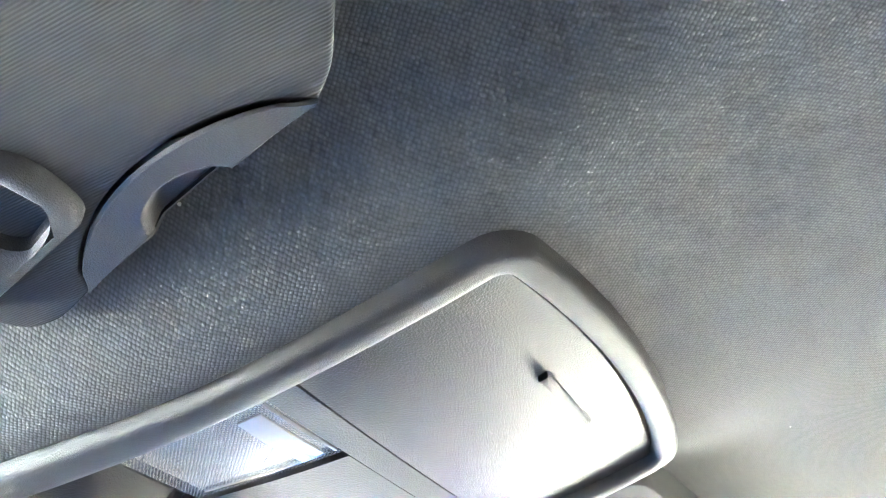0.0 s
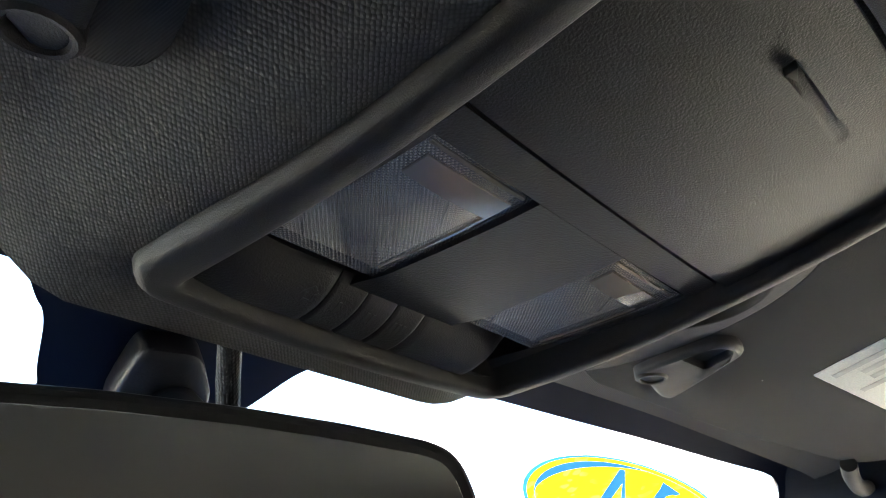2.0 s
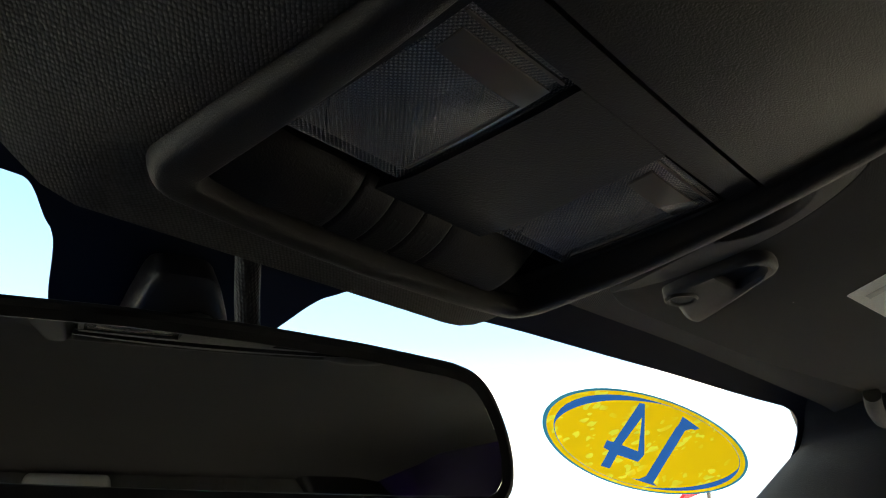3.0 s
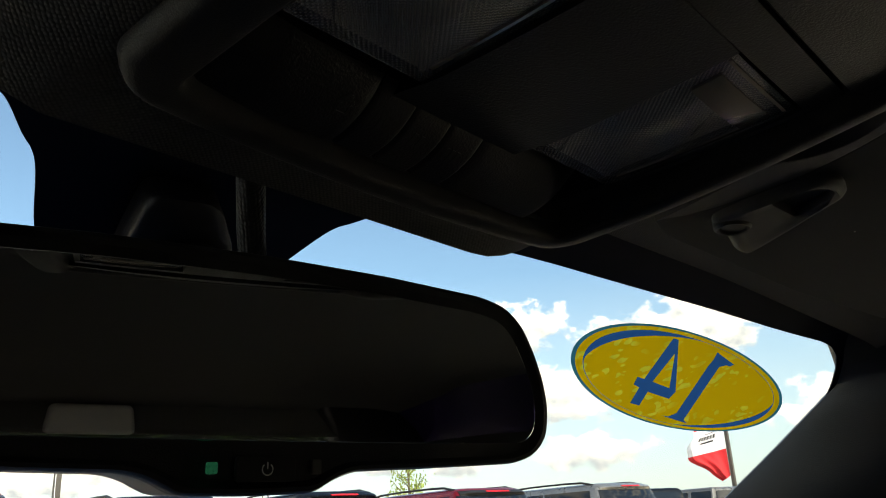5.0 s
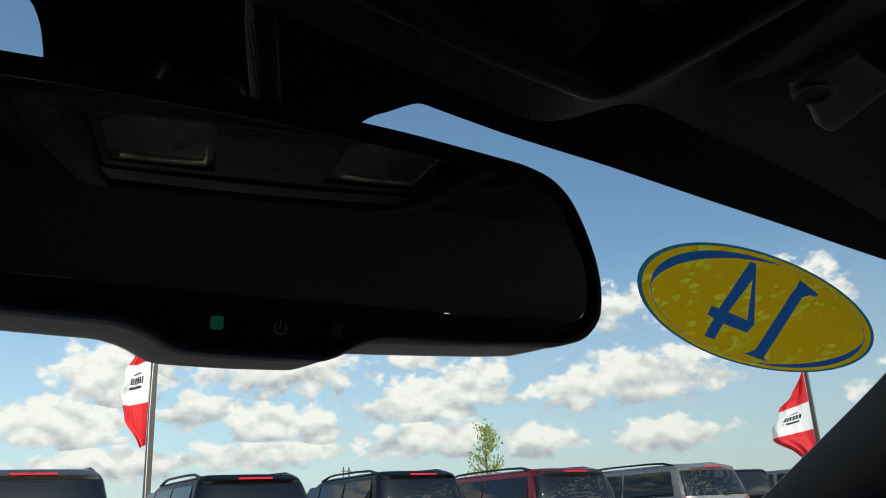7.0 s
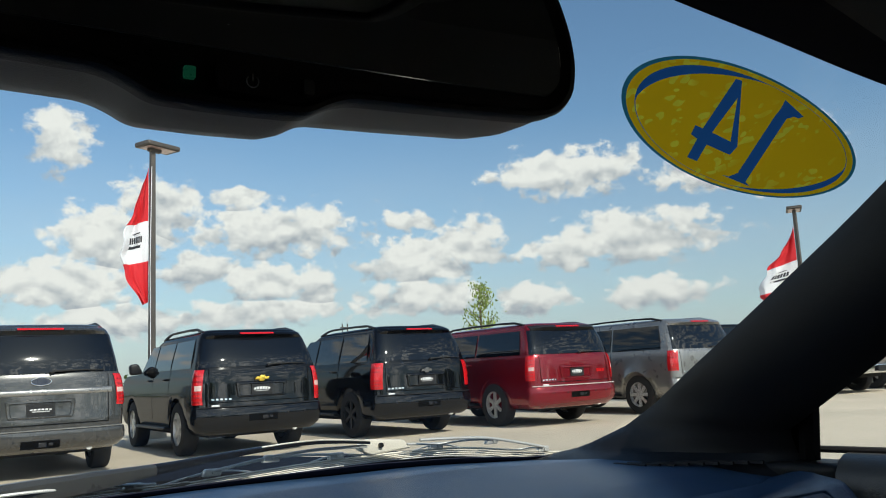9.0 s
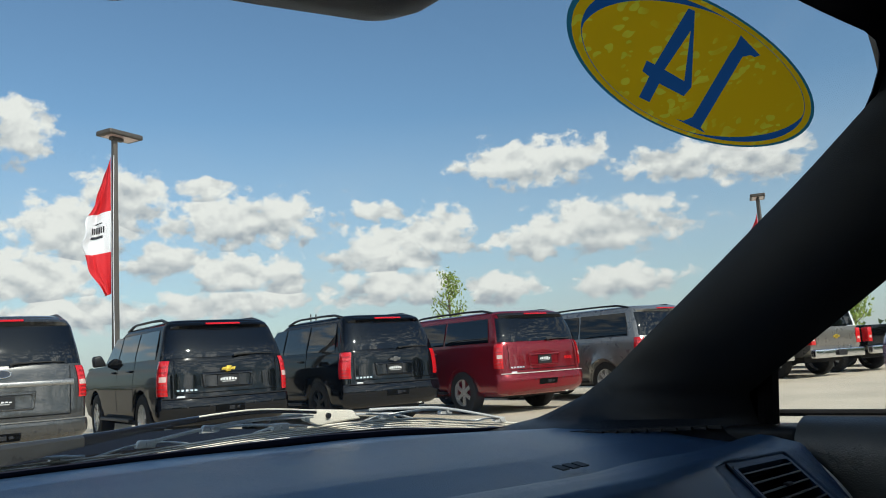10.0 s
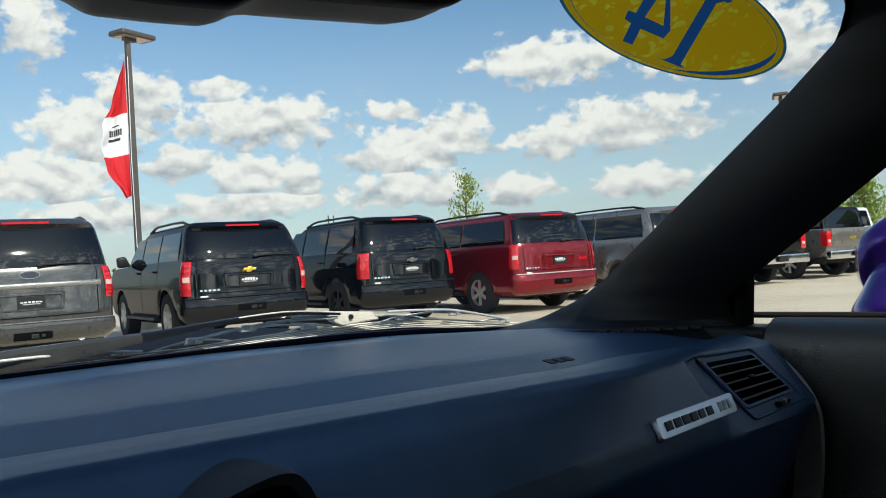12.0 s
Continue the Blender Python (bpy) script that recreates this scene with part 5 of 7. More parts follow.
def car_seat(label, x, y, wide, rest, low=0.0):
    th = thing("car_seat", label, "car seat", (x, y, 0.36), "seats of the car")
    bm = bmesh.new()
    slab(bm, [tuple(p) for p in rounded([(-wide, -0.25), (wide, -0.25), (wide * 0.95, 0.25), (-wide * 0.95, 0.25)], 0.06)], lambda a, b, w: Vector((x + a, y + 0.22 + b, 0.64 - w)), 0.26, 0.05)
    part("cushion", bm, "seat", th)
    bm = bmesh.new()
    slab(bm, [tuple(p) for p in rounded([(-wide, 0), (wide, 0), (wide * 0.8, 0.52), (-wide * 0.8, 0.52)], 0.08)], lambda a, b, w: Vector((x + a, y - 0.02 - 0.35 * b - w, 0.50 - low + b * 0.85)), 0.13, 0.05)
    part("backrest", bm, "seat", th)
    if rest:
        bm = bmesh.new()
        slab(bm, [tuple(p) for p in rounded([(-0.12, 0), (0.12, 0), (0.10, 0.15), (-0.10, 0.15)], 0.05)], lambda a, b, w: Vector((x + a, y - 0.16 - 0.1 * b - w, 1.08 + b)), 0.09, 0.035)
        part("headrest", bm, "seat", th)


car_seat("dark leather driver seat leaning back", -0.38, -0.40, 0.26, False)
car_seat("dark leather passenger seat leaning back", 0.38, -0.40, 0.26, False)
car_seat("dark leather rear bench below the back window", 0.0, -1.15, 0.56, False, 0.26)
bm = bmesh.new()
slab(bm, [tuple(p) for p in rounded([(-0.089, 0), (0.089, 0), (0.080, 0.060), (-0.080, 0.060)], 0.015)], lambda a, b, w: Vector((-0.048 + a, -1.15 - w, 1.262 + b)), 0.05, 0.012)
tagged(part("brake_lamp_housing", bm, "grey_block"), "grey high brake lamp housing above the back window", "lamp housing")

# ---------------------------------------------------------------- outside on the car

def g_at(p, off):
    return Vector((p[0], glass_y(p[0], p[1]) + 0.010 + off, p[1]))


def wiper(label, blade, bows, yokes, plate, rivet, arm):
    """A framed wiper: rubber with a steel strip and tan lines for the sun's gleam on it, bows with their yokes, a
    mounting plate and the long arm.
    """
    th = thing("wiper", label, "wiper", tuple(g_at(blade[0], 0.005)), "windscreen wipers")
    line = glide(blade)
    bm = bmesh.new()
    tube(bm, [g_at((p.x, p.y - 0.0108), 0.003) for p in line], 0.0013, 6)
    part("rubber_lip", bm, "rubber", th)
    # below the top one, tan strips stand in for sun glinting on the rubber
    for dz, off, rad, mat in ((0.0006, 0.0030, 0.0012, "wiper_pale"), (-0.0022, 0.0046, 0.0009, "wiper_pale"), (-0.0046, 0.0060, 0.0009, "wiper_pale"), (-0.0068, 0.0072, 0.0008, "wiper_pale"), (-0.0090, 0.0084, 0.0007, "wiper")):
        bm = bmesh.new()
        tube(bm, [g_at((p.x, p.y + dz), off) for p in line], rad, 6)
        part("steel_gleam_strip", bm, mat, th)
    for pts, rad in bows:
        bm = bmesh.new()
        tube(bm, [g_at(p, 0.009) for p in glide(pts)], rad, 8)
        part("bow", bm, "wiper", th, "grey steel bow of the blade")
    for x, z in yokes:
        bm = bmesh.new()
        slab(bm, [tuple(p) for p in rounded([(x - 0.0105, z - 0.0036), (x + 0.0085, z - 0.0040), (x + 0.0095, z + 0.0026), (x - 0.0070, z + 0.0036)], 0.002, 3)], lambda a, b, w: Vector((a, glass_y(x, z - 0.004) + 0.011 + w, b - 0.001)), 0.006, 0.0012)
        yk = part("yoke", bm, "wiper", th, "grey riveted yoke")
        bm = bmesh.new()
        c0 = Vector((x, glass_y(x, z - 0.004) + 0.0112, z - 0.001))
        tube(bm, [c0, c0 + Vector((0, -0.0020, 0.0))], 0.0016, 8)
        part("rivet", bm, "wiper", yk)
    if plate:
        bm = bmesh.new()
        slab(bm, [tuple(p) for p in rounded(plate, 0.003, 3)], lambda a, b, w: Vector((a, glass_y(0.45, 1.0545) + 0.014 + w, b - 0.0025)), 0.008, 0.0015)
        mp_ = part("mounting_plate", bm, "wiper_pale", th, "pale worn mounting plate")
        bm = bmesh.new()
        c0 = Vector((rivet[0], glass_y(0.45, 1.0545) + 0.0142, rivet[1] - 0.0025))
        tube(bm, [c0, c0 + Vector((0, -0.0030, 0.0))], 0.0028, 12)
        part("rivet", bm, "black", mp_)
    bm = bmesh.new()
    run = glide([(x, z) for x, z, h in arm])
    high = [p.y for p in glide([(x, h) for x, z, h in arm])]
    bend = len(run) // 2

    def bar_of(a, b, depth):
        rings = []
        for p, h in list(zip(run, high))[a:b]:
            c = g_at(p, 0.016)
            rings.append([c + Vector((0, dy * depth, dz * h)) for dy, dz in ((-0.4, -0.5), (-0.5, -0.3), (-0.5, 0.3), (-0.2, 0.5), (0.4, 0.5), (0.5, 0.3), (0.5, -0.5))])
        bm = bmesh.new()
        loft(bm, rings, True, True)
        return bm
    bm.free()
    part("arm", bar_of(bend - 1, len(run), 0.009), "arm_gloss", th, "satin black tapered wiper arm")
    # pale tube stands in for the sunlit top of the black arm
    bm = bmesh.new()
    tube(bm, [g_at(p, 0.0115) + Vector((0, 0, 0.46 * h)) for p, h in list(zip(run, high))[-12:]], 0.0008, 6)
    part("arm_sun_line", bm, "wiper_pale", th, "pale line for the sun along the arm's upper edge")
    # same black arm; its root is coloured greyer for the sky's sheen
    part("arm_base", bar_of(0, bend, 0.014), "arm_grey", th, "root of the black wiper arm, greyer for the sky's sheen")
    return th


wiper("framed windscreen wiper with pale worn mounting plate",
      [(0.205, 1.043), (0.242, 1.045), (0.311, 1.049), (0.371, 1.052), (0.433, 1.053), (0.489, 1.053), (0.553, 1.050), (0.640, 1.039), (0.716, 1.029)],
      [([(0.268, 1.0555), (0.319, 1.064), (0.364, 1.067), (0.420, 1.065)], 0.0016), ([(0.481, 1.0660), (0.526, 1.0640), (0.581, 1.0590), (0.679, 1.040)], 0.0016),
       ([(0.319, 1.063), (0.355, 1.0625), (0.394, 1.0585)], 0.0013), ([(0.470, 1.0625), (0.490, 1.0610), (0.512, 1.0585)], 0.0013), ([(0.512, 1.0585), (0.550, 1.0600), (0.585, 1.0575)], 0.0012),
       ([(0.225, 1.0455), (0.250, 1.0525), (0.268, 1.0550), (0.290, 1.0535), (0.311, 1.0495)], 0.0010), ([(0.371, 1.0525), (0.382, 1.0565), (0.394, 1.0580), (0.412, 1.0570), (0.433, 1.0535)], 0.0010),
       ([(0.489, 1.0535), (0.500, 1.0570), (0.512, 1.0580), (0.532, 1.0555), (0.553, 1.0505)], 0.0010), ([(0.640, 1.0395), (0.660, 1.0405), (0.682, 1.0380), (0.705, 1.0310)], 0.0010)],
      [(0.268, 1.0555), (0.319, 1.0638), (0.394, 1.0585), (0.512, 1.0585), (0.585, 1.0572), (0.682, 1.0385)],
      [(0.415, 1.0645), (0.418, 1.0700), (0.428, 1.0735), (0.477, 1.0690), (0.488, 1.0590), (0.432, 1.0570)], (0.444, 1.0660),
      [(0.02, 1.0450, 0.024), (0.10, 1.0535, 0.0205), (0.165, 1.0590, 0.0150), (0.220, 1.0645, 0.0085), (0.290, 1.0722, 0.0052), (0.354, 1.0752, 0.0042), (0.421, 1.0690, 0.0035)])
wiper("framed windscreen wiper lying along the screen's foot",
      [(-0.20, 1.040), (-0.08, 1.044), (0.06, 1.0475), (0.16, 1.0470), (0.25, 1.0465)], [([(-0.05, 1.046), (0.04, 1.054), (0.12, 1.056), (0.22, 1.049)], 0.0014)],
      [(0.04, 1.054), (0.20, 1.050)], None, None, [(-0.34, 1.036, 0.022), (-0.25, 1.045, 0.018), (-0.05, 1.055, 0.008), (0.08, 1.058, 0.005)])


def cowl_top(x):
    """Height of the cowl's lip behind the wipers, raised to stand for the bonnet's rear edge."""
    return 1.020 + 0.034 * smooth_step(0.74, 0.50, x) + 0.011 * smooth_step(0.45, 0.33, x) * smooth_step(0.10, 0.20, x)


# the raised lip is black in place of the purple bonnet's dark-looking edge
bm = bmesh.new()
sheet(bm, lambda p, q: (-0.80 + 1.6 * p, glass_y(0, 1.03) + 0.02 + 0.10 * q - 0.22 * (-0.80 + 1.6 * p) ** 2, cowl_top(-0.80 + 1.6 * p) - 0.020 * q - 0.018 * (1 - min(1.0, 4 * q))), 60, 8, (0, 0, -0.02))
tagged(part("cowl", bm, "arm_gloss"), "black plastic cowl below the windscreen, its lip standing for the bonnet's dark rear edge", "cowl", kind="structure")
bm = bmesh.new()
sheet(bm, lambda p, q: (-0.85 + 1.7 * p, 1.16 + 1.05 * q - 0.20 * (-0.85 + 1.7 * p) ** 2, 0.985 - 0.14 * q - 0.10 * (2 * p - 1) ** 4), 30, 16, (0, 0, -0.02))
tagged(part("car_bonnet", bm, "purple"), "glossy purple car bonnet ahead of the windscreen", "car bonnet", kind="structure")


def side_mirror():
    th = thing("side_mirror", "glossy purple door mirror outside the passenger window", "mirror", (0.80, 0.55, 1.03))
    c = Vector((1.008, 0.470, 1.098))
    fwd, rt, up = Vector((0.34, 0.94, 0)).normalized(), Vector((0.94, -0.34, 0)).normalized(), Vector((0, 0, 1))
    # depth forwards, size, shift towards the car
    prof = [(0.004, 0.90, 0.0), (-0.002, 0.94, 0.0), (0.0, 0.985, 0.0), (0.010, 1.0, 0.004), (0.026, 0.99, 0.016), (0.045, 0.94, 0.034), (0.065, 0.80, 0.047), (0.083, 0.56, 0.054), (0.093, 0.28, 0.056), (0.096, 0.06, 0.056)]

    def outline(s, n=48):
        pts = []
        for k in range(n):
            g = 2 * math.pi * k / n
            e = 0.72
            a = math.copysign(abs(math.cos(g)) ** e, math.cos(g)) * 0.100
            b = math.copysign(abs(math.sin(g)) ** e, math.sin(g)) * 0.064
            pts.append((a * s, b * s))
        return pts
    bm = bmesh.new()
    loft(bm, [[c + fwd * y + rt * (a - sh) + up * (b - 0.22 * sh) for a, b in outline(s)] for y, s, sh in prof], True, True)
    part("housing", bm, "purple", th, "purple lacquered mirror housing")
    bm = bmesh.new()
    loft(bm, [[c + fwd * y + rt * a + up * b for a, b in outline(s)] for y, s in ((0.003, 0.905), (0.0012, 0.89))], True, True)
    part("mirror_glass", bm, "mirror", th, smooth=False)
    bm = bmesh.new()                              # pale repeater in the inboard corner
    slab(bm, [tuple(p) for p in rounded([(-0.010, -0.013), (0.010, -0.010), (0.008, 0.012), (-0.012, 0.010)], 0.005, 3)], lambda a, b, w: c + fwd * (0.036 + a) + rt * (w - 0.1135) + up * (b * 0.7 - 0.034), 0.02, 0.003)
    part("repeater", bm, "grey_block", th, "pale grey repeater panel")
    bm = bmesh.new()
    foot = []
    for z, rx, ry, cx in ((1.030, 0.100, 0.055, 0.918), (1.038, 0.096, 0.052, 0.915), (1.046, 0.082, 0.045, 0.908), (1.055, 0.064, 0.038, 0.902), (1.065, 0.050, 0.033, 0.900), (1.076, 0.042, 0.030, 0.904), (1.088, 0.036, 0.026, 0.915)):
        foot.append([Vector((cx + rx * math.cos(g), 0.528 + ry * math.sin(g) - 0.2 * (cx - 0.90), z)) for g in [2 * math.pi * k / 32 for k in range(32)]])
    loft(bm, foot, True, True)
    part("foot", bm, "purple", th)
    return th


side_mirror()

# ---------------------------------------------------------------- the lot and what stands on it
GROUND = 0.05
bm = bmesh.new()
n = 48
rows_ = [[bm.verts.new((r * math.cos(2 * math.pi * k / n), r * math.sin(2 * math.pi * k / n), GROUND)) for k in range(n)] for r in (0.5, 6, 14, 24, 40, 80, 200, 600, 2500)]
for a, b in zip(rows_, rows_[1:]):
    for k in range(n):
        bm.faces.new((a[k], a[(k + 1) % n], b[(k + 1) % n], b[k]))
bm.faces.new(rows_[0])
ground = tagged(part("ground", bm, "concrete", smooth=False), "pale sunlit concrete of a dealer's parking lot", "ground", kind="structure")

HEAD = 15.0                                       # degrees by which the parked row faces to the right
FWD = Vector((math.sin(radians(HEAD)), math.cos(radians(HEAD)), 0))
ACROSS = Vector((math.cos(radians(HEAD)), -math.sin(radians(HEAD)), 0))


def quad_plate(bm, a, b, c, d, out, thick, r=0.06, shrink=0.0):
    """A pane or plate over the four corners a b c d of a flat face, rounded at the corners."""
    a, b, c, d, out = Vector(a), Vector(b), Vector(c), Vector(d), Vector(out).normalized()
    poly = rounded([(0, 0), (1, 0), (1, 1), (0, 1)], r, 3)
    f = lambda p, q, w: a.lerp(b, p).lerp(d.lerp(c, p), q) + out * w
    loft(bm, [[f(p[0], p[1], w) for p in poly] for w in (-thick, thick * 0.6)] + [[f(p[0], p[1], thick) for p in inset([tuple(p) for p in poly], 0.006)]], True, True)


def wheel_parts(th, x, y, r, side, mat, spokes):
    bm = bmesh.new()
    prof = [(0.62, -0.12), (0.80, -0.125), (0.96, -0.11), (1.0, -0.08), (1.0, 0.08), (0.96, 0.11), (0.80, 0.125), (0.62, 0.12)]
    loft(bm, [[Vector((x + side * w, y + r * k * math.cos(g), r + r * k * math.sin(g))) for g in [2 * math.pi * j / 32 for j in range(32)]] for k, w in prof])
    wh = part("wheel", bm, "tyre", th)
    bm = bmesh.new()
    loft(bm, [[Vector((x + side * w, y + r * k * math.cos(g), r + r * k * math.sin(g))) for g in [2 * math.pi * j / 32 for j in range(32)]] for k, w in ((0.66, -0.10), (0.66, 0.108), (0.61, 0.108), (0.58, 0.05))], True, False)
    part("rim", bm, mat, wh)
    # dark disc added behind the spokes for the shade in their gaps
    bm = bmesh.new()
    loft(bm, [[Vector((x + side * w, y + r * k * math.cos(g), r + r * k * math.sin(g))) for g in [2 * math.pi * j / 24 for j in range(24)]] for k, w in ((0.64, 0.02), (0.64, 0.03))], True, True)
    part("spoke_backing", bm, "under", wh)
    bm = bmesh.new()
    for j in range(spokes):
        g = 2 * math.pi * j / spokes
        m = Matrix.Translation((x + side * 0.085, y, r)) @ Matrix.Rotation(g, 4, "X")
        box(bm, (0, 0, r * 0.32), (0.03, r * 0.15, r * 0.56), m)
    tube(bm, [(x + side * 0.06, y, r), (x + side * 0.108, y, r)], r * 0.15, 14)
    part("spokes", bm, mat, wh)
    return wh


def side_profile(length, wb_r, wb_f, r, z0, z1, nose, tail_in):
    """Lower body seen from the side, with its wheel arches; y from the rear bumper (0) to the front."""
    pts = [(0.03, z0 + 0.20), (0.0, z0 + 0.28), (0.0, z0 + 0.44), (0.06, z0 + 0.47), (0.07 + tail_in, z1)]
    pts += [(length - nose, z1 - 0.02), (length - 0.25, z1 - 0.12), (length - 0.05, z1 - 0.28), (length, z0 + 0.4), (length - 0.03, z0 + 0.1), (length - 0.25, z0)]
    for c in (wb_f, wb_r):
        arch = [(c + (r * 1.17) * math.cos(radians(a)), r * 1.0 + (r * 1.17) * math.sin(radians(a))) for a in range(-20, 201, 22)]
        arch = [(y, max(z, z0)) for y, z in arch]
        pts += arch
    pts += [(0.30, z0 + 0.04)]
    return pts


def lower_body(th, prof, half, mat, name="body"):
    bm = bmesh.new()
    layers = [(-half, 0.035), (-half + 0.05, 0.0), (half - 0.05, 0.0), (half, 0.035)]
    rings = []
    cz = 0.75
    for x, d in layers:
        rings.append([Vector((x, y + (d if y < 0.12 else (-d if y > prof[5][0] else 0)), z - (d * 0.6 if z > cz else 0))) for y, z in prof])
    loft(bm, rings, True, True)
    bmesh.ops.triangulate(bm, faces=[f for f in bm.faces if len(f.verts) > 4])
    return part(name, bm, mat, th, bevel=0.045)


def suv(label, paint, base, turn, length=5.15, half=1.0, height=1.90, wheel="alloy", emblem="gold", tuck=0.84, lamp_h=0.46, stripe=False, spokes=6, lamp_in=0.17, flare=0.0, rail="black", black_corner=False, pale=True, sill=0.72, plate_z=0.0, pad="black", axle=1.10):
    """A full-size suv; y runs from its tail (0) forwards, z from the ground."""
    th = thing("suv", label, "suv", (0, 0, 0), "parked vehicles")
    r, L, H = 0.405, length, height
    wr, wf, belt = axle, 1.10 + 2.95 * L / 5.15, 1.27
    # levels of the shell: height, half width, tail, nose, depth of the rounded tail corners
    lev = [(0.33, 0.90, 0.16, L - 0.25, 0.16), (0.44, 0.972, 0.050, L - 0.12, 0.17), (0.60, 0.992, 0.02, L - 0.03, 0.18), (0.74, 1.001, 0.035, L, 0.18), (0.90, 1.002, 0.05, L - 0.01, 0.17),
           (1.05, 0.994, 0.055, L - 0.04, 0.17), (1.17, 0.977, 0.065, L - 0.08, 0.16), (1.24, 0.963, 0.075, L - 0.18, 0.16), (belt, 0.956, 0.085, L - 0.40, 0.16), (belt + 0.015, 0.951, 0.09, L - 1.30, 0.16),
           (belt + 0.06, 0.945, 0.105, L - 1.42, 0.16), (1.50, (0.945 + tuck) / 2 + 0.004, 0.172, L - 1.80, 0.155), (H - 0.17, tuck + 0.005, 0.27, L - 2.12, 0.15), (H - 0.09, tuck - 0.035, 0.315, L - 2.28, 0.16),
           (H - 0.045, tuck - 0.085, 0.36, L - 2.42, 0.18), (H - 0.018, tuck - 0.17, 0.44, L - 2.6, 0.2), (H, 0.45, 0.75, L - 2.9, 0.25)]

    def at_level(z):
        for a, b in zip(lev, lev[1:]):
            if z <= b[0]:
                t = max(0.0, (z - a[0]) / (b[0] - a[0]))
                if belt + 0.06 < z < H - 0.10:    # a gentle curve up the glass
                    u = (z - belt - 0.06) / (H - 0.17 - belt - 0.06)
                    return [belt_w + (roof_w - belt_w) * u ** k for belt_w, roof_w, k in zip(lev[10][1:], lev[12][1:], (1.1, 1.25, 1, 1))]
                return [p + (q - p) * t for p, q in zip(a[1:], b[1:])]
        return lev[-1][1:]

    def corner(g, z, out=0.0):
        """Round the tail by angle: 0 on its one flank, 180 on the other."""
        w, y0, _, k = at_level(z)
        c, s = math.cos(radians(g)), math.sin(radians(g))
        e = 2 / 3.4
        x = (half * w + out) * math.copysign(abs(c) ** e, c)
        return Vector((x, y0 + k - (k + out) * abs(s) ** e - 0.045 * (1 - (x / half) ** 2), z))

    def on_rear(x, z, out=0.0):
        w, y0, _, k = at_level(z)
        u = min(1.0, abs(x) / (half * w))
        return Vector((x, y0 + k - k * (1 - u ** 3.4) ** (1 / 3.4) - 0.045 * (1 - (x / half) ** 2) - out, z + out * (0.3 if z > belt else 0.0)))

    def on_side(sd, y, z, out=0.0):
        return Vector((sd * (half * at_level(z)[0] + out), y, z + out * (0.25 if z > belt else 0)))

    def arch(y):
        for c in (wr, wf):
            d = abs(y - c) / (r * 1.16)
            if d < 1:
                return r + r * 1.16 * math.sqrt(1 - d * d)
        return 0.0
    # shell: tail, flanks with their wheel arches, nose
    bm = bmesh.new()
    rings = []
    for z, w, y0, y1, k in lev:
        ring = [corner(180 - 180 * j / 18, z) for j in range(19)]
        flank = [y0 + k + (y1 - 0.25 - y0 - k) * j / 56 for j in range(1, 56)]
        ring += [Vector((half * w, y, z)) for y in flank]
        ring += [Vector((half * w * math.copysign(abs(math.cos(radians(a))) ** 0.6, math.cos(radians(a))), y1 - 0.25 + 0.25 * math.sin(radians(a)) ** 0.6, z)) for a in range(0, 181, 18)]
        ring += [Vector((-half * w, y, z)) for y in reversed(flank)]
        for p in ring:
            if abs(p.x) > half * 0.9 and p.z < 1.0:
                lift = arch(p.y)
                if p.z < lift:
                    p.z = lift
                if flare and z > 0.6:
                    p.x += math.copysign(flare * max(0, 1 - abs(p.z - lift) / 0.16) if lift else 0.0, p.x)
        rings.append(ring)
    loft(bm, rings, True, True)
    part("body", bm, paint, th, sharp=60)
    bm = bmesh.new()
    box(bm, (0, L / 2, 0.58), (half * 1.5, L - 0.5, 0.58))
    tube(bm, [(-half + 0.1, wr, r), (half - 0.1, wr, r)], 0.09, 10)
    box(bm, (0, 0.42, 0.42), (half * 1.1, 0.5, 0.10))
    part("underbody", bm, "under", th)
    # rear glass, spoiler with its lamp, wiper
    zt = H - 0.155
    bm = bmesh.new()
    sheet(bm, lambda p, q: corner(14 + 152 * p if black_corner else 22 + 136 * p, belt + 0.03 + (zt - belt - 0.03) * q, 0.006 + 0.004 * math.sin(math.pi * p)), 28, 10, (0, 0.012, 0))
    glass = part("rear_window", bm, "car_glass", th, "dark tinted rear window")
    bm = bmesh.new()
    sheet(bm, lambda p, q: on_rear((2 * p - 1) * half * (tuck - 0.07), zt - 0.005 + 0.085 * q, 0.012 + (0.085 * smooth_step(0, 0.35, q) - 0.05 * q) * (1 - 0.9 * (2 * p - 1) ** 8)), 28, 6, (0, 0.10, -0.01))
    sp = part("spoiler", bm, "black" if black_corner else paint, th)
    bm = bmesh.new()
    sheet(bm, lambda p, q: on_rear((2 * p - 1) * half * 0.27, zt + 0.026 + 0.028 * q, 0.094 - 0.008 * q), 8, 2, (0, 0.02, 0))
    part("brake_lamp", bm, "red_lens", sp, "red high brake lamp")
    bm = bmesh.new()
    a, b = on_rear(0.10, belt + 0.03, 0.03), on_rear(0.74, belt + 0.045, 0.03)
    tube(bm, [a, a.lerp(b, 0.1) + Vector((0, -0.012, 0.012)), a.lerp(b, 0.6) + Vector((0, -0.01, 0.012)), b], [0.02, 0.014, 0.010, 0.006], 6)
    part("rear_wiper", bm, "rubber", glass)
    cuts = [0.40, 1.84, 2.84, L - 1.66] if L > 5.5 else [0.42, 1.54, 2.56, L - 1.66]
    for sd in (-1, 1):
        for k in range(3):
            a, b = cuts[k] + 0.03, cuts[k + 1] - 0.03

            def pane(p, q):
                z = belt + 0.035 + (H - 0.155 - belt - 0.035) * q
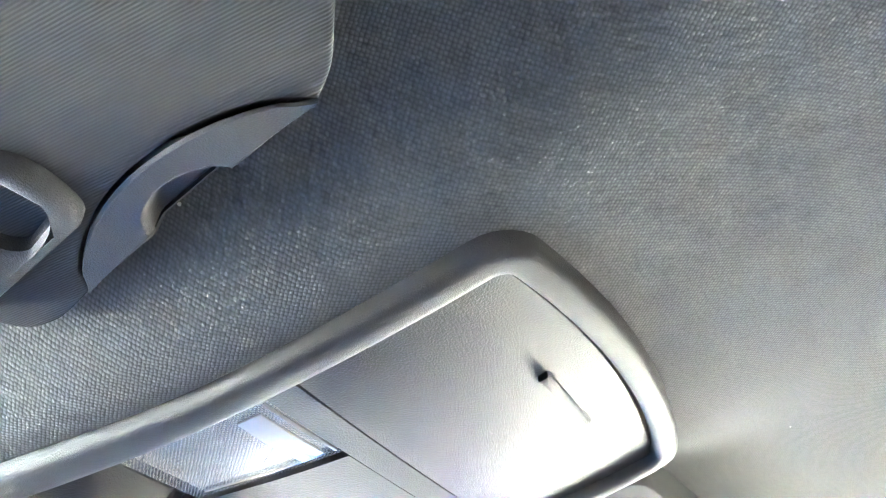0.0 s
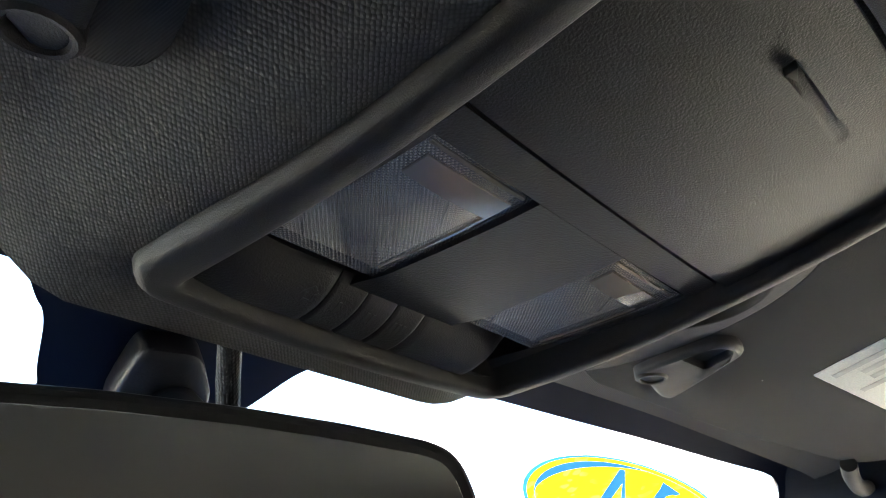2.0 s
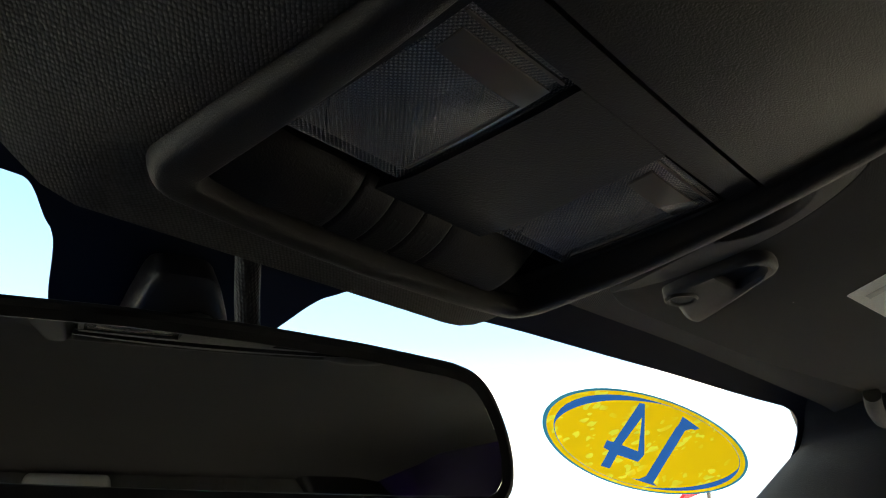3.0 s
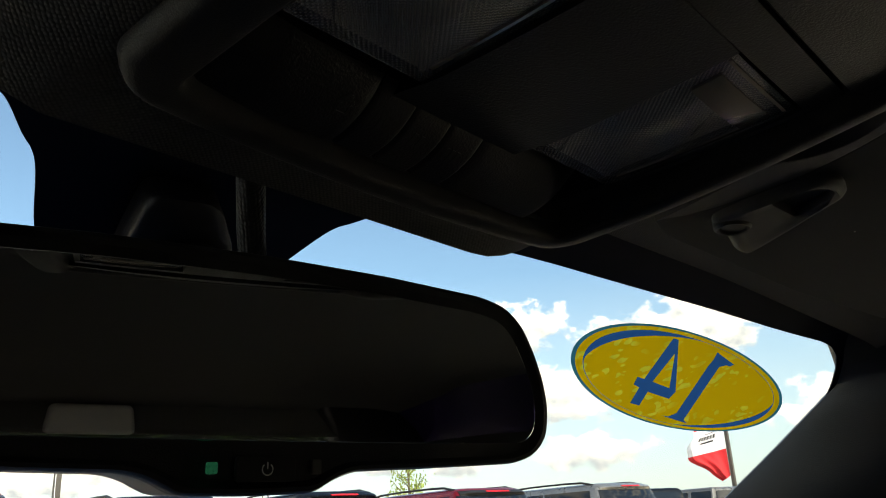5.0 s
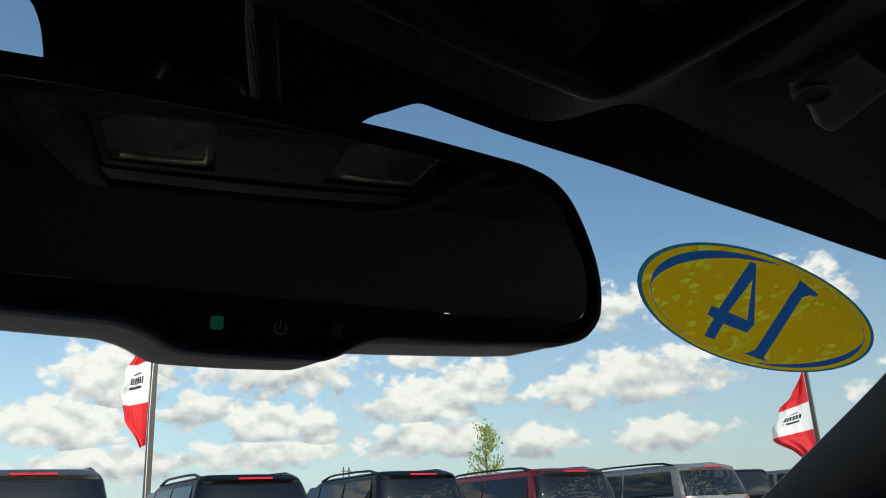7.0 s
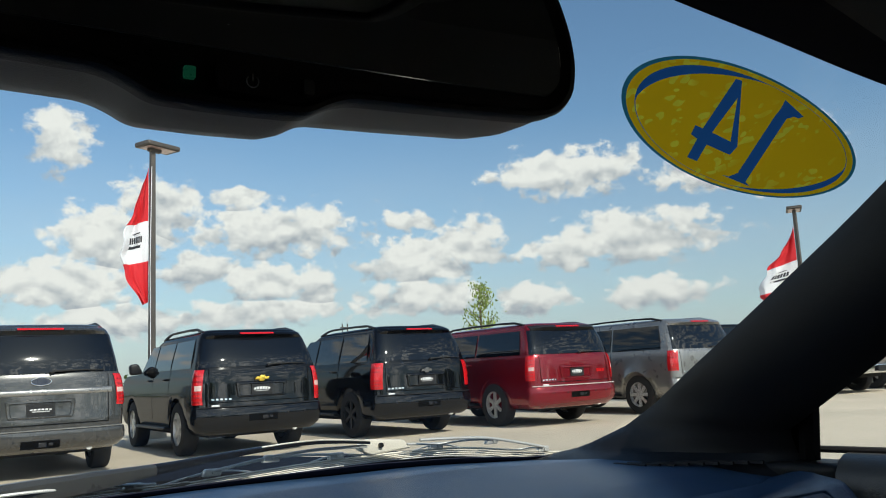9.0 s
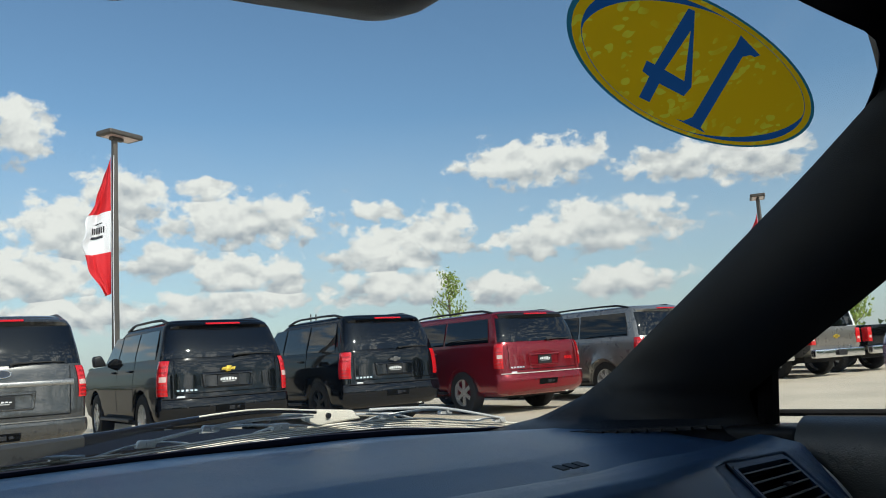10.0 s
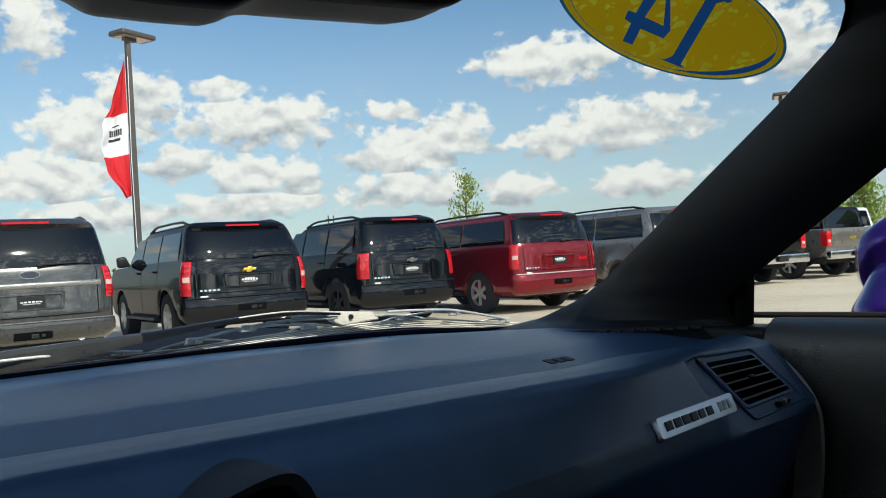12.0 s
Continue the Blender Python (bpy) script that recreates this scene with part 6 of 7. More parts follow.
                lean = (0.10 * q if k == 0 else 0.0), (-0.42 * q if k == 2 else 0.0)
                return on_side(sd, a + lean[0] + (b + lean[1] - a - lean[0]) * p, z, 0.007)
            bm = bmesh.new()
            sheet(bm, pane, 6, 8, (-sd * 0.012, 0, 0))
            part("side_window", bm, "car_glass", th)
        for y in (cuts[1], cuts[2]):              # shut lines of the doors
            bm = bmesh.new()
            sheet(bm, lambda p, q: on_side(sd, y - 0.006 + 0.012 * p, max(0.52, arch(y) + 0.04) + (belt - 0.54) * q, 0.0025), 1, 8)
            part("shut_line", bm, "gap", th)
        bm = bmesh.new()                           # roof rail
        x = sd * half * (tuck - 0.10)
        ys = [0.50, 0.80, 1.3, 2.2, L - 2.75, L - 2.45]
        tube(bm, [(x, y, H - 0.025 + dz) for y, dz in zip(ys, (-0.03, 0.036, 0.052, 0.054, 0.036, -0.03))], [0.026, 0.022, 0.019, 0.019, 0.022, 0.026], 8)
        part("roof_rail", bm, rail, th)
        # tail lamp wrapped round the corner: red above and below, pale in the middle
        zl, mid = belt - lamp_h, 90
        turn_ = math.degrees(math.acos((1 - lamp_in) ** 1.7))
        ga, gb = (1, turn_) if sd > 0 else (179, 180 - turn_)
        bm = bmesh.new()
        sheet(bm, lambda p, q: corner(ga + (gb - ga) * p, zl + lamp_h * q, 0.014 - 0.008 * abs(2 * q - 1) ** 6), 10, 10, (0, 0.03, 0))
        lamp = part("tail_lamp", bm, "red_lens", th, "red tail lamp")
        if pale:
            bm = bmesh.new()
            sheet(bm, lambda p, q: corner(ga + (gb - ga) * (0.35 + 0.6 * p), zl + lamp_h * (0.40 + 0.15 * q), 0.0165), 4, 2, (0, 0.01, 0))
            part("reverse_lens", bm, "pale_lens", lamp, "pale reversing lens")
        for j in range(5):                        # moulded ribs of the lens
            bm = bmesh.new()
            sheet(bm, lambda p, q: corner(ga + (gb - ga) * (0.12 + 0.76 * p), zl + lamp_h * ((0.06, 0.18, 0.30, 0.64, 0.80)[j] + 0.05 * q), 0.0165), 4, 1, (0, 0.01, 0))
            part("lens_rib", bm, "rib_lens", lamp, "darker moulded rib")
        wheel_parts(th, sd * (half - 0.135), wr, r, sd, wheel, spokes)
        wheel_parts(th, sd * (half - 0.135), wf, r, sd, wheel, spokes)
        bm = bmesh.new()                           # door mirror
        slab(bm, [tuple(p) for p in rounded([(0, 0.02), (0.25, 0.0), (0.27, 0.19), (0.10, 0.21)], 0.06, 4)], lambda a, b, w: Vector((sd * (half * 0.95 + a * 0.9), L - 1.80 + w, belt + 0.0 + b)), 0.14, 0.04)
        part("door_mirror", bm, "black" if paint != "paint_red" else paint, th)
        for yy in (cuts[1] + 0.10, cuts[2] + 0.12):
            bm = bmesh.new()
            tube(bm, [on_side(sd, yy, belt - 0.11, 0.0), on_side(sd, yy + 0.03, belt - 0.11, 0.03), on_side(sd, yy + 0.17, belt - 0.11, 0.03), on_side(sd, yy + 0.20, belt - 0.11, 0.0)], 0.015, 6)
            part("door_handle", bm, paint, th)
        bm = bmesh.new()
        box(bm, (sd * (half - 0.04), (wr + wf) / 2, 0.40), (0.17, wf - wr - 1.05, 0.05))
        part("running_board", bm, "black", th, bevel=0.015)
    # tailgate: shut lines, plate recess, plate, emblem, name
    for nm, x0, x1, z0, z1 in (("shut_line", -0.80, -0.79, sill + 0.07, belt), ("shut_line", 0.79, 0.80, sill + 0.07, belt), ("shut_line", -0.80, 0.80, sill + 0.065, sill + 0.077)):
        bm = bmesh.new()
        sheet(bm, lambda p, q: on_rear(half * (x0 + (x1 - x0) * p), z0 + (z1 - z0) * q, 0.003), 12, 6)
        part(nm, bm, "gap", th)
    pz = belt - 0.27 + plate_z
    bm = bmesh.new()
    o = [tuple(p) for p in rounded([(-0.37, pz - 0.15), (0.37, pz - 0.15), (0.40, pz + 0.08), (-0.40, pz + 0.08)], 0.03, 3)]
    i = [tuple(p) for p in rounded([(-0.33, pz - 0.125), (0.33, pz - 0.125), (0.35, pz + 0.035), (-0.35, pz + 0.035)], 0.03, 3)]
    ring_plate(bm, o, i, lambda a, b, w: on_rear(a, b, 0.022 - w), 0.03)
    part("plate_recess", bm, paint, th)
    bm = bmesh.new()
    box(bm, tuple(on_rear(0, pz - 0.045, 0.008)), (0.32, 0.010, 0.150))
    pl = part("number_plate", bm, "plate", th, "black dealer plate")
    for k in range(6):                            # dealer's name as plain bars
        bm = bmesh.new()
        sheet(bm, lambda p, q: on_rear(-0.125 + 0.043 * k + 0.032 * p + 0.006 * q, pz - 0.048 + 0.044 * q, 0.0145), 1, 1, (0, 0.003, 0))
        part("plate_bar", bm, "plate_white", pl)
    for x0, x1, dz, h_ in ((-0.10, 0.10, 0.012, 0.008), (-0.10, 0.10, -0.072, 0.014)):
        bm = bmesh.new()
        sheet(bm, lambda p, q: on_rear(x0 + (x1 - x0) * p, pz + dz + h_ * q, 0.0145), 2, 1, (0, 0.003, 0))
        part("plate_bar", bm, "print_grey", pl)
    bm = bmesh.new()
    if emblem == "oval":
        loft(bm, [[on_rear(0.115 * s * math.cos(g), belt - 0.07 + 0.048 * s * math.sin(g), 0.012 - d) for g in [2 * math.pi * k / 24 for k in range(24)]] for s, d in ((0.9, 0.0), (1.0, 0.01), (1.0, 0.03))], True, True)
        em = part("emblem", bm, "emblem_dark", th, "oval dark blue emblem")
        bm = bmesh.new()
        tube(bm, [on_rear(0.115 * math.cos(g), belt - 0.07 + 0.048 * math.sin(g), 0.012) for g in [2 * math.pi * k / 24 for k in range(25)]], 0.006, 6)
        part("emblem_ring", bm, "bright", em)
    elif emblem == "letters":                     # maker's letters at the gate's far edge as plain bars
        for k in range(3):
            sheet(bm, lambda p, q: on_rear(half * 0.50 + 0.075 * k + 0.055 * p, belt - 0.33 + 0.055 * q, 0.007), 1, 1, (0, 0.006, 0))
        part("name_bar", bm, "red_lens", th)
    else:
        for w_, h_, d_ in ((0.20, 0.042, 0.020), (0.075, 0.085, 0.024)):
            slab(bm, [(-w_ / 2 - 0.012, -h_ / 2), (w_ / 2 - 0.012, -h_ / 2), (w_ / 2 + 0.012, h_ / 2), (-w_ / 2 + 0.012, h_ / 2)], lambda a, b, w: on_rear(a, belt - 0.15 + b, d_ + 0.02 - w), 0.03, 0.004)
        part("emblem", bm, emblem, th, "bow-shaped emblem")
    for k in range(5):                            # model name as plain bars
        bm = bmesh.new()
        sheet(bm, lambda p, q: on_rear(half * -0.77 + 0.062 * k + 0.036 * p, belt - 0.446 + 0.026 * q, 0.007), 1, 1, (0, 0.006, 0))
        part("name_bar", bm, "bright", th)
    bm = bmesh.new()
    sheet(bm, lambda p, q: on_rear(half * -0.77 + 0.11 * p, sill + 0.012 + 0.030 * q, 0.008), 2, 1, (0, 0.004, 0))
    part("dealer_tag", bm, "plate_white", th)
    if stripe:
        bm = bmesh.new()
        sheet(bm, lambda p, q: on_rear(half * 0.84 * (2 * p - 1), belt - 0.24 + 0.075 * q, 0.016 * (1 - (2 * q - 1) ** 4) + 0.003), 14, 6, (0, 0.01, 0))
        part("bright_strip", bm, "paint_silver", th, "broad satin strip across the tailgate")
    # bumper wrapped round the tail, scuff pad, hitch, exhaust
    bm = bmesh.new()
    sheet(bm, lambda p, q: corner(180 * p, 0.35 + (sill - 0.35) * q, 0.045 * math.sin(math.pi * (0.12 + 0.82 * q)) ** 0.6), 30, 10, (0, 0.02, 0))
    bp = part("bumper", bm, paint, th)
    bm = bmesh.new()
    sheet(bm, lambda p, q: corner(24 + 132 * p, sill + 0.002 + 0.004 * q, 0.038 - 0.03 * q), 20, 1, (0, 0, 0.012))
    part("step_pad", bm, pad, bp, "paler scuff pad on the bumper")
    for x in (-0.62, -0.30, 0.38, 0.66):          # parking sensors
        bm = bmesh.new()
        c0 = on_rear(x, sill - 0.12, 0.040)
        tube(bm, [c0, c0 + Vector((0, -0.010, 0))], 0.014, 10)
        part("sensor", bm, "black", bp)
    bm = bmesh.new()
    sheet(bm, lambda p, q: on_rear(-0.22 + 0.44 * p, sill - 0.215 + 0.10 * q, 0.0495), 6, 2, (0, 0.02, 0))
    hb = part("hitch_recess", bm, "gap", bp)
    bm = bmesh.new()
    box(bm, tuple(on_rear(0.02, sill - 0.168, 0.055)), (0.09, 0.03, 0.055))
    box(bm, tuple(on_rear(0.115, sill - 0.165, 0.052)), (0.05, 0.02, 0.035))
    part("hitch", bm, "black", hb, bevel=0.008)
    bm = bmesh.new()
    tube(bm, [(half - 0.42, 0.6, 0.37), (half - 0.42, 0.10, 0.36)], 0.040, 12)
    part("exhaust", bm, "wiper", th)
    th.matrix_basis = Matrix.Translation((base[0], base[1], GROUND)) @ Matrix.Rotation(radians(-turn), 4, "Z")
    return th


def pickup(label, paint, base, turn, half=1.0, height=1.90):
    th = thing("pickup_truck", label, "pickup truck", (0, 0, 0), "parked vehicles")
    length, r, z0, bed = 5.8, 0.42, 0.52, 1.30
    wr, wf = 1.25, 4.85
    lower_body(th, side_profile(length, wr, wf, r, z0, bed, 1.35, -0.02), half, paint)
    bm = bmesh.new()
    y0, y1, y2, y3 = 1.98, 2.10, 3.70, 4.45
    hw, tw = half - 0.05, half * 0.82
    loft(bm, [[Vector((x, y, z)) for x, y in ((-w, a), (w, a), (w, b), (-w, b))] for z, w, a, b in ((bed - 0.06, hw, y0, y3), (bed + 0.02, hw, y0, y3), (height - 0.03, tw, y1, y2), (height + 0.01, tw * 0.92, y1 + 0.08, y2 - 0.08))], True, True)
    part("cab", bm, paint, th, bevel=0.05)
    t = lambda x, k: Vector((x * (hw + (tw - hw) * k), y0 + (y1 - y0) * k - 0.005, bed + (height - bed) * k))
    bm = bmesh.new()
    quad_plate(bm, t(-0.86, 0.12), t(0.86, 0.12), t(0.84, 0.86), t(-0.84, 0.86), (0, -1, 0.1), 0.01, 0.06)
    part("rear_window", bm, "car_glass", th)
    for sd in (-1, 1):
        s = lambda y, k: Vector((sd * (hw + (tw - hw) * k + 0.005), y, bed + (height - bed) * k))
        for a, b in ((y0 + 0.12, 2.85), (2.95, y3 - 0.35)):
            bm = bmesh.new()
            quad_plate(bm, s(a, 0.10), s(b, 0.10), s(min(b, y2 + 0.02), 0.86), s(a + 0.04, 0.86), (sd, 0, 0.3), 0.01, 0.06)
            part("side_window", bm, "car_glass", th)
        wheel_parts(th, sd * (half - 0.14), wr, r, sd, "alloy", 6)
        wheel_parts(th, sd * (half - 0.14), wf, r, sd, "alloy", 6)
        bm = bmesh.new()
        x0, x1 = sd * (half - 0.17), sd * (half + 0.005)
        slab(bm, [tuple(p) for p in rounded([(min(x0, x1), 0.84), (max(x0, x1), 0.84), (max(x0, x1), 1.24), (min(x0, x1), 1.24)], 0.02, 3)], lambda a, b, w: Vector((a, -0.012 + w, b)), 0.2, 0.015)
        lamp = part("tail_lamp", bm, "red_lens", th, "red tail lamp")
        bm = bmesh.new()
        box(bm, ((x0 + x1) / 2, -0.014, 0.98), (0.09, 0.01, 0.07))
        part("reverse_lens", bm, "pale_lens", lamp)
        bm = bmesh.new()
        slab(bm, [tuple(p) for p in rounded([(0, 0), (0.26, 0.02), (0.26, 0.24), (0.03, 0.24)], 0.05, 4)], lambda a, b, w: Vector((sd * (hw + a * 0.9), y3 - 0.45 + w, bed + 0.02 + b)), 0.13, 0.03)
        part("door_mirror", bm, "black", th)
    bm = bmesh.new()
    slab(bm, [tuple(p) for p in rounded([(-half + 0.19, 0.80), (half - 0.19, 0.80), (half - 0.19, 1.29), (-half + 0.19, 1.29)], 0.02, 3)], lambda a, b, w: Vector((a, -0.010 + w, b)), 0.06, 0.01)
    tg = part("tailgate", bm, paint, th)
    bm = bmesh.new()
    for w_, h_ in ((0.24, 0.055), (0.09, 0.11)):
        slab(bm, [(-w_ / 2, 1.04 - h_ / 2), (w_ / 2, 1.04 - h_ / 2), (w_ / 2 + 0.014, 1.04 + h_ / 2), (-w_ / 2 + 0.014, 1.04 + h_ / 2)], lambda a, b, w: Vector((a, -0.024 + w, b)), 0.02, 0.004)
    part("emblem", bm, "gold", tg, "bow-shaped gold emblem")
    bm = bmesh.new()
    slab(bm, [tuple(p) for p in rounded([(-half, 0.50), (half, 0.50), (half, 0.72), (-half, 0.72)], 0.04, 4)], lambda a, b, w: Vector((a, -0.16 + w + 0.06 * (a / half) ** 4, b)), 0.16, 0.025)
    bp = part("bumper", bm, "bright", th, "bright chromed rear bumper")
    bm = bmesh.new()
    box(bm, (0, -0.165, 0.62), (0.32, 0.01, 0.15))
    part("number_plate", bm, "plate", bp)
    bm = bmesh.new()
    box(bm, (0, length / 2, 0.46), (half * 1.5, length - 0.9, 0.16))
    part("underbody", bm, "under", th)
    th.matrix_basis = Matrix.Translation((base[0], base[1], GROUND)) @ Matrix.Rotation(radians(-turn), 4, "Z")
    return th


ROW0 = Vector((6.19, 11.17, 0))
TURN = HEAD - 4.5                                 # the cars stand a little askew to the row


def spot(k, back=0.0):
    return ROW0 + ACROSS * k + FWD * back


suv("parked dark grey suv with satin strip across its tailgate", "paint_grey", spot(-2.75, -0.75), TURN, 5.6, 1.0, 1.95, emblem="oval", stripe=True, lamp_h=0.40, tuck=0.86, lamp_in=0.11, sill=0.60, plate_z=-0.10, pad="paint_silver")
suv("parked glossy black suv with gold emblem and dealer plate", "paint_black", spot(0.24), TURN, 5.13, 0.97, 1.885, lamp_h=0.50, tuck=0.84, lamp_in=0.115)
suv("parked glossy black newer suv with black wheels", "paint_black", spot(3.31, 0.6), TURN, 5.18, 0.965, 1.93, wheel="black", emblem="mirror_shell", lamp_h=0.44, tuck=0.82, lamp_in=0.15, pale=False)
suv("parked dark red suv with chrome wheels", "paint_red", spot(6.17, 0.1), TURN, 5.65, 1.02, 1.90, emblem="letters", lamp_h=0.44, tuck=0.84, spokes=6, lamp_in=0.10, pad="wiper", rail="black", black_corner=True, axle=1.27)
suv("parked silver suv with flared wheel arches", "paint_silver", spot(9.58, 0.1), TURN, 5.65, 1.0, 1.94, emblem="bright", lamp_h=0.40, tuck=0.85, flare=0.05, spokes=8, lamp_in=0.14, pale=False)
pickup("parked black pickup truck with chromed bumper", "paint_black", (19.7, 8.8), HEAD + 2, 1.0, 1.93)
pickup("parked bronze grey pickup truck with gold emblem", "paint_bronze", (22.7, 8.1), HEAD + 2, 1.0, 1.93)
pickup("parked black pickup truck with red tail lamps", "paint_black", (25.6, 7.6), HEAD + 2, 1.02, 1.97)
pickup("parked white pickup truck beyond the black one", "paint_white", (29.5, 8.6), HEAD + 2, 1.02, 2.05)


def lamp_post(label, x, y, h, flip, lamp_turn):
    th = thing("lamp_post", label, "lamp post", (x, y, GROUND), "lamp posts of the lot")
    bm = bmesh.new()
    tube(bm, [(x, y, GROUND), (x, y, GROUND + 0.75)], 0.30, 20)
    part("concrete_base", bm, "concrete", th)
    bm = bmesh.new()
    rings = []
    for z, s in ((GROUND + 0.7, 0.066), (h * 0.5, 0.059), (h - 0.05, 0.052)):
        rings.append([Vector((x + a * s, y + b * s, z)) for a, b in ((-1, -0.8), (-0.8, -1), (0.8, -1), (1, -0.8), (1, 0.8), (0.8, 1), (-0.8, 1), (-1, 0.8))])
    loft(bm, rings, True, True)
    part("post", bm, "steel_post", th)
    bm = bmesh.new()
    m = Matrix.Translation((x, y, h)) @ Matrix.Rotation(radians(lamp_turn), 4, "Z")
    box(bm, (0.05, 0, -0.04), (0.30, 0.10, 0.08), m)
    part("bracket", bm, "steel_post", th)
    bm = bmesh.new()
    slab(bm, [tuple(p) for p in rounded([(-0.30, -0.24), (0.58, -0.24), (0.58, 0.24), (-0.30, 0.24)], 0.05, 3)], lambda a, b, w: m @ Vector((a, b, w)), 0.10, 0.025)
    head = part("lamp_head", bm, "steel_post", th, "flat shoebox lamp head")
    bm = bmesh.new()
    box(bm, (0.14, 0, -0.004), (0.70, 0.36, 0.008), m)
    part("lamp_lens", bm, "pale_lens", head)
    return th


def flag(label, x, y, top, drop, wide, way, seed):
    """A limp three-band flag tied along a post; way: direction in which it hangs out."""
    th = thing("flag", label, "flag", (x, y, top - drop), "flags on the lamp posts")
    w = Vector(way).normalized()
    nrm = Vector((-w.y, w.x, 0))
    start = Vector((x, y, 0)) + w * 0.08

    def cloth(p, q):
        t = q                                     # 0 at the top, 1 at the bottom
        reach = wide * ((0.06 + 0.94 * (t / 0.62) ** 0.9) if t < 0.62 else (1.0 - 0.80 * ((t - 0.62) / 0.38) ** 1.3)) * (1 + 0.06 * math.sin(17 * t + seed) + 0.05 * math.sin(31 * t + 2 * seed))
        sag = 0.30 * p * (1 - 0.6 * t) * wide
        fold = 0.14 * math.sin(5.2 * p + 3.5 * t + seed) * p + 0.07 * math.sin(12 * p - 6 * t + seed) * p + 0.03 * math.sin(23 * p + 9 * t) * p
        return start + w * (reach * p) + nrm * fold + Vector((0, 0, top - drop * t - sag))
    marks = ((0.0, 0.40, "flag_red", "red_band"), (0.40, 0.70, "flag_white", "white_band"), (0.70, 1.0, "flag_red", "red_band"))
    for a, b, mat, nm in marks:
        bm = bmesh.new()
        sheet(bm, lambda p, q: cloth(p, a + (b - a) * q), 18, 14, tuple(nrm * 0.006))
        ob = part(nm, bm, mat, th)
        if mat == "flag_white":
            rows_of = [(0.34, 0.26 + 0.085 * k, 0.26 + 0.085 * k + 0.062, 0.16) for k in range(6)] + [(0.56, 0.30, 0.74, 0.07), (0.24, 0.34, 0.62, 0.03)]
            for q0, p0, p1, hh in rows_of:        # dealer's name as plain bars, on both faces
                for sgn in (-0.008, 0.014):
                    bm = bmesh.new()
                    sheet(bm, lambda p, q: cloth(p0 + (p1 - p0) * p, a + (b - a) * (q0 + hh * q)) + nrm * sgn, 4, 2)
                    part("print_bar", bm, "ink", ob)
    return th


lamp_post("bronze steel lamp post with shoebox head", 7.46, 17.22, 6.29, 1, 15)
flag("limp red and white pennant flag on a lamp post", 7.46, 17.22, 5.85, 2.95, 0.60, (-0.93, 0.36, 0), 0.4)
lamp_post("bronze steel lamp post far across the lot", 26.9, 11.5, 5.85, 1, 25)
flag("limp red and white pennant flag on a far lamp post", 26.9, 11.5, 5.35, 2.9, 1.35, (-0.55, 0.83, 0), 1.7)
# thin cord down the near post
bm = bmesh.new()
tube(bm, [(7.40, 17.12, 5.85), (7.36, 17.10, 3.6), (7.39, 17.12, 1.4)], 0.008, 5)
tagged(part("flag_rope", bm, "flag_white"), "thin pale flag rope along the lamp post", "rope")


def tree(label, x, y, h, spread, seed, clumps, leaf_n, leaf_s, mat):
    rnd = random.Random(seed)
    th = thing("tree", label, "tree", (x, y, GROUND))
    bm = bmesh.new()
    tube(bm, [(x, y, GROUND), (x + 0.03, y, h * 0.35), (x - 0.02, y + 0.02, h * 0.7), (x, y, h * 0.97)], [h * 0.018, h * 0.014, h * 0.009, 0.01], 8)
    limbs = []
    for k in range(clumps):
        t = 0.28 + 0.70 * k / clumps
        g = rnd.uniform(0, 2 * math.pi)
        reach = spread * (1.05 - t) * rnd.uniform(0.7, 1.25) + 0.06
        a = Vector((x, y, h * t))
        b = a + Vector((math.cos(g) * reach, math.sin(g) * reach, reach * rnd.uniform(0.5, 1.0)))
        tube(bm, [a, a.lerp(b, 0.6) + Vector((0, 0, -0.04)), b], [h * 0.006, h * 0.004, 0.006], 5)
        limbs.append((a, b))
    part("trunk", bm, "bark", th)
    verts, faces = [], []
    for a, b in limbs:
        for _ in range(leaf_n):
            c = a.lerp(b, rnd.uniform(0.25, 1.1)) + Vector((rnd.gauss(0, 1), rnd.gauss(0, 1), rnd.gauss(0, 1))) * spread * 0.10
            q = Euler((rnd.uniform(0, 6.3), rnd.uniform(0, 6.3), rnd.uniform(0, 6.3))).to_matrix()
            s = leaf_s * rnd.uniform(0.6, 1.3)
            i = len(verts)
            verts += [c + q @ Vector(v) * s for v in ((-1, 0, 0), (0, -0.45, 0.08), (1, 0, 0), (0, 0.45, 0.08))]
            faces.append((i, i + 1, i + 2, i + 3))
    me = bpy.data.meshes.new("crown")
    me.from_pydata([tuple(v) for v in verts], [], faces)
    me.materials.append(M[mat])
    ob = new("crown", me)
    ob.parent = th
    ob.matrix_parent_inverse = world_of(th).inverted()
    tagged(ob, "small green leaves", kind="stuff")
    return th


tree("young slim green tree behind the parked row", 24.9, 24.2, 4.75, 1.35, 3, 26, 42, 0.075, "leaf")
tree("bushy green tree beyond the pickup trucks", 36.5, 12.4, 3.6, 1.7, 5, 40, 40, 0.11, "leaf")
tree("bushy dark green tree far across the lot", 42.0, 9.8, 4.2, 2.2, 9, 44, 40, 0.13, "leaf_dark")
tree("leafy tree behind the car, seen in the mirror", -3.0, -16.0, 5.2, 2.8, 11, 50, 50, 0.16, "leaf")
tree("leafy dark tree behind the car, seen in the mirror", -9.0, -18.0, 5.8, 3.0, 13, 50, 50, 0.17, "leaf_dark")
tree("broad leafy tree behind the car, seen in the mirror", 3.5, -17.0, 3.4, 2.2, 17, 50, 50, 0.16, "leaf_dark")
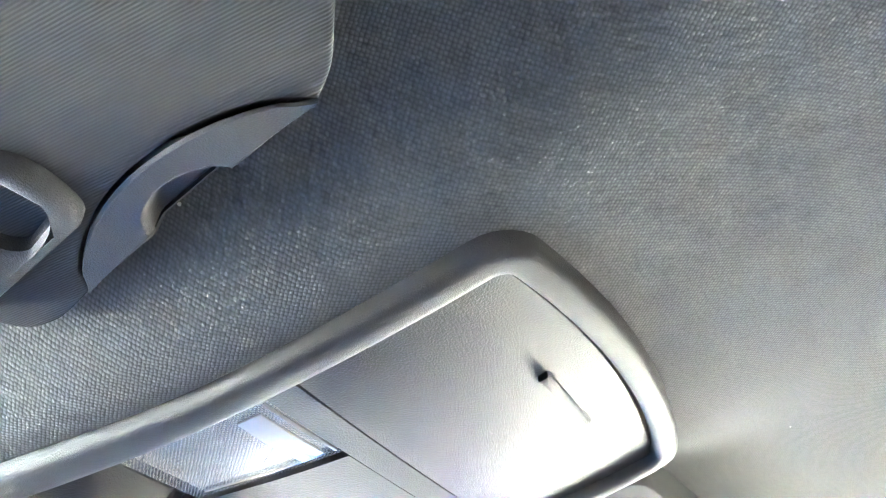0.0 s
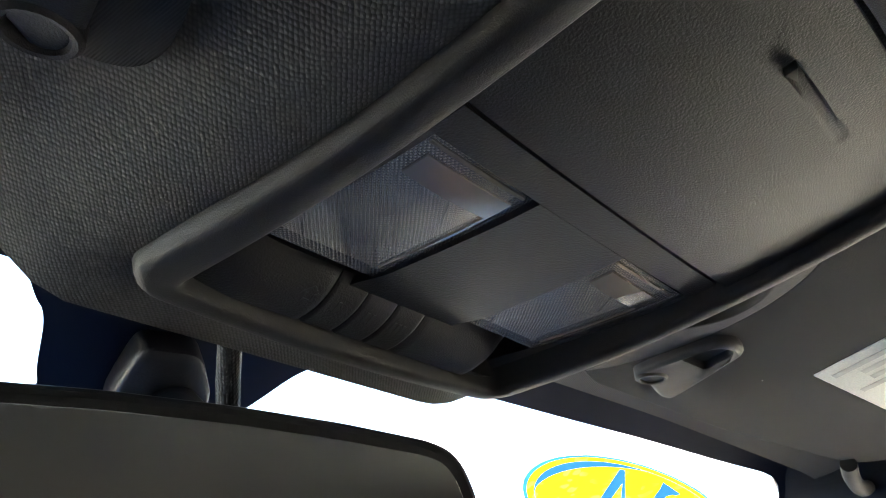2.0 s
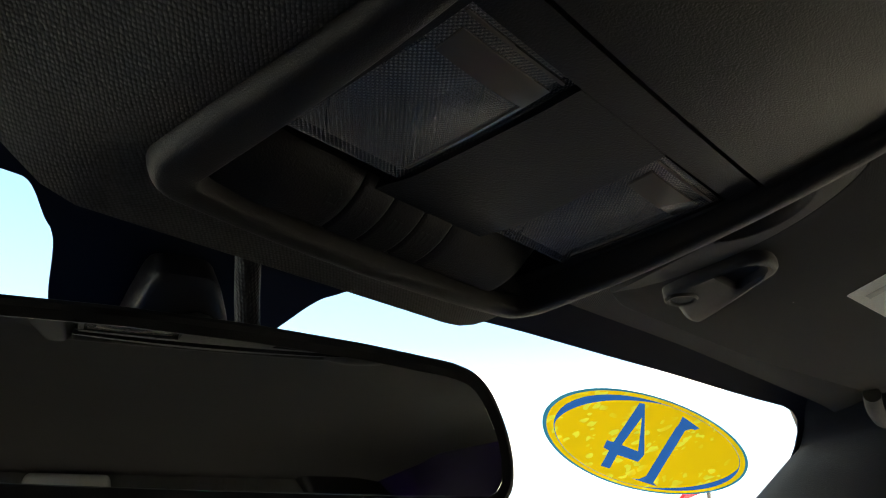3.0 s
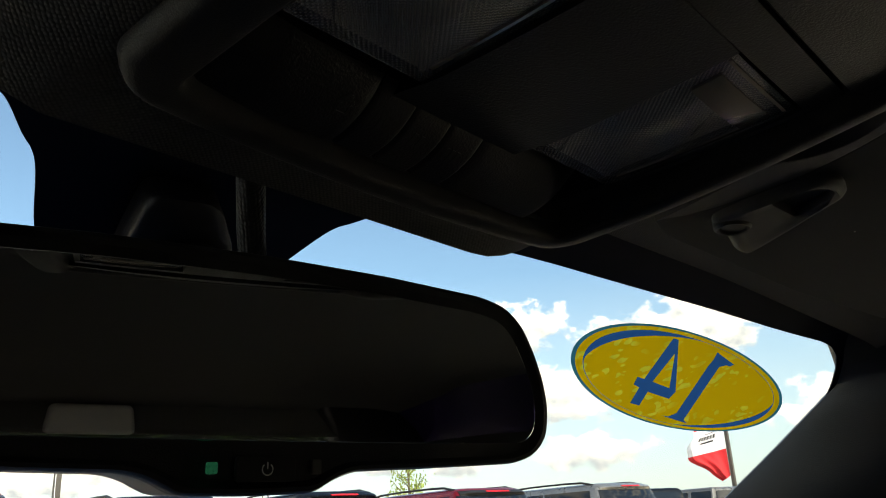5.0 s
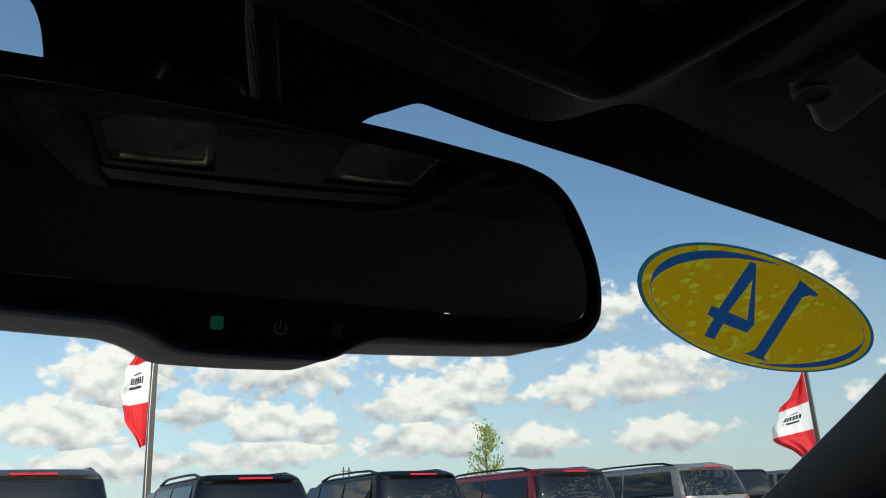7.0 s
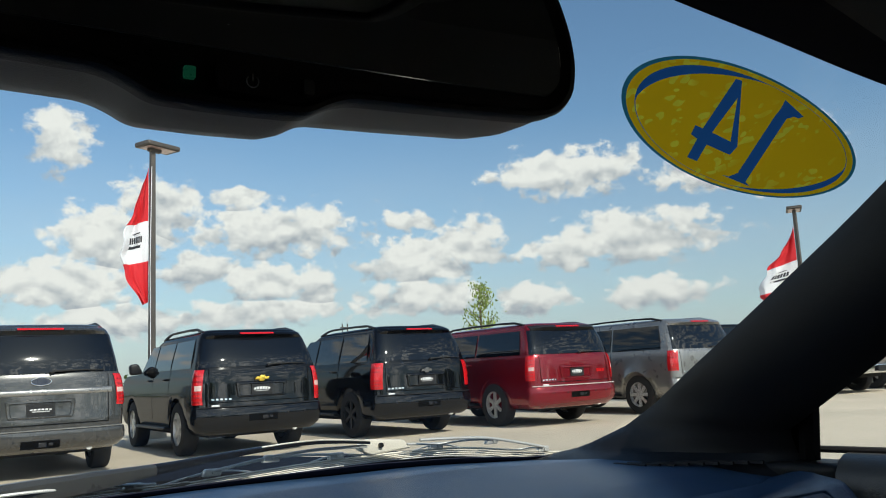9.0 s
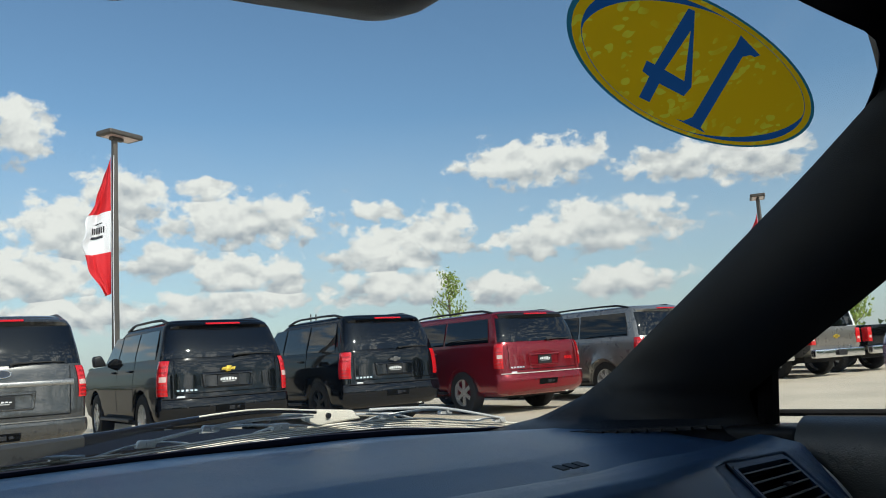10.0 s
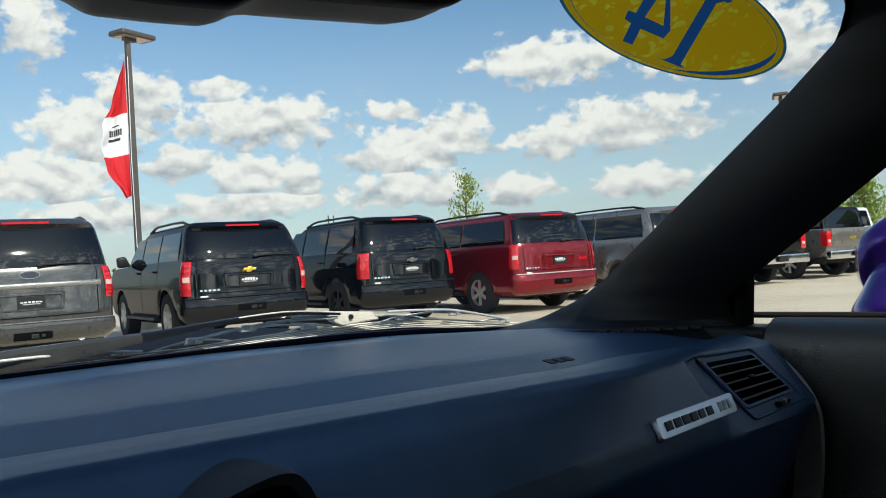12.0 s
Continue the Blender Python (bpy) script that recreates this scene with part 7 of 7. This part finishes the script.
# far mast
bm = bmesh.new()
for dx in (-0.25, 0.25):
    tube(bm, [(39.0 + dx, 52.6, GROUND), (39.0 + dx, 52.6, 5.2)], 0.05, 6)
for z in (2.0, 3.2, 4.2, 4.9):
    box(bm, (39.0, 52.6, z), (0.9, 0.08, 0.08))
tagged(part("radio_mast", bm, "steel_post"), "small grey mast far off over the roofs", "mast")
# low line of far woods along the horizon
rnd = random.Random(21)
verts, faces = [], []
for k in range(7000):
    g = rnd.uniform(0, 2 * math.pi)
    rr = rnd.uniform(170, 190)
    c = Vector((rr * math.sin(g), rr * math.cos(g), GROUND + rnd.random() ** 1.6 * 3.2))
    q = Euler((rnd.uniform(0, 6.3), rnd.uniform(0, 6.3), rnd.uniform(0, 6.3))).to_matrix()
    i = len(verts)
    verts += [tuple(c + q @ Vector(v) * rnd.uniform(0.35, 0.7)) for v in ((-1, 0, 0), (0, -0.8, 0.3), (1, 0, 0), (0, 0.8, 0.3))]
    faces.append((i, i + 1, i + 2, i + 3))
me = bpy.data.meshes.new("far_woods")
me.from_pydata(verts, [], faces)
me.materials.append(M["leaf_dark"])
tagged(new("far_woods", me), "low dark line of far woods on the horizon", "woods", kind="stuff")

# belt of trees behind the car, seen in the mirrors and in the paint of the parked row
rnd = random.Random(33)
verts, faces = [], []
for k in range(9000):
    g = radians(rnd.uniform(95, 300))
    rr = rnd.uniform(38, 46)
    top = 4.2 + 1.6 * math.sin(g * 9) + 1.0 * math.sin(g * 23 + 1)
    c = Vector((rr * math.sin(g), rr * math.cos(g), GROUND + 0.4 + rnd.random() * top))
    q = Euler((rnd.uniform(0, 6.3), rnd.uniform(0, 6.3), rnd.uniform(0, 6.3))).to_matrix()
    i = len(verts)
    verts += [tuple(c + q @ Vector(v) * rnd.uniform(0.4, 0.8)) for v in ((-1, 0, 0), (0, -0.7, 0.2), (1, 0, 0), (0, 0.7, 0.2))]
    faces.append((i, i + 1, i + 2, i + 3))
me = bpy.data.meshes.new("tree_belt")
me.from_pydata(verts, [], faces)
me.materials.append(M["leaf_dark"])
tagged(new("tree_belt", me), "dense green belt of trees behind the parking lot", "woods", kind="stuff")
